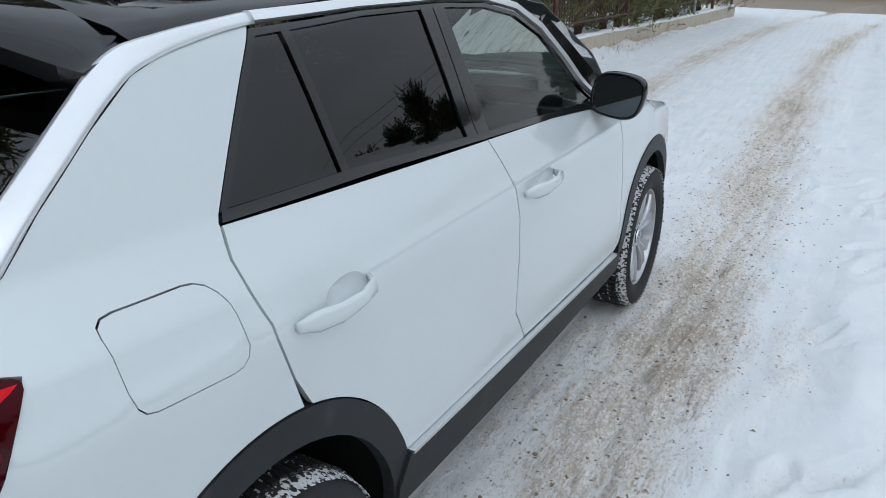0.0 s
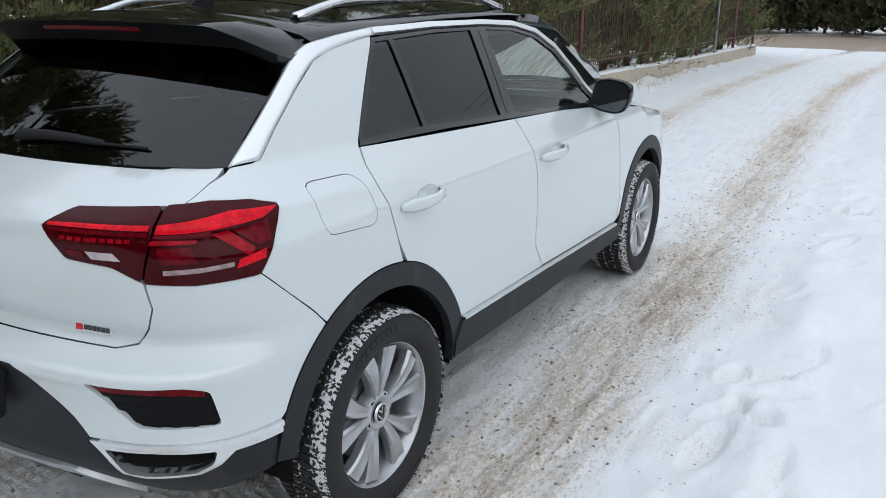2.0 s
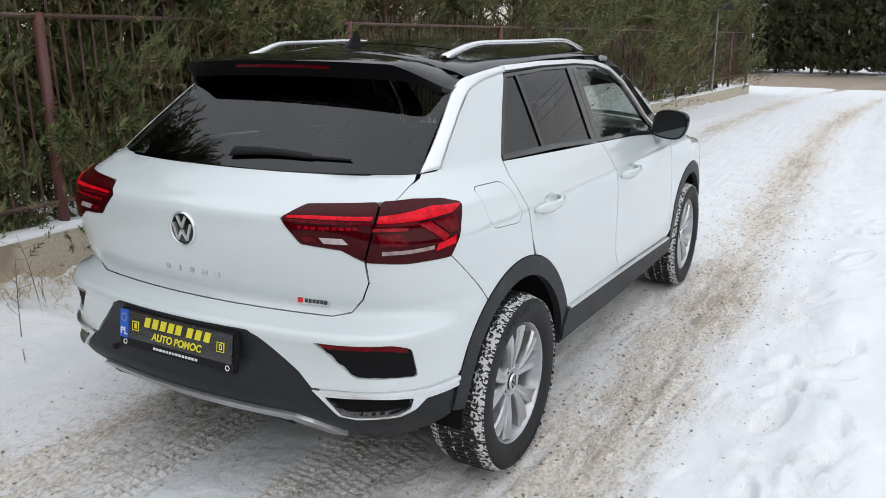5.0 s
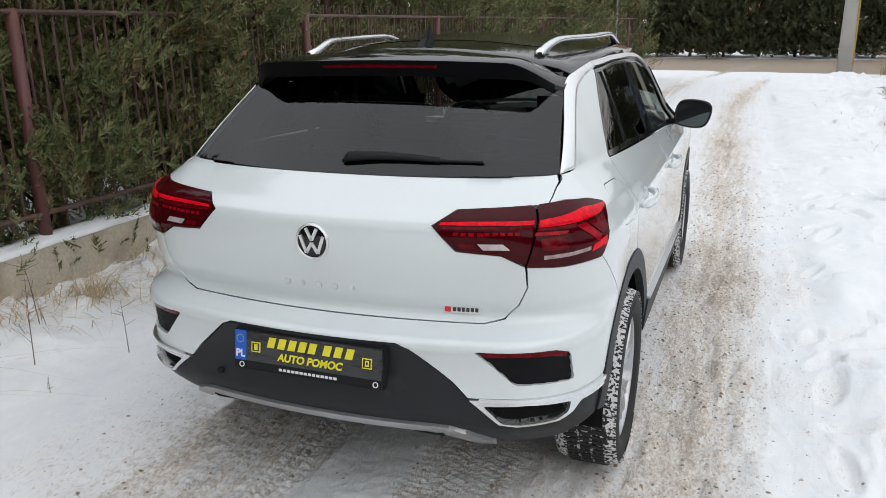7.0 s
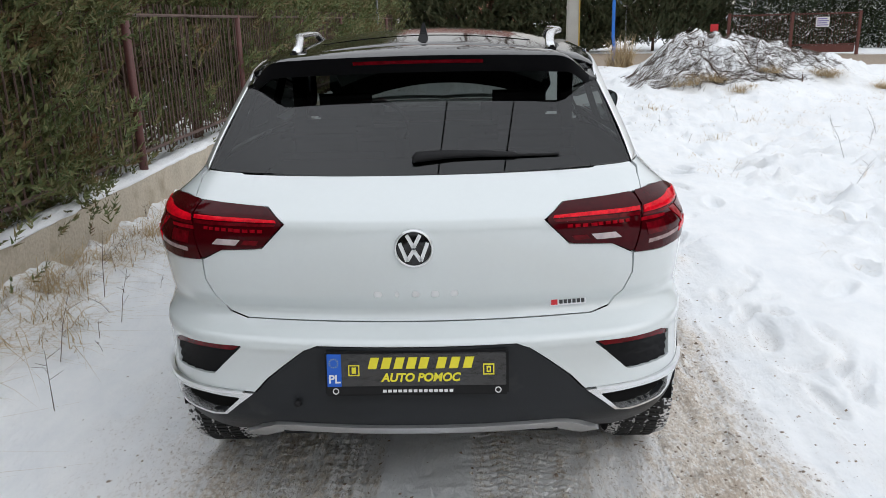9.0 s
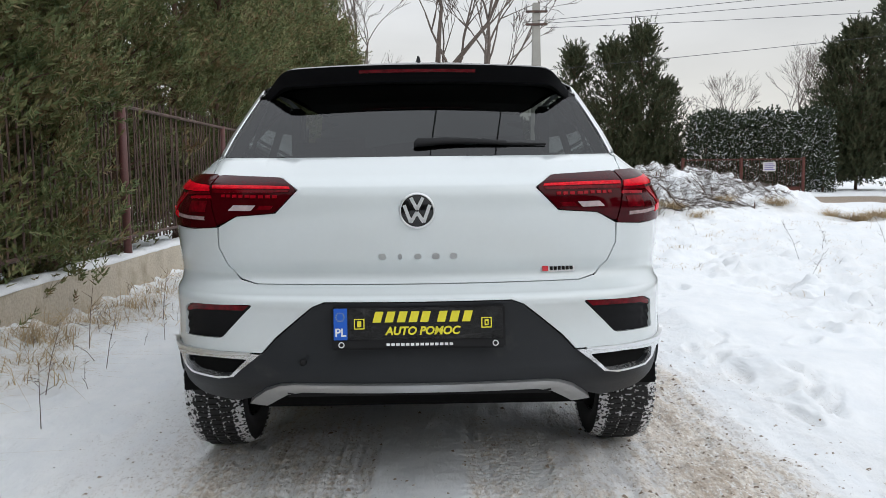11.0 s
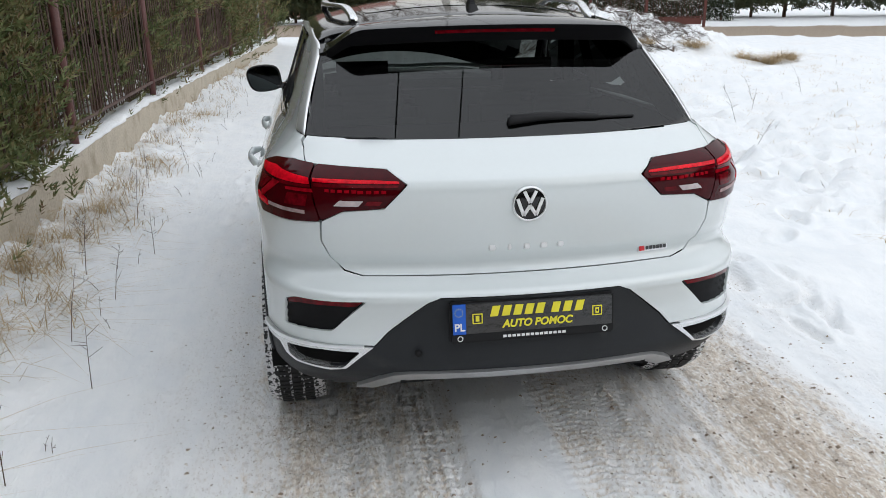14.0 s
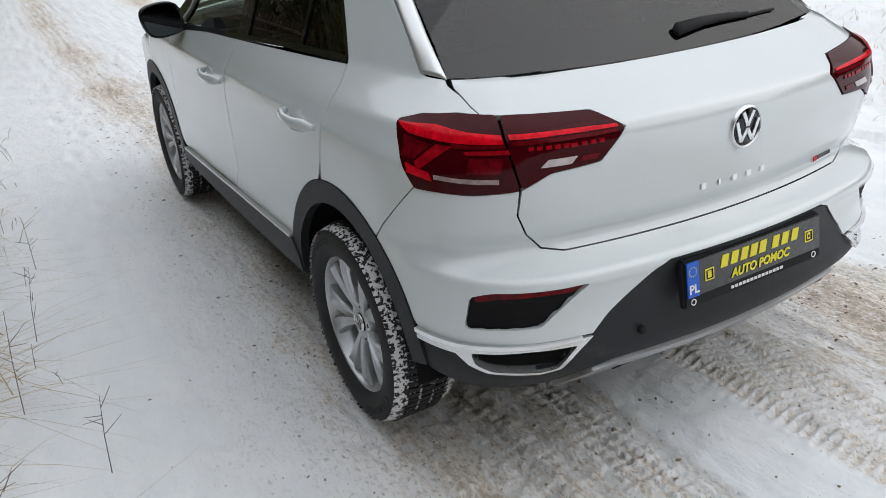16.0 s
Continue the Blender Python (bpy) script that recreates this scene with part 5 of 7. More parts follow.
# roof rails: a flattened bar that springs from the roof and lands again, open underneath
for s in (1, -1):
    verts, faces = [], []
    for k in range(25):
        f = k / 24
        y = 0.13 + 1.17 * f
        x = 0.475 + 0.095 * float(step_in(np.array(f), 0.0, 0.55))
        rise = float(step_in(np.array(min(f, 1 - f)), -0.04, 0.21))
        z = float(lerp_table(y, ROOF)) - 0.17 * x * x + 0.004 + 0.040 * rise
        h, w_ = 0.011 + 0.005 * (1 - rise), 0.017
        for a in range(12):
            w = 2 * math.pi * a / 12
            verts.append((s * (x + w_ * math.copysign(abs(math.cos(w)) ** 0.7, math.cos(w))), y, z + h * math.copysign(abs(math.sin(w)) ** 0.7, math.sin(w))))
    faces = [(k * 12 + a, k * 12 + (a + 1) % 12, (k + 1) * 12 + (a + 1) % 12, (k + 1) * 12 + a) for k in range(24) for a in range(12)] + [tuple(range(12)), tuple(range(288, 300))]
    bm = bmesh.new()
    bm.from_mesh(raw(verts, faces))
    rail = part("roof_rail", smooth(to_mesh("roof_rail", bm)), TRIM_BRIGHT, car, "satin silver roof rail")
    for y in (0.17, 1.26):
        x = 0.480 if y < 0.5 else 0.570
        z = float(lerp_table(y, ROOF)) - 0.17 * x * x
        part("rail_foot", boxed((s * x - 0.016, y - 0.05, z - 0.01), (s * x + 0.016, y + 0.05, z + 0.014), 0.008), GLOSS_BLACK, rail)
# antenna fin
fin = [(-0.5, 0.0), (0.48, 0.0), (-0.05, 0.42), (-0.42, 1.0), (-0.52, 0.95)]
verts = []
for s in (-1, 1):
    verts += [(s * 0.018 * (1 - b) + s * 0.003, 0.20 - a * 0.12, 1.512 + b * 0.075) for a, b in [(-f[0], f[1]) for f in fin]]
faces = [tuple(range(5)), tuple(range(5, 10))[::-1]] + [(i, 5 + i, 5 + (i + 1) % 5, (i + 1) % 5) for i in range(5)]
bm = bmesh.new()
bm.from_mesh(raw([(x, 0.40 - y, z) for x, y, z in verts], faces))
bmesh.ops.bevel(bm, geom=bm.edges[:], offset=0.004, segments=2, affect="EDGES")
part("antenna_fin", bm, VENT, car)

# door mirrors: a rounded shell, a glass set into it and an arm
MIRROR_EDGE = soften([(-0.015, -0.045), (0.015, -0.068), (0.11, -0.080), (0.165, -0.062), (0.190, 0.02), (0.172, 0.066), (0.07, 0.080), (0.0, 0.062)], 0.05)


def mirror_ring(s, dy, k, dx=0.0):
    return [(s * (0.935 + dx + (a - 0.09) * k), 1.70 + dy + 0.20 * (0.09 - a), 1.115 + b * k) for a, b in MIRROR_EDGE]


for s in (1, -1):
    n = len(MIRROR_EDGE)
    rings = [mirror_ring(s, dy, k) for dy, k in ((0.006, 0.90), (-0.002, 0.95), (0.006, 1.0), (0.035, 1.0), (0.075, 0.92), (0.105, 0.74), (0.122, 0.48), (0.128, 0.15))]
    verts = [v for r in rings for v in r]
    faces = [(i * n + j, i * n + (j + 1) % n, (i + 1) * n + (j + 1) % n, (i + 1) * n + j) for i in range(len(rings) - 1) for j in range(n)] + [tuple(range(n)), tuple(range((len(rings) - 1) * n, len(rings) * n))]
    bm = bmesh.new()
    bm.from_mesh(raw(verts, faces))
    housing = part("door_mirror", smooth(to_mesh("mirror_housing", bm)), BLACK_PAINT, car, "black door mirror housing")
    rings = [mirror_ring(s, dy, 0.885) for dy in (0.003, 0.007)]
    glass_ = raw(rings[0] + rings[1], [tuple(range(n)), tuple(range(n, 2 * n))[::-1]] + [(i, (i + 1) % n, n + (i + 1) % n, n + i) for i in range(n)])
    bm = bmesh.new()
    bm.from_mesh(glass_)
    part("mirror_glass", bm, MIRROR, housing)
    part("mirror_arm", boxed((min(s * 0.79, s * 0.87), 1.72, 1.055), (max(s * 0.79, s * 0.87), 1.79, 1.085), 0.01), GLOSS_BLACK, housing)

# cabin seen through the glass
both("cabin_lining", [S(0.03, 1.12), S(0.06, 1.16), S(0.16, 1.285), S(0.27, 1.43), S(0.16, 1.42), S(-0.03, 1.37), S(-0.18, 1.262), C(0.70, -0.38, 1.14), C(0.68, -0.46, 1.09), S(-0.2, 1.08)], DARK, lift=-0.022, thick=0.004, step=0.04)
part("headlining", patch([(-0.60, 0.05), (0.60, 0.05), (0.62, 1.3), (0.56, 1.62), (-0.56, 1.62), (-0.62, 1.3)], rays=top_rays, lift=-0.035, thick=0.004, step=0.08), TRIM_GREY, car)
def cushion(lo, hi, bevel):
    bm = box(bmesh.new(), lo, hi)
    bmesh.ops.bevel(bm, geom=bm.edges[:], offset=bevel, segments=4, affect="EDGES")
    return smooth(to_mesh("cushion", bm))


for s in (1, -1):
    for y0, z1, high in ((0.84, 1.10, 0.17), (0.24, 1.08, 0.14)):
        back = part("seat_back", cushion((s * 0.39 - 0.27, y0, 0.55), (s * 0.39 + 0.27, y0 + 0.14, z1), 0.06), SEAT, car)
        part("headrest", cushion((s * 0.41 - 0.18, y0 - 0.02, z1 + 0.01), (s * 0.41 + 0.18, y0 + 0.10, z1 + high), 0.055), SEAT, back)
    part("seat_cushion", boxed((s * 0.37 - 0.25, 1.15, 0.42), (s * 0.37 + 0.25, 1.65, 0.60), 0.05), SEAT, car)
    part("pillar_trim", boxed((min(s * 0.60, s * 0.665), 0.90, 0.9), (max(s * 0.60, s * 0.665), 0.99, 1.42), 0.012), DARK, car)
part("rear_bench", boxed((-0.62, 0.38, 0.42), (0.62, 0.85, 0.60), 0.05), SEAT, car)
part("dashboard", boxed((-0.68, 2.0, 0.72), (0.68, 2.35, 1.05), 0.06), TRIM_GREY, car)
part("cabin_floor", boxed((-0.72, -0.45, 0.30), (0.72, 2.5, 0.40), 0.01), DARK, car)
part("parcel_shelf", boxed((-0.60, -0.36, 1.04), (0.60, 0.26, 1.06), 0.008), TRIM_GREY, car)
wheel_ring = [(0.18 * math.cos(w), 0.18 * math.sin(w)) for w in np.linspace(0, 2 * math.pi, 25)]
part("steering_wheel", joined([tube([(-0.37 + a, 1.86 - 0.4 * b, 0.98 + 0.9 * b) for a, b in wheel_ring], 0.014, 8, False), tube([(-0.54, 1.86, 0.98), (-0.20, 1.86, 0.98)], 0.018, 6)]), TRIM_GREY, car)


# ---- wheels ----
def tyre_material():
    m = material("tyre_rubber", (0.014, 0.014, 0.015), 0.75, grain=0.25, scale=10)
    t = m.node_tree
    p = t.nodes["Principled BSDF"]
    c, sp = node(t, "ShaderNodeTexCoord"), node(t, "ShaderNodeSeparateXYZ")
    t.links.new(c.outputs["Object"], sp.inputs[0])
    flat = node(t, "ShaderNodeVectorMath", operation="MULTIPLY")
    flat.inputs[1].default_value = (0, 1, 1)
    t.links.new(c.outputs["Object"], flat.inputs[0])
    size = node(t, "ShaderNodeVectorMath", operation="LENGTH")
    t.links.new(flat.outputs[0], size.inputs[0])
    n = node(t, "ShaderNodeTexNoise")
    n.inputs["Scale"].default_value, n.inputs["Detail"].default_value = 85, 5
    t.links.new(c.outputs["Object"], n.inputs["Vector"])
    deep = node(t, "ShaderNodeMapRange")
    for k, v in ((1, 0.3335), (2, 0.3235), (3, -0.20), (4, 0.09)):
        deep.inputs[k].default_value = v
    t.links.new(size.outputs["Value"], deep.inputs[0])
    edge = node(t, "ShaderNodeMapRange")
    for k, v in ((1, 0.307), (2, 0.317), (3, -1.0), (4, -0.02)):
        edge.inputs[k].default_value = v
    t.links.new(size.outputs["Value"], edge.inputs[0])
    add = node(t, "ShaderNodeMath", operation="ADD")
    t.links.new(deep.outputs[0], add.inputs[0])
    t.links.new(n.outputs["Fac"], add.inputs[1])
    both_ = node(t, "ShaderNodeMath", operation="ADD")
    t.links.new(add.outputs[0], both_.inputs[0])
    t.links.new(edge.outputs[0], both_.inputs[1])
    pick = node(t, "ShaderNodeMapRange")
    pick.inputs[1].default_value, pick.inputs[2].default_value = 0.50, 0.56
    t.links.new(both_.outputs[0], pick.inputs[0])
    mix = node(t, "ShaderNodeMixRGB")
    t.links.new(pick.outputs[0], mix.inputs[0])
    old = p.inputs["Base Color"].links[0].from_socket
    t.links.new(old, mix.inputs[1])
    mix.inputs[2].default_value = (0.66, 0.66, 0.67, 1)
    t.links.new(mix.outputs[0], p.inputs["Base Color"])
    return m


TYRE = tyre_material()


def wheel_meshes():
    """Tyre, rim and fittings of one wheel; its outer face looks along +x."""
    ty, tf = lathe([(0.222, 0.085), (0.235, 0.100), (0.262, 0.109), (0.290, 0.108), (0.312, 0.100), (0.324, 0.086), (0.3265, 0.06), (0.327, 0.0), (0.3265, -0.06), (0.324, -0.086), (0.312, -0.100), (0.262, -0.109), (0.222, -0.085)], 72)
    pieces = []
    rng = random.Random(3)
    rows = ((-0.088, 0.036), (-0.045, 0.036), (0.0, 0.034), (0.045, 0.036), (0.088, 0.036))
    for k in range(84):
        for r, (x, w) in enumerate(rows):
            a = 2 * math.pi * (k + 0.5 * (r % 2) + rng.uniform(-0.06, 0.06)) / 84
            da = 2 * math.pi / 84 * 0.33
            skew = 0.30 * (1 if x > 0 else -1) * da if abs(x) > 0.02 else 0
            lo, hi = 0.316 if abs(x) > 0.08 else 0.322, 0.3325 if abs(x) < 0.08 else 0.3275
            v = []
            for rr in (lo, hi):
                for xx, sk in ((x - w / 2, -skew), (x + w / 2, skew)):
                    for t_ in (-da, da):
                        rad = rr - (0.010 if abs(xx) > 0.10 and rr > 0.325 else 0)
                        v.append((xx, rad * math.cos(a + t_ + sk), rad * math.sin(a + t_ + sk)))
            pieces.append((v, [(4, 6, 7, 5), (0, 1, 5, 4), (2, 6, 7, 3), (0, 4, 6, 2), (1, 3, 7, 5)]))
    for a0, n in ((60, 9), (240, 9)):
        for k in range(n):
            a, b = radians(a0 + 5.2 * k), radians(a0 + 5.2 * k + 3.6)
            v = [(xx, r * math.cos(w), r * math.sin(w)) for xx in (0.1085, 0.1105) for r, w in ((0.272, a), (0.292, a), (0.292, b), (0.272, b))]
            pieces.append((v, [(4, 5, 6, 7), (0, 1, 5, 4), (1, 2, 6, 5), (2, 3, 7, 6), (3, 0, 4, 7)]))
    tyre, tread = smooth(raw(ty, tf)), joined(pieces)
    rim = [lathe([(0.205, -0.09), (0.200, 0.03), (0.210, 0.060), (0.222, 0.086), (0.229, 0.092), (0.231, 0.086), (0.226, 0.06)], 72)]
    for k in range(5):
        for s in (-1, 1):
            a = 2 * math.pi * k / 5
            verts, faces = [], []
            for f in (0.0, 0.25, 0.5, 0.75, 1.0):
                r = 0.050 + 0.162 * f
                ang = a + s * (0.17 + 0.115 * f - 0.02 * math.sin(f * math.pi))
                w = 0.011 + 0.022 * f
                x = 0.058 + 0.014 * math.sin(f * 2.2) + 0.006 * f
                c_, s_ = math.cos(ang), math.sin(ang)
                for dx, dw in ((-0.030, -w), (-0.005, -w), (0.003, -w * 0.80), (0.0, -s * w * 0.15), (0.006, w * 0.80), (-0.004, w), (-0.030, w)):
                    verts.append((x + dx, r * c_ - dw * s_, r * s_ + dw * c_))
            for i in range(4):
                faces += [(i * 7 + j, i * 7 + j + 1, (i + 1) * 7 + j + 1, (i + 1) * 7 + j) for j in range(6)]
            rim.append((verts, faces))
    rim.append(lathe([(0.0, 0.060), (0.034, 0.060), (0.050, 0.066), (0.066, 0.060), (0.072, 0.045), (0.074, 0.02)], 40))
    bm = bmesh.new()
    bm.from_mesh(joined(rim))
    bmesh.ops.remove_doubles(bm, verts=bm.verts[:], dist=0.0001)
    bmesh.ops.recalc_face_normals(bm, faces=bm.faces[:])
    bmesh.ops.split_edges(bm, edges=[e for e in bm.edges if len(e.link_faces) == 2 and e.calc_face_angle(0) > radians(24)])
    rim_me = bpy.data.meshes.new("rim")
    bm.to_mesh(rim_me)
    bm.free()
    smooth(rim_me)
    cap = smooth(raw(*lathe([(0.0, 0.071), (0.026, 0.071), (0.031, 0.067), (0.032, 0.055)], 32)))
    ring = smooth(raw(*lathe([(0.025, 0.070), (0.027, 0.073), (0.030, 0.072), (0.032, 0.066)], 32)))
    bolt = raw(*lathe([(0.0, 0.064), (0.009, 0.064), (0.011, 0.060), (0.011, 0.04)], 6))
    disc = smooth(raw(*lathe([(0.05, 0.012), (0.15, 0.012), (0.15, -0.012), (0.05, -0.012)], 40)))
    barrel = smooth(raw(*lathe([(0.215, 0.055), (0.205, -0.10), (0.02, -0.11)], 48)))
    marks = joined([([(0.072 + d, a[0], a[1]) for d in (0, 0.0015) for a in q], [(4, 5, 6, 7), (0, 1, 5, 4), (1, 2, 6, 5), (2, 3, 7, 6), (3, 0, 4, 7)]) for q in ([(-0.011, 0.021), (-0.006, 0.021), (0.002, 0.001), (-0.002, 0.001)], [(0.006, 0.021), (0.011, 0.021), (0.002, 0.001), (-0.002, 0.001)], [(-0.021, 0.008), (-0.017, 0.010), (-0.006, -0.019), (-0.010, -0.019)], [(0.017, 0.010), (0.021, 0.008), (0.010, -0.019), (0.006, -0.019)])])
    for me_, mat in ((tyre, TYRE), (tread, TYRE), (rim_me, ALLOY), (cap, BLACK_PAINT), (ring, CHROME), (bolt, RUBBER), (disc, STEEL), (barrel, DARK), (marks, CHROME)):
        me_.materials.append(mat)
    return tyre, tread, rim_me, cap, ring, bolt, disc, barrel, marks


WHEEL = wheel_meshes()
for x, y, turn in ((0.772, 0, 0), (-0.772, 0, 180), (0.772, AXLE, 0), (-0.772, AXLE, 180)):
    tyre, tread, rim_me, cap, ring, bolt, disc, barrel, marks = WHEEL
    wheel = part("wheel", barrel, None, car, "silver ten-spoke alloy wheel with snowy winter tyre", at=pose(x, y, 0.328, 20 + 31 * y, 0, turn) if turn == 0 else pose(x, y, 0.328, 0, 0, 180) @ pose(0, 0, 0, 47))
    for nm, me_ in (("tyre", tyre), ("rim", rim_me), ("hub_cap", cap), ("cap_ring", ring), ("cap_mark", marks), ("brake_disc", disc)):
        part(nm, me_, None, wheel)
    tagged(part("tread", tread, None, wheel), kind="stuff")
    for k in range(5):
        w = 2 * math.pi * (k + 0.5) / 5
        part("wheel_bolt", bolt, None, wheel, at=Matrix.Translation((0, 0.052 * math.cos(w), 0.052 * math.sin(w))))


# ---- wall, fence and hedge along the lane ----
def wall_x(y):
    return -2.53 + 0.051 * max(0.0, y - 6.5)


def wall_top(y):
    return 0.385 - 0.011 * max(0.0, min(y, 16.0) - 6.0)


def strip_mesh(ys, section):
    """A bar along the lane; section(y) gives its (x, z) outline."""
    verts, faces, n = [], [], len(section(0))
    for y in ys:
        verts += [(x, y, z) for x, z in section(y)]
    for k in range(len(ys) - 1):
        faces += [(k * n + i, k * n + (i + 1) % n, (k + 1) * n + (i + 1) % n, (k + 1) * n + i) for i in range(n)]
    faces += [tuple(range(n))[::-1], tuple(range((len(ys) - 1) * n, len(ys) * n))]
    bm = bmesh.new()
    bm.from_mesh(raw(verts, faces))
    return bm


YS = list(np.arange(-9.0, 21.9, 0.15))
rough = {round(y, 2): random.Random(int(y * 100)).uniform(-0.008, 0.008) for y in YS}
tagged(part("wall_low", strip_mesh(YS, lambda y: [(wall_x(y) - 0.22, -0.15), (wall_x(y), -0.15), (wall_x(y) + rough.get(round(y, 2), 0), wall_top(y)), (wall_x(y) - 0.22, wall_top(y))]), CONCRETE), "low weathered concrete footing wall under the fence", "wall", kind="structure")


def snow_cap(y):
    r = random.Random(int(y * 37))
    h, o = 0.025 + 0.03 * r.random(), r.uniform(-0.03, 0.015)
    x, t = wall_x(y), wall_top(y)
    return [(x - 0.21, t - 0.001), (x + 0.005 + o, t - 0.001), (x + 0.008 + o, t + 0.005), (x - 0.03 + o, t + 0.002 + h * 0.8), (x - 0.12, t + 0.003 + h), (x - 0.20, t + 0.001 + h * 0.7)]


tagged(part("wall_snow", smooth(to_mesh("wall_snow", strip_mesh(YS, snow_cap))), SNOW), "thin snow lying on the wall top", "snow", kind="structure")

fence = empty("fence", "red-brown steel bar fence on a concrete wall", "fence")
post_me = joined([tube([(0, 0, 0.20), (0, 0, 1.72)], 0.036, 16), ([(0.038 * math.cos(w), 0.038 * math.sin(w), 1.721) for w in np.linspace(0, 2 * math.pi, 16, endpoint=False)], [tuple(range(16))])])
smooth(post_me)
bar_me = joined([tube([(0, 0, 0.50), (0, 0, 1.80)], 0.008, 5)])
for me_, mat in ((post_me, POST_PAINT), (bar_me, BAR_PAINT)):
    me_.materials.append(mat)
POSTS = [-8.9, -5.7, -2.55, 0.62, 3.76, 7.0, 10.15, 13.3, 16.45, 19.6, 21.7]
for y in POSTS:
    part("post", post_me, None, fence, at=Matrix.Translation((wall_x(y) - 0.10, y, 0)))
for y in np.arange(-2.5, 21.7, 0.10):
    if min(abs(y - p) for p in POSTS) > 0.06:
        part("bar", bar_me, None, fence, at=Matrix.Translation((wall_x(y) - 0.10, y, 0)) @ pose(0, 0, 0, random.uniform(-0.8, 0.8), random.uniform(-0.5, 0.5), 0))
for z in (0.56, 1.70):
    part("rail", joined([tube([(wall_x(y) - 0.088, y, z) for y in POSTS], 0.016, 6)]), BAR_PAINT, fence)


# ---- plants ----
def frond(leaves, length, width, spread_, rng, short=1.0):
    """One spray: narrow leaflets along a bowed stem that points to +z."""
    verts, faces = [], []
    for k in range(leaves):
        f = (k + 0.6) / leaves
        side = (-1, 1, 0)[k % 3]
        base = np.array((0.02 * side * length, 0.10 * length * f * f, f * length * 0.8))
        way = np.array((side * spread_ * (1.1 - 0.5 * f), rng.uniform(-0.25, 0.35), 0.75 + 0.3 * f))
        way /= np.linalg.norm(way)
        L = short * length * rng.uniform(0.28, 0.46) * (1.1 - 0.45 * f)
        across = np.cross(way, rng.normal(size=3))
        across /= np.linalg.norm(across) + 1e-9
        n = len(verts)
        verts += [base + across * width, base + way * L, base - across * width]
        faces.append((n, n + 1, n + 2))
    return np.array(verts), np.array(faces)


def scatter(template, places, ways, sizes, rng):
    """Copies of a template, each turned so that its z runs along a way, as one mesh."""
    tv, tf = template
    n = len(places)
    z = ways / np.linalg.norm(ways, axis=1)[:, None]
    r = rng.normal(size=(n, 3))
    x = np.cross(r, z)
    x /= np.linalg.norm(x, axis=1)[:, None] + 1e-9
    y = np.cross(z, x)
    v = (tv[None, :, 0, None] * x[:, None] + tv[None, :, 1, None] * y[:, None] + tv[None, :, 2, None] * z[:, None]) * sizes[:, None, None] + places[:, None]
    f = tf[None] + (np.arange(n) * len(tv))[:, None, None]
    return v.reshape(-1, 3), f.reshape(-1, tf.shape[1])


def quad_mesh(name, v, f):
    me = bpy.data.meshes.new(name)
    me.vertices.add(len(v))
    me.vertices.foreach_set("co", v.ravel())
    me.loops.add(f.size)
    me.loops.foreach_set("vertex_index", f.ravel().astype(np.int32))
    me.polygons.add(len(f))
    me.polygons.foreach_set("loop_start", np.arange(0, f.size, f.shape[1], dtype=np.int32))
    me.update(calc_edges=True)
    return me


def conifer_meshes(seed, high, wide, count, leaf, upright, hollow=0.45, bare=0.0, limbs=46, leaves=12, thin=0.045, low=0.12, loose=0.10, short=1.0, skirt=0.0):
    """Trunk with limbs, and a crown of sprays in ragged lumps."""
    rng = np.random.RandomState(seed)
    pieces = [tube([(0.03 * math.sin(k * 1.7 + seed), 0.03 * math.cos(k * 1.3), high * 0.95 * k / 8) for k in range(9)], [0.065 * (1 - k / 9) + 0.008 for k in range(9)], 8)]
    heads = []
    for k in range(limbs):
        h = high * rng.uniform(0.04, 0.93)
        a = rng.uniform(0, 2 * math.pi)
        reach = wide * (1 - (h / high) ** 1.6) ** 0.8 * rng.uniform(0.55, 1.05) + 0.08
        lift = reach * rng.uniform(0.3, 1.0) * upright
        tip = np.array((reach * math.cos(a), reach * math.sin(a), min(h + lift, high)))
        start = np.array((0, 0, h))
        bow = (start + tip) / 2 + rng.normal(size=3) * 0.06 * reach
        pieces.append(tube([start, bow, tip], [0.020, 0.012, 0.004], 5, False))
        heads.append((start, tip))
    which = rng.randint(0, len(heads), count)
    f = hollow + (1.05 - hollow) * rng.rand(count) ** 0.75
    s = np.array([heads[i][0] for i in which])
    t = np.array([heads[i][1] for i in which])
    p = s + (t - s) * f[:, None] + rng.normal(size=(count, 3)) * (0.05 + loose * wide) * (0.4 + 0.6 * f[:, None])
    p[:, 2] = np.where(rng.rand(count) < low, p[:, 2] * 0.35, p[:, 2])
    p[:, 2] = np.clip(p[:, 2], 0.02 * high, high * 1.02)
    keep = (rng.rand(count) > bare * (p[:, 2] < 0.45 * high)) & (p[:, 2] > skirt * high * rng.uniform(0.5, 1.3, count))
    p, t, s = p[keep], t[keep], s[keep]
    way = (t - s) * (1, 1, 0.4) / (np.linalg.norm(t - s, axis=1)[:, None] + 1e-9) + np.array((0, 0, 0.55 * upright + 0.2)) + rng.normal(size=p.shape) * 0.45
    v, q = scatter(frond(leaves, leaf, leaf * thin, 0.75, rng, short), p, way, rng.uniform(0.7, 1.3, len(p)), rng)
    return smooth(joined(pieces)), quad_mesh("crown", v, q)


def conifer(name, meshes, foliage, at, label, group):
    trunk, crown = meshes
    if not trunk.materials:
        trunk.materials.append(BARK)
    if not crown.materials:
        crown.materials.append(foliage)
    tree_ = empty(name, label, "conifer", at=at, group=group)
    part("trunk", trunk, None, tree_)
    part("crown", crown, None, tree_)
    return tree_


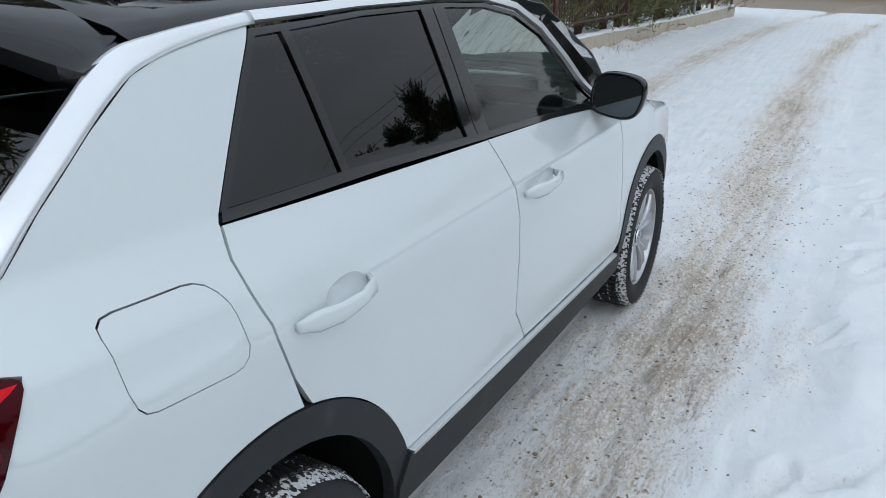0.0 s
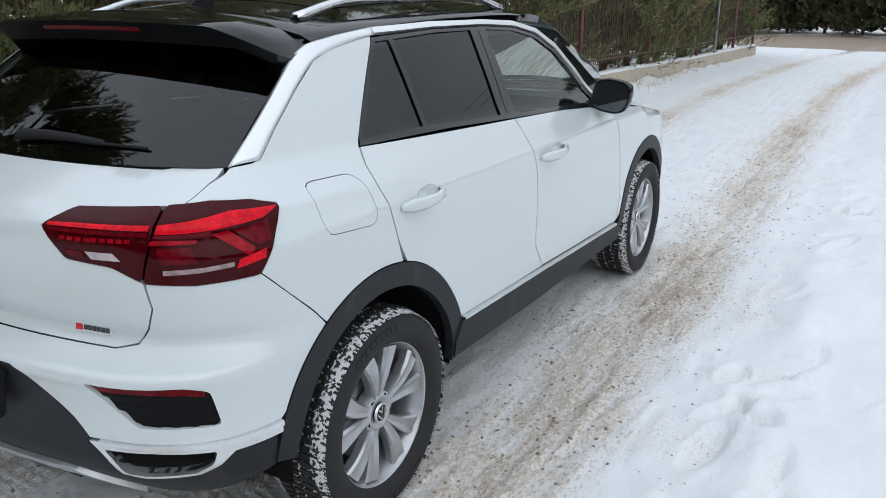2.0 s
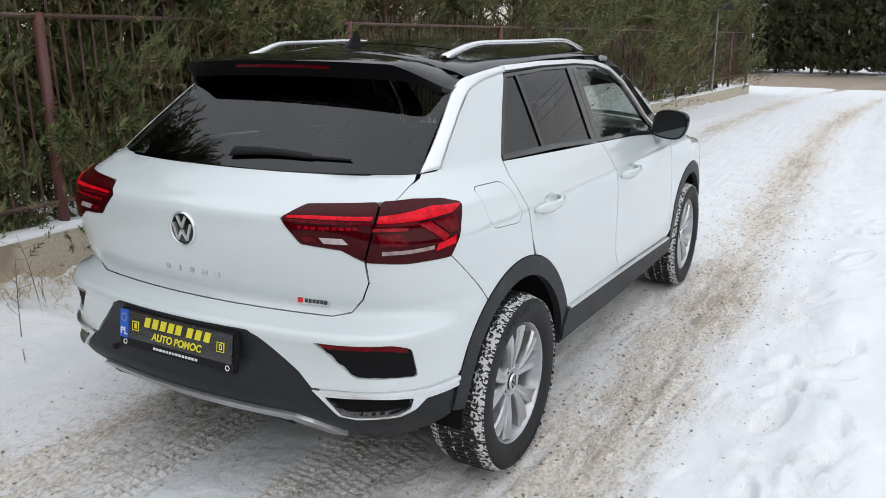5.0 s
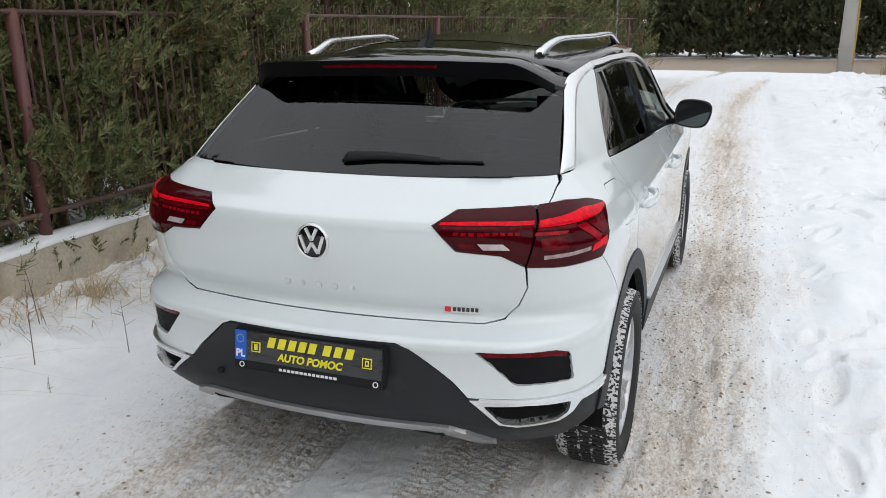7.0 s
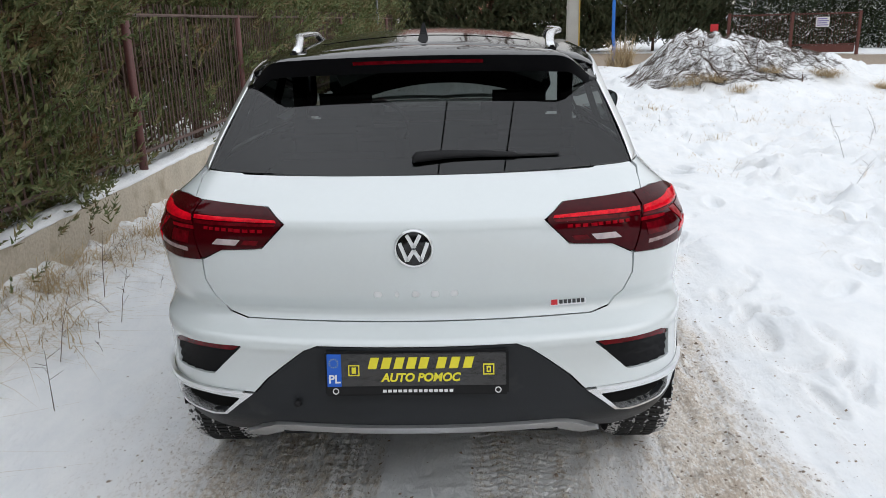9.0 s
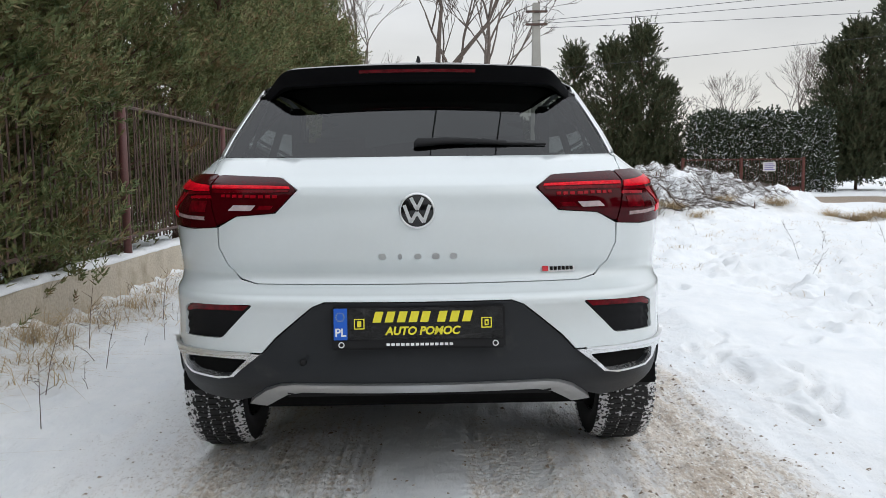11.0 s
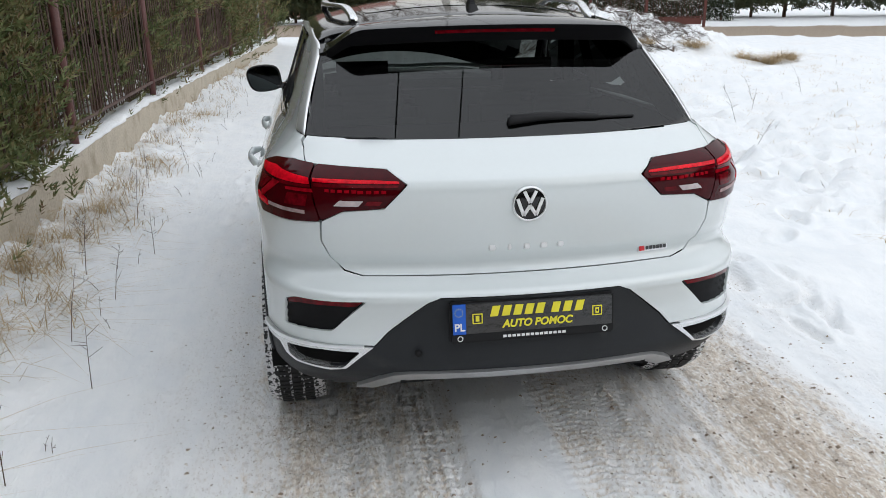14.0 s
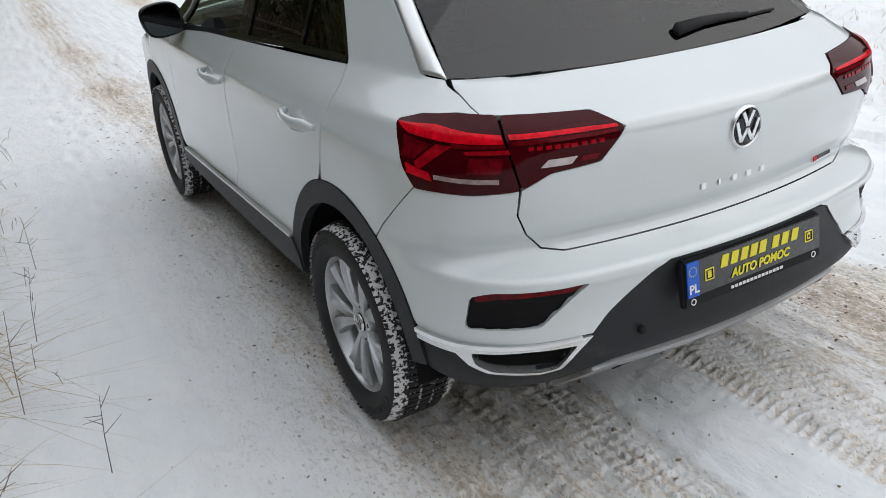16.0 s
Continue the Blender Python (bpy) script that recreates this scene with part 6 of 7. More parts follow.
JUNIPERS = [conifer_meshes(11 + k, h, w, c, 0.21, 1.0, bare=b, hollow=0.3, leaves=12, thin=0.048, limbs=80, loose=0.060, short=0.78) for k, (h, w, c, b) in enumerate(((4.6, 1.05, 6400, 0.0), (5.2, 0.95, 6400, 0.05), (4.2, 1.1, 6200, 0.0), (5.0, 0.9, 5200, 0.4)))] + [conifer_meshes(17 + k, h, 1.0, 3400, 0.30, 1.0, hollow=0.3, leaves=10, thin=0.038, limbs=70, loose=0.07, short=0.7) for k, h in enumerate((4.8, 5.2))]
rng = random.Random(5)
ROW = [-8.2, -6.9, -5.6, -4.3, -3.0, -1.9, -0.8, 0.2, 1.1, 2.0, 2.9, 4.3, 5.6, 7.4, 8.5, 9.6, 10.7, 11.8, 12.9, 14.0, 15.1, 16.2, 17.3, 18.4, 19.5, 20.6, 21.3]
for y in ROW:
    kind = 3 if 3.5 < y < 7 else rng.randrange(3) if -2.2 < y < 8 else 4 + rng.randrange(2)
    x = wall_x(y) - (0.70 if y < 0.4 else 0.62 if y < 3 else 1.0 if y < 7 else 0.85) + rng.uniform(-0.12, 0.12)
    size = rng.uniform(0.9, 1.12) * (0.72 if y < -2.5 else 0.80 if y < 3 else 0.9 if y < 6 else 1.0 if y < 12 else 1.08)
    conifer("hedge_conifer", JUNIPERS[kind], JUNIPER, pose(x, y, 0.0, rng.uniform(-3, 3), rng.uniform(-3, 3), rng.uniform(0, 360)) @ Matrix.Scale(size, 4), "green juniper with brown inner twigs behind the fence", "conifers behind the fence")

for y in (-2.0, -0.4, 1.2, 2.8, 4.4, 6.0, 7.6):
    conifer("hedge_conifer", JUNIPERS[4 + int(y * 10) % 4 // 2], JUNIPER, pose(wall_x(y) - 1.9, y, 0.0, 0, 0, 61 * y) @ Matrix.Scale(0.9, 4), "green juniper in a second row behind the fence", "conifers behind the fence")
for y, back, s in ((-1.6, 0.48, 0.58), (-0.85, 0.44, 0.55), (-0.15, 0.44, 0.53), (0.30, 0.50, 0.46)):
    conifer("low_juniper", JUNIPERS[4 + int(y * 10) % 2], JUNIPER, pose(wall_x(y) - back, y, 0.0, 2, -6, 130 * y) @ Matrix.Scale(s, 4), "low spreading juniper leaning through the fence bars", "conifers behind the fence")

THUJAS = [conifer_meshes(31 + k, h, w, c, 0.36, 1.25, hollow=0.25, limbs=170, leaves=8, thin=0.085, low=0.28, loose=0.08) for k, (h, w, c) in enumerate(((8.4, 1.7, 4600), (7.8, 1.9, 4600)))]
for k, (x, y, s) in enumerate(((7.1, 34.6, 0.86), (8.8, 34.0, 0.93), (10.2, 34.2, 0.96), (11.4, 34.4, 0.70), (19.4, 34.0, 0.85), (20.3, 33.6, 1.02), (22.3, 34.0, 1.18), (24.6, 33.6, 1.15), (27.2, 33.0, 1.05), (30, 31.5, 1.1), (32, 26, 1.0), (33, 20, 1.1))):
    conifer("thuja", THUJAS[k % 2], THUJA, pose(x, y, 0, 0, 0, 77 * k) @ Matrix.Scale(s, 4), "tall dark green thuja beyond the crossing road", "tall thujas")
# lower clipped row across the road; unseen trees added behind the viewer darken mirror reflections
HEDGE = conifer_meshes(41, 4.6, 1.3, 2200, 0.40, 1.2, hollow=0.2, limbs=90, leaves=7, thin=0.12, low=0.30, skirt=0.02)
for k in range(16):
    x = -16.5 + 1.5 * k
    conifer("hedge_thuja", HEDGE, THUJA, pose(x, 36.3 - 0.25 * x + 0.3 * math.sin(k * 2.1), 0, 0, 0, 53 * k) @ Matrix.Diagonal((1, 1, (0.95 if x < -4.5 else 0.80) + 0.10 * math.sin(k * 1.3), 1)), "dark clipped conifer in a row beyond the road", "conifers beyond the road")
FAR_HEDGE = conifer_meshes(43, 4.6, 1.4, 700, 0.75, 1.2, hollow=0.2, limbs=40, leaves=6, thin=0.16, low=0.3)
for k in range(15):
    conifer("hedge_thuja", FAR_HEDGE, THUJA, pose(-16 + 3.2 * k, -24 - 1.5 * math.sin(k), 0, 0, 0, 91 * k) @ Matrix.Scale(1.25, 4), "dark conifer added unseen behind the viewer for reflections", "conifers at the lane's end")
for k in range(15):
    conifer("hedge_thuja", FAR_HEDGE, THUJA, pose(33 + math.sin(k), -20 + 2.8 * k, 0, 0, 0, 67 * k) @ Matrix.Scale(1.55 + 0.35 * math.sin(k * 2.3), 4), "dark conifer along the field's far side", "conifers along the field")

# snowy hedge behind the gate
rng_ = np.random.RandomState(71)
count = 9000
p = np.stack([rng_.uniform(12.0, 18.0, count), rng_.normal(0, 0.33, count), rng_.uniform(0.0, 3.62, count)], 1)
p[:, 1] += 32.6 - 0.3 * (p[:, 0] - 12.8) * 0.6
p[:, 2] += 0.12 * np.sin(p[:, 0] * 3)
v, q = scatter(frond(7, 0.30, 0.038, 0.9, rng_), p, rng_.normal(size=(count, 3)) * 0.6 + (0, -0.7, 0.6), rng_.uniform(0.7, 1.3, count), rng_)
hedge = empty("hedge", "dense dark hedge dusted with snow behind the gate", "hedge")
part("foliage", quad_mesh("hedge", v, q), SNOWY, hedge)
for k in range(12):
    part("stem", joined([tube([(12.2 + 0.5 * k, 32.6 - 0.09 * k, 0), (12.25 + 0.5 * k, 32.6 - 0.09 * k, 3.2)], [0.05, 0.015], 6)]), BARK, hedge)


def bare_tree_mesh(seed, high, forks=5, spread_=0.5):
    """Trunk and limbs that fork again and again."""
    rng = random.Random(seed)
    pieces = []

    def grow(p, d, length, r, level):
        q, pts, rad = Vector(p), [tuple(p)], [r]
        for k in range(3):
            d = (d + Vector((rng.gauss(0, 0.10), rng.gauss(0, 0.10), rng.gauss(0.04, 0.06)))).normalized()
            q = q + d * length / 3
            pts.append(tuple(q))
            rad.append(r * (1 - 0.16 * (k + 1)))
        pieces.append(tube(pts, rad, 6 if level < 2 else 3, False))
        if level < forks:
            for _ in range(rng.choice((2, 3, 3)) if level else 4):
                side = Vector((rng.gauss(0, 1), rng.gauss(0, 1), rng.gauss(0, 0.5)))
                start = Vector(pts[rng.choice((2, 3, 3))])
                grow(start, (d + side.normalized() * spread_ * rng.uniform(0.7, 1.3)).normalized(), length * rng.uniform(0.60, 0.82), max(r * 0.5, 0.012), level + 1)

    grow(Vector((0, 0, 0)), Vector((0, 0, 1)), high * 0.30, high * 0.018, 0)
    return joined(pieces)


BARE = [bare_tree_mesh(3, 12), bare_tree_mesh(8, 12, 5, 0.42), bare_tree_mesh(15, 12, 4, 0.6), bare_tree_mesh(23, 12, 6, 0.50), bare_tree_mesh(29, 12, 6, 0.44)]
for me_ in BARE:
    me_.materials.append(TWIG)
for k, (x, y, s) in enumerate(((29.0, 60, 1.05), (25.5, 63, 0.85), (33.5, 61, 0.95), (-0.5, 58, 2.2), (-4.5, 60, 2.0), (4.0, 62, 2.25), (-8, 64, 1.1), (22.5, 70, 0.8), (27, 75, 0.9), (37, 66, 1.0), (12, 72, 0.8), (17, 74, 0.85), (40, 40, 0.9), (44, 10, 1.0), (45, 24, 0.9))):
    tree_ = empty("bare_tree", "leafless broad tree against the grey sky", "tree", at=pose(x, y, 0, 0, 0, 47 * k) @ Matrix.Scale(s, 4), group="bare trees")
    part("trunk", BARE[3 + k % 2 if k < 6 else k % 3], None, tree_)


# ---- grass, stems and crumbs ----
def blades(spots, rng, count, length, lean, width=0.004):
    verts, faces = [], []
    for x, y in spots:
        z = ground_z(x, y)
        for _ in range(rng.randint(count // 2, count)):
            a, l = rng.uniform(0, 2 * math.pi), length * rng.uniform(0.5, 1.2)
            bx, by = x + rng.gauss(0, 0.075), y + rng.gauss(0, 0.075)
            dx, dy, ln = math.cos(a), math.sin(a), lean * rng.uniform(0.3, 1.5)
            n = len(verts)
            for f in (0.0, 0.4, 0.75, 1.0):
                w = width * (1.05 - f)
                cx, cy = bx + dx * l * ln * f * f, by + dy * l * ln * f * f
                cz = z - 0.01 + l * (f - 0.55 * min(ln, 1.4) * f * f)
                verts += [(cx - dy * w, cy + dx * w, cz), (cx + dy * w, cy - dx * w, cz)]
            for k in range(3):
                faces.append((n + 2 * k, n + 2 * k + 1, n + 2 * k + 3, n + 2 * k + 2))
    return raw(verts, faces)


rng = random.Random(12)
spots = [(rng.uniform(-2.48, -2.05), rng.uniform(-3.5, 8.0)) for k in range(120)] + [(rng.uniform(-2.5, -1.9), rng.uniform(8, 22)) for k in range(160)]
tagged(part("bank_grass", blades(spots, rng, 14, 0.21, 1.7, 0.0022), DRY), "sparse dry grass poking through the snow bank", "grass", kind="stuff")
spots = [(2.5 + 9 * rng.random() ** 0.8, rng.uniform(0.5, 13)) for k in range(760)]
tagged(part("field_grass", blades(spots, rng, 9, 0.12, 1.7, 0.0022), DRY), "thin dry grass standing in the snowfield", "grass", kind="stuff")
for k, (x, y, n, l) in enumerate(((-2.2, 0.55, 200, 0.30), (-2.3, 1.3, 220, 0.30), (-2.3, 2.1, 200, 0.28), (-2.25, 2.8, 180, 0.26), (-2.2, -0.7, 160, 0.28), (-2.1, 4.4, 140, 0.24), (-2.2, 6.2, 140, 0.22), (-2.1, 7.6, 120, 0.22), (-2.15, 0.9, 90, 0.24), (-2.28, 1.7, 90, 0.26), (-2.05, 2.45, 80, 0.22), (-2.2, 3.3, 80, 0.24), (-2.3, 0.1, 80, 0.25), (-2.25, 5.2, 60, 0.2), (3.3, 10.2, 70, 0.2), (5.05, 22.3, 140, 0.85), (5.4, 22.5, 120, 0.8), (4.8, 22.6, 90, 0.7), (3.4, 7.4, 50, 0.16), (4.3, 8.6, 50, 0.16))):
    tuft = blades([(x + rng.gauss(0, 0.07), y + rng.gauss(0, 0.10)) for _ in range(4)], rng, n // (4 if x < 0 else 3), l * (1.5 if l > 0.6 else 1.0), 2.3 if x < 0 else 0.75 if l > 0.6 else 1.0, 0.0095 if l > 0.6 else 0.0026)
    tagged(part("grass_tuft", tuft, DRY), "bent tuft of pale dry grass in the snow", "grass", group="dry grass tufts")


def stem(x, y, h, rng, twigs, tilt=0.22):
    z = ground_z(x, y)
    lean = (rng.gauss(0, tilt), rng.gauss(0, tilt))
    top = (x + lean[0] * h, y + lean[1] * h, z + h)
    pieces = [tube([(x, y, z - 0.02), (x + lean[0] * h * 0.4, y + lean[1] * h * 0.4, z + h * 0.5), top], [0.0014 + 0.0026 * h, 0.0011 + 0.0014 * h, 0.0008], 4, False)]
    for _ in range(twigs):
        f = rng.uniform(0.25, 0.95)
        s = Vector((x + lean[0] * h * f, y + lean[1] * h * f, z + h * f))
        d = Vector((rng.gauss(0, 1), rng.gauss(0, 1), rng.uniform(0.2, 1.1))).normalized() * h * rng.uniform(0.10, 0.28)
        pieces.append(tube([tuple(s), tuple(s + d)], [0.0014, 0.0008], 3, False))
    return pieces


STEM = material("weed_stem", (0.085, 0.055, 0.04), 0.9, grain=0.3, scale=20)
for x, y, h, n in ((-1.98, -1.35, 0.36, 9), (-2.06, -1.05, 0.46, 8), (-2.12, -0.75, 0.40, 10), (-2.0, -0.45, 0.30, 8), (-2.15, -1.6, 0.42, 7), (-1.8, -1.15, 0.26, 7), (-2.18, 0.1, 0.44, 9), (-1.86, 0.62, 0.34, 9), (-1.78, 1.15, 0.30, 7), (-2.0, 1.45, 0.42, 10), (-1.72, 1.95, 0.26, 6), (-1.95, 2.6, 0.36, 8), (-1.65, 0.15, 0.30, 5), (-1.9, -0.2, 0.42, 8), (-1.75, -0.55, 0.34, 6), (-2.1, 3.8, 0.3, 8), (-1.9, 4.6, 0.28, 7), (3.62, 4.15, 0.42, 12), (4.25, 5.6, 0.45, 10), (4.9, 6.4, 0.3, 8), (5.6, 7.6, 0.35, 9), (6.9, 8.4, 0.4, 10), (2.9, 8.2, 0.22, 6), (4.4, 9.4, 0.3, 8)):
    weed = empty("weed", "thin dry brown weed standing in snow", "weed", group="dry weeds")
    for k, piece in enumerate(stem(x, y, h, rng, n)):
        part("twig" if k else "stalk", joined([piece]), STEM, weed)
pieces = []
for k in range(200):
    x, y = (rng.uniform(-2.45, -1.65), rng.uniform(-2.5, 12)) if k < 150 else (rng.uniform(2.2, 11), rng.uniform(2.5, 14))
    pieces += stem(x, y, rng.uniform(0.04, 0.13), rng, 3, 0.5)
tagged(part("weed_litter", joined(pieces), STEM), "small dry stems scattered over the snow", "weed", kind="stuff")

# crumbs of frozen slush and earth along the ruts
CRUMB = material("earth_crumb", (0.26, 0.205, 0.155), 0.95, grain=0.4, scale=30, spots=((0.62, 0.58, 0.54), 0.50, 0.56))
crumbs = []
rr = np.random.RandomState(4)
cx = np.r_[rr.normal(1.05, 0.20, 6000), rr.normal(-0.7, 0.28, 2400), rr.uniform(-1.2, 1.7, 3600)]
cy = np.r_[rr.uniform(-2.5, 7, 6000), rr.uniform(-2.5, 9, 2400), rr.uniform(-2.5, 6, 3600)]
cz = ground_parts(cx, cy)[0]
for x, y, z in zip(cx, cy, cz):
    s = 0.0016 + 0.0085 * rr.rand() ** 5
    o = rr.normal(size=(5, 3)) * 0.25
    crumbs.append(([(x + s * (a + j), y + s * (b + k), z + s * (c + l) * 0.7) for (a, b, c), (j, k, l) in zip(((-1, -1, -0.3), (1, -0.8, -0.3), (0.9, 1, -0.3), (-1, 0.8, -0.3), (0, 0, 0.9)), o)], [(0, 1, 4), (1, 2, 4), (2, 3, 4), (3, 0, 4)]))
tagged(part("slush_crumbs", joined(crumbs), CRUMB), "crumbs of frozen slush and earth on the lane", "slush", kind="stuff")

# heap of cut branches under snow
def heap_z(x, y):
    """Rise of the heap over the field."""
    n = value_noise(x, y, 1.6, 51) * 0.5 + value_noise(x, y, 4.5, 52) * 0.45 + value_noise(x, y, 10.0, 53) * 0.4
    left = np.where(x < 5.0, 1.15, 1.7)
    rise = 0.86 * np.exp(-(((x - 5.0) / left) ** 2) - ((y - 14.2) / 1.25) ** 2)
    rise = rise + 0.40 * np.exp(-(((x - 7.4) / 1.9) ** 2) - ((y - 14.0) / 1.1) ** 2)
    return rise * (1 + 0.30 * n) + 0.16 * n * np.minimum(1, rise * 4) - 0.04 * np.exp(-rise * 12)


hx, hy = np.arange(2.8, 11.0, 0.055), np.arange(11.6, 17.0, 0.055)
HX, HY = np.meshgrid(hx, hy)
HZ = np.array([[ground_z(a, b) for a in hx] for b in hy]) + heap_z(HX, HY)
ix = np.arange(HX.size).reshape(HX.shape)
heap = empty("brush_heap", "heap of cut grey branches half covered in snow", "brush heap")
part("snow_cover", smooth(quad_mesh("snow_cover", np.stack([HX, HY, HZ], -1).reshape(-1, 3), np.stack([ix[:-1, :-1], ix[:-1, 1:], ix[1:, 1:], ix[1:, :-1]], -1).reshape(-1, 4))), SNOW, heap)


def branches(seed, count, lengths, widths, lift, tangle):
    rng = random.Random(seed)
    pieces = []
    while len(pieces) < count:
        x, y = rng.uniform(3.6, 8.6), rng.uniform(12.6, 14.6)
        rise = float(heap_z(np.array(x), np.array(y)))
        patch_ = float(value_noise(np.array(x), np.array(y), 1.1, 54)) + 0.35 * float(value_noise(np.array(x), np.array(y), 3.5, 55))
        if rise < 0.16 or patch_ < -0.10 + 0.16 * max(0.0, x - 5.8) or (rise > 0.9 and rng.random() < 0.7):
            continue
        w = rng.gauss(0.1, tangle)
        l = rng.uniform(*lengths)
        pts = []
        for f in (-1, -0.3, 0.35, 1):
            px, py = x + math.cos(w) * l * f, y + math.sin(w) * l * f + 0.04 * l * rng.gauss(0, 1)
            pts.append((px, py, ground_z(px, py) + float(heap_z(np.array(px), np.array(py))) + rng.uniform(-0.022, lift)))
        r = rng.uniform(*widths)
        pieces.append(tube(pts, [r, r * 0.9, r * 0.7, r * 0.4], 3 if r < 0.008 else 6, False))
    return pieces


tangle_ = part("branch_tangle", joined(branches(21, 3800, (0.08, 0.26), (0.0020, 0.0042), 0.030, 0.6)), TWIG, heap)
tangle_["kind"] = "stuff"
for piece in branches(22, 36, (0.12, 0.3), (0.008, 0.016), 0.02, 0.9):
    part("branch", smooth(joined([piece])), BARK, heap)
for k, (x, y, n, l) in enumerate(((4.5, 12.75, 150, 0.24), (5.0, 12.7, 170, 0.26), (5.4, 12.35, 90, 0.2), (6.1, 13.0, 120, 0.2), (7.3, 13.0, 220, 0.26), (8.3, 12.6, 200, 0.3), (8.8, 12.5, 220, 0.34), (9.3, 12.6, 180, 0.3))):
    z0 = float(heap_z(np.array(x), np.array(y)))
    tuft = blades([(x + rng.gauss(0, 0.11), y + rng.gauss(0, 0.08)) for _ in range(5)], rng, n // 2, l * 1.25, 1.7, 0.004)
    tagged(part("grass_tuft", tuft, DRY, at=Matrix.Translation((0, 0, max(0.0, z0)))), "drooping brown grass clump at the foot of the heap", "grass", group="dry grass tufts")

# ---- poles, signs and the gate by the crossing road ----
pole = empty("power_pole", "tall grey concrete power pole with crossarms", "pole", at=pose(4.05, 26.0, 0))
bm = bmesh.new()
rings = [[bm.verts.new((sx * w, sy * w * 0.75, z)) for sx, sy in ((-1, -1), (1, -1), (1, 1), (-1, 1))] for z, w in ((-0.3, 0.23), (7.25, 0.13))]
for i in range(4):
    bm.faces.new((rings[0][i], rings[0][(i + 1) % 4], rings[1][(i + 1) % 4], rings[1][i]))
bm.faces.new(rings[1])
bmesh.ops.bevel(bm, geom=[e for e in bm.edges], offset=0.03, segments=2, affect="EDGES")
part("shaft", bm, POLE_CONCRETE, pole)
part("marker_strip", boxed((0.19, -0.16, 0.2), (0.235, -0.10, 2.6), 0.01), material("yellow_cover", (0.42, 0.28, 0.05), 0.6), pole)
for z in (6.42, 6.88):
    part("crossarm", boxed((-0.40, -0.16, z), (0.40, -0.10, z + 0.08), 0.01), BAR_PAINT, pole)
    for k in (-0.36, 0.36):
        part("insulator", smooth(raw(*[[(x + k, y - 0.02, w + z + 0.09) for x, y, w in lathe([(0.0, 0.12), (0.03, 0.11), (0.045, 0.05), (0.02, 0.0)], 10, "z")[0]], lathe([(0.0, 0.12), (0.03, 0.11), (0.045, 0.05), (0.02, 0.0)], 10, "z")[1]])), POLE_CONCRETE, pole)
WIRE = material("cable", (0.05, 0.05, 0.055), 0.6)
copy_thing(pole, pose(-3.4, -28, 0))
copy_thing(pole, pose(46, 12, 2.0))


def cable(a, b, sag, r=0.011):
    a, b = Vector(a), Vector(b)
    pts = []
    for k in range(25):
        f = k / 24
        q = a.lerp(b, f)
        pts.append((q.x, q.y, q.z - sag * 4 * f * (1 - f)))
    tagged(part("cable", joined([tube(pts, r, 5)]), WIRE), "thin black overhead cable between poles", "cable", group="overhead cables")


for k, z in ((-0.36, 6.95), (0.36, 6.95)):
    cable((4.05 + k, 25.88, z), (-3.4 + k, -28, z), 0.7, 0.009)
for k, z, far, sag in ((-0.36, 6.56, 9.3, 0.5), (0.36, 6.50, 8.4, 0.5), (0.36, 6.34, 6.97, 0.5), (0.0, 4.8, 8.1, 0.4)):
    cable((4.05 + k, 25.88, z), (46 + k, 12, far), sag, 0.009)

# signpost by the wall
post = empty("signpost", "grey steel signpost beside the concrete wall", "signpost", at=pose(-2.0, 17.7, 0))
part("pole", joined([tube([(0, 0, -0.1), (0, 0, 2.75)], 0.03, 12)]), STEEL, post)
part("sign_plate", boxed((-0.02, -0.035, 2.2), (0.34, -0.02, 2.7), 0.005), TRIM_GREY, post, "dark back of a road sign")
for z in (2.3, 2.6):
    part("clamp", boxed((-0.05, -0.05, z), (0.05, 0.035, z + 0.03), 0.004), STEEL, post)
plaque = empty("plaque", "small dark plaque fixed to the fence", "sign", at=pose(wall_x(21.5) - 0.02, 21.5, 1.62, 0, 0, 70))
part("plate", boxed((-0.15, -0.01, -0.09), (0.15, 0.01, 0.09), 0.004), TRIM_GREY, plaque)
for k in range(2):
    part("text_bar", boxed((-0.10, -0.014, -0.045 + 0.06 * k), (0.10, -0.0105, -0.015 + 0.06 * k)), WHITE_PRINT, plaque)

blue = empty("blue_pole", "slim blue-painted steel pole in the verge", "pole", at=pose(5.36, 25.0, 0))
part("tube", joined([tube([(0, 0, -0.1), (0.0, 0, 0.6), (-0.05, 0, 0.9), (-0.06, 0, 2.35)], 0.055, 12)]), BLUE_PAINT, blue)
part("tube_cap", smooth(raw(*[[(x - 0.06, y, z + 2.35) for x, y, z in lathe([(0.0, 0.06), (0.04, 0.05), (0.056, 0.0)], 12, "z")[0]], lathe([(0.0, 0.06), (0.04, 0.05), (0.056, 0.0)], 12, "z")[1]])), BLUE_PAINT, blue)
traffic = empty("traffic_mirror", "round convex traffic mirror on a steel pole", "mirror", at=pose(7.45, 33.6, 0))
part("pole", joined([tube([(0, 0, -0.1), (0, 0, 2.9)], 0.035, 10)]), STEEL, traffic)
tilt = pose(0, -0.06, 2.45, 80, 0, -25)
part("mirror_face", smooth(raw(*lathe([(0.0, 0.09), (0.15, 0.08), (0.30, 0.05), (0.42, 0.01)], 40, "z"))), MIRROR, traffic, at=tilt)
part("mirror_rim", smooth(raw(*lathe([(0.41, 0.02), (0.44, 0.03), (0.47, 0.01), (0.46, -0.03), (0.0, -0.05)], 40, "z"))), POLE_CONCRETE, traffic, at=tilt)

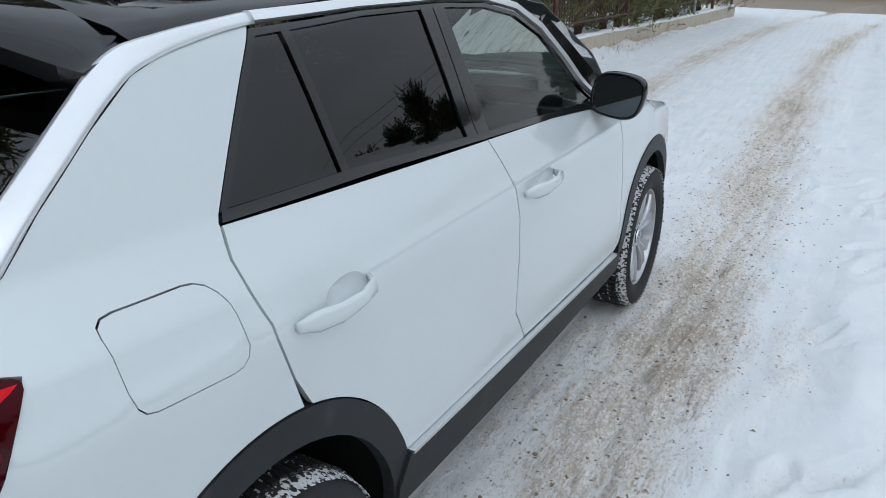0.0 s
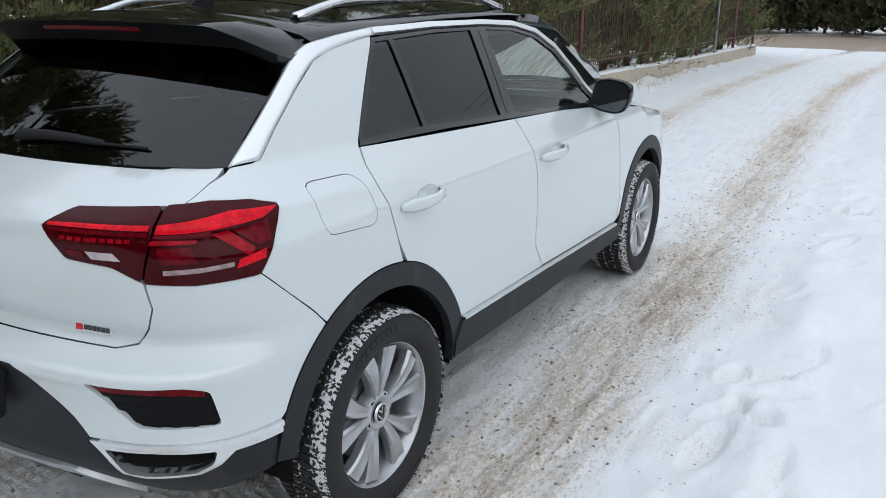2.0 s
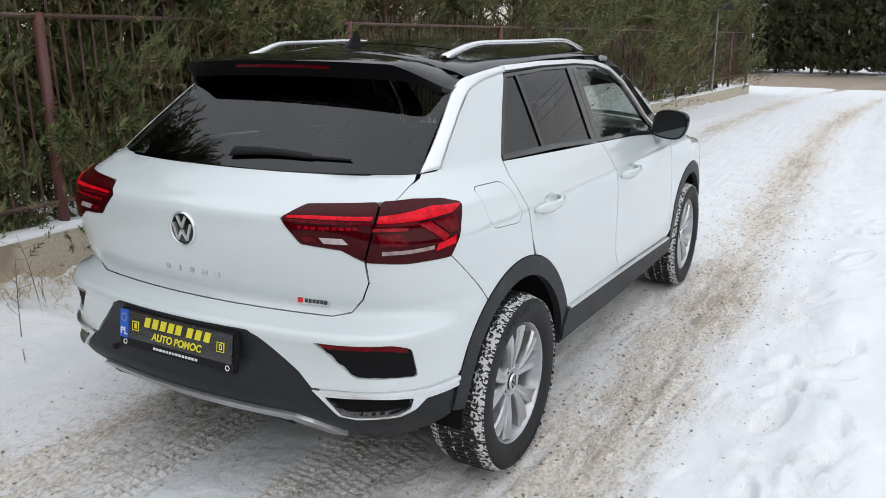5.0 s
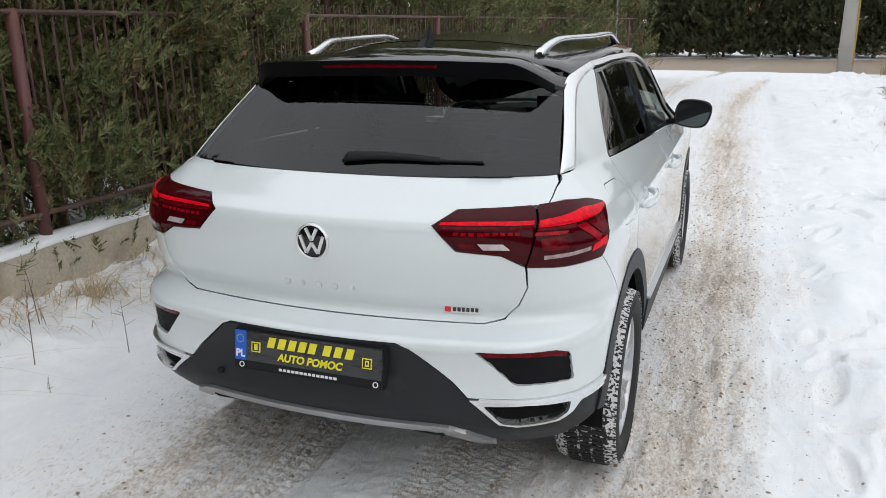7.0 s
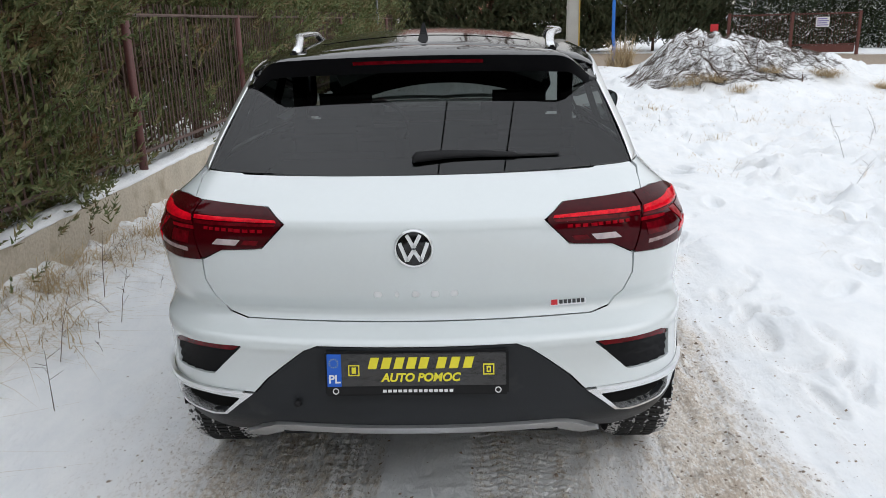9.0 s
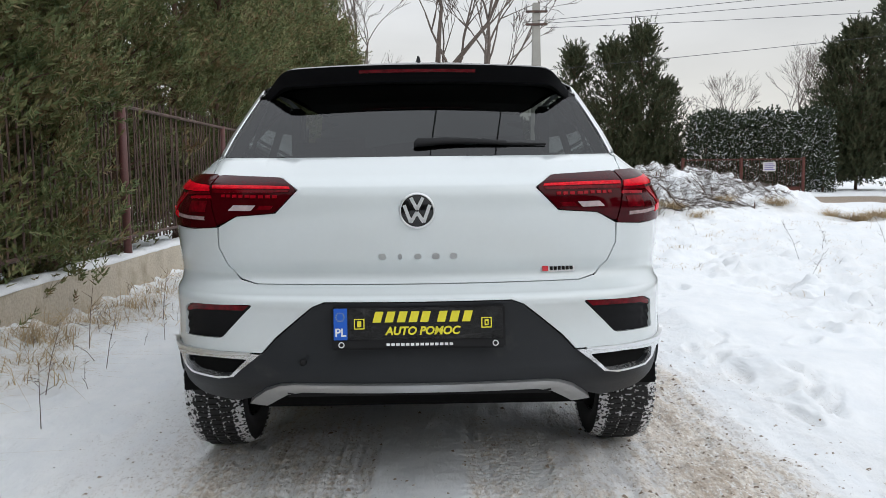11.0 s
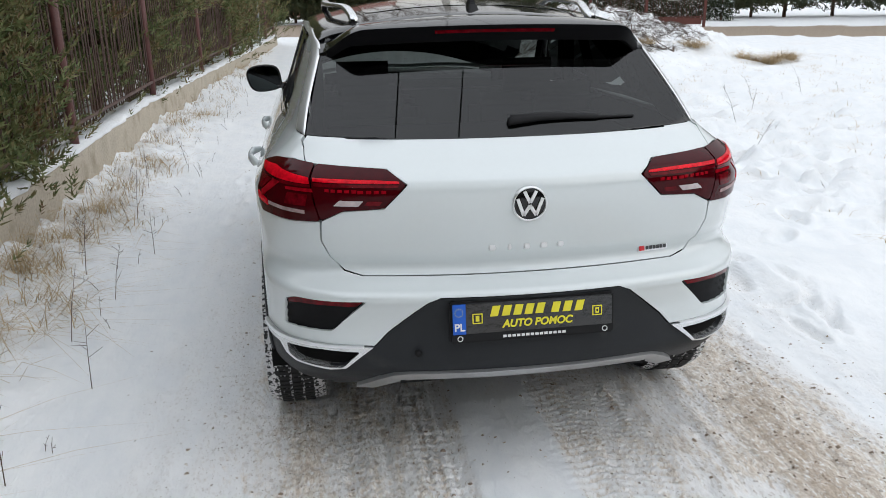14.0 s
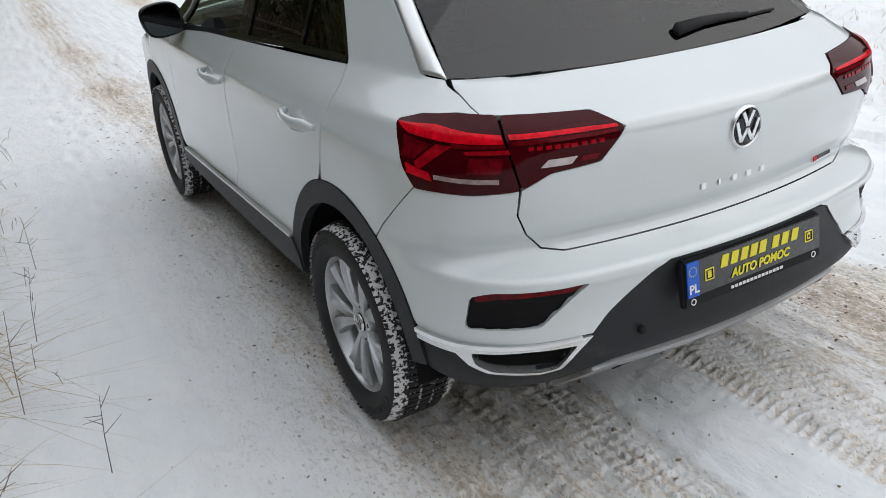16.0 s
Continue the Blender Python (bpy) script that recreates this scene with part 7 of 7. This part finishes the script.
gate = empty("gate", "red steel bar gate with a small notice", "gate", at=pose(0, 28.0, 0))
for x in (10.2, 12.55, 15.06):
    part("gate_post", boxed((x - 0.05, -0.05, -0.1), (x + 0.05, 0.05, 1.58), 0.008), GATE_PAINT, gate)
for x0, x1 in ((10.28, 12.47), (12.63, 14.98)):
    for z in (0.35, 1.48):
        part("gate_rail", boxed((x0, -0.02, z), (x1, 0.02, z + 0.045), 0.006), GATE_PAINT, gate)
    for x in np.arange(x0 + 0.1, x1, 0.11):
        part("gate_bar", boxed((x - 0.006, -0.006, 0.36), (x + 0.006, 0.006, 1.48)), GATE_PAINT, gate)
part("kick_panel", boxed((13.0, -0.015, 0.08), (14.95, 0.015, 0.34), 0.006), GATE_PAINT, gate)
notice = part("notice", boxed((13.42, -0.05, 1.02), (13.92, -0.025, 1.38), 0.004), WHITE_PRINT, gate, "white notice with violet print")
VIOLET = material("violet_print", (0.16, 0.13, 0.42), 0.6)
for k in range(4):
    part("text_bar", boxed((13.46, -0.053, 1.07 + 0.075 * k), (13.88 - 0.06 * (k % 2), -0.0505, 1.105 + 0.075 * k)), VIOLET, notice)
part("letter_box", boxed((9.5, -0.1, 0.95), (9.78, 0.0, 1.22), 0.01), RED_PRINT, gate)

# house beyond the trees
house = empty("house", "brick-coloured house behind the conifers", "house", at=pose(-1.5, 50, 0))
part("wall", boxed((-5, -4, -0.2), (5, 4, 5.2), 0.02), BRICK, house)
bm = bmesh.new()
vs = [bm.verts.new(c) for c in ((-5.5, -4.6, 5.1), (5.5, -4.6, 5.1), (5.5, 4.6, 5.1), (-5.5, 4.6, 5.1), (-5.5, 0, 8.2), (5.5, 0, 8.2))]
for f in ((0, 1, 5, 4), (2, 3, 4, 5), (0, 4, 3), (1, 2, 5), (0, 3, 2, 1)):
    bm.faces.new([vs[i] for i in f])
part("roof", bm, ROOF_TILE, house)
for k in range(4):
    for z in (0.9, 3.3):
        w = part("window", boxed((-4.2 + 2.5 * k, -4.06, z), (-3.1 + 2.5 * k, -3.95, z + 1.4), 0.01), WHITE_PRINT, house)
        part("pane", boxed((-4.1 + 2.5 * k, -4.075, z + 0.1), (-3.2 + 2.5 * k, -4.055, z + 1.3), 0.003), GLOSS_BLACK, w)
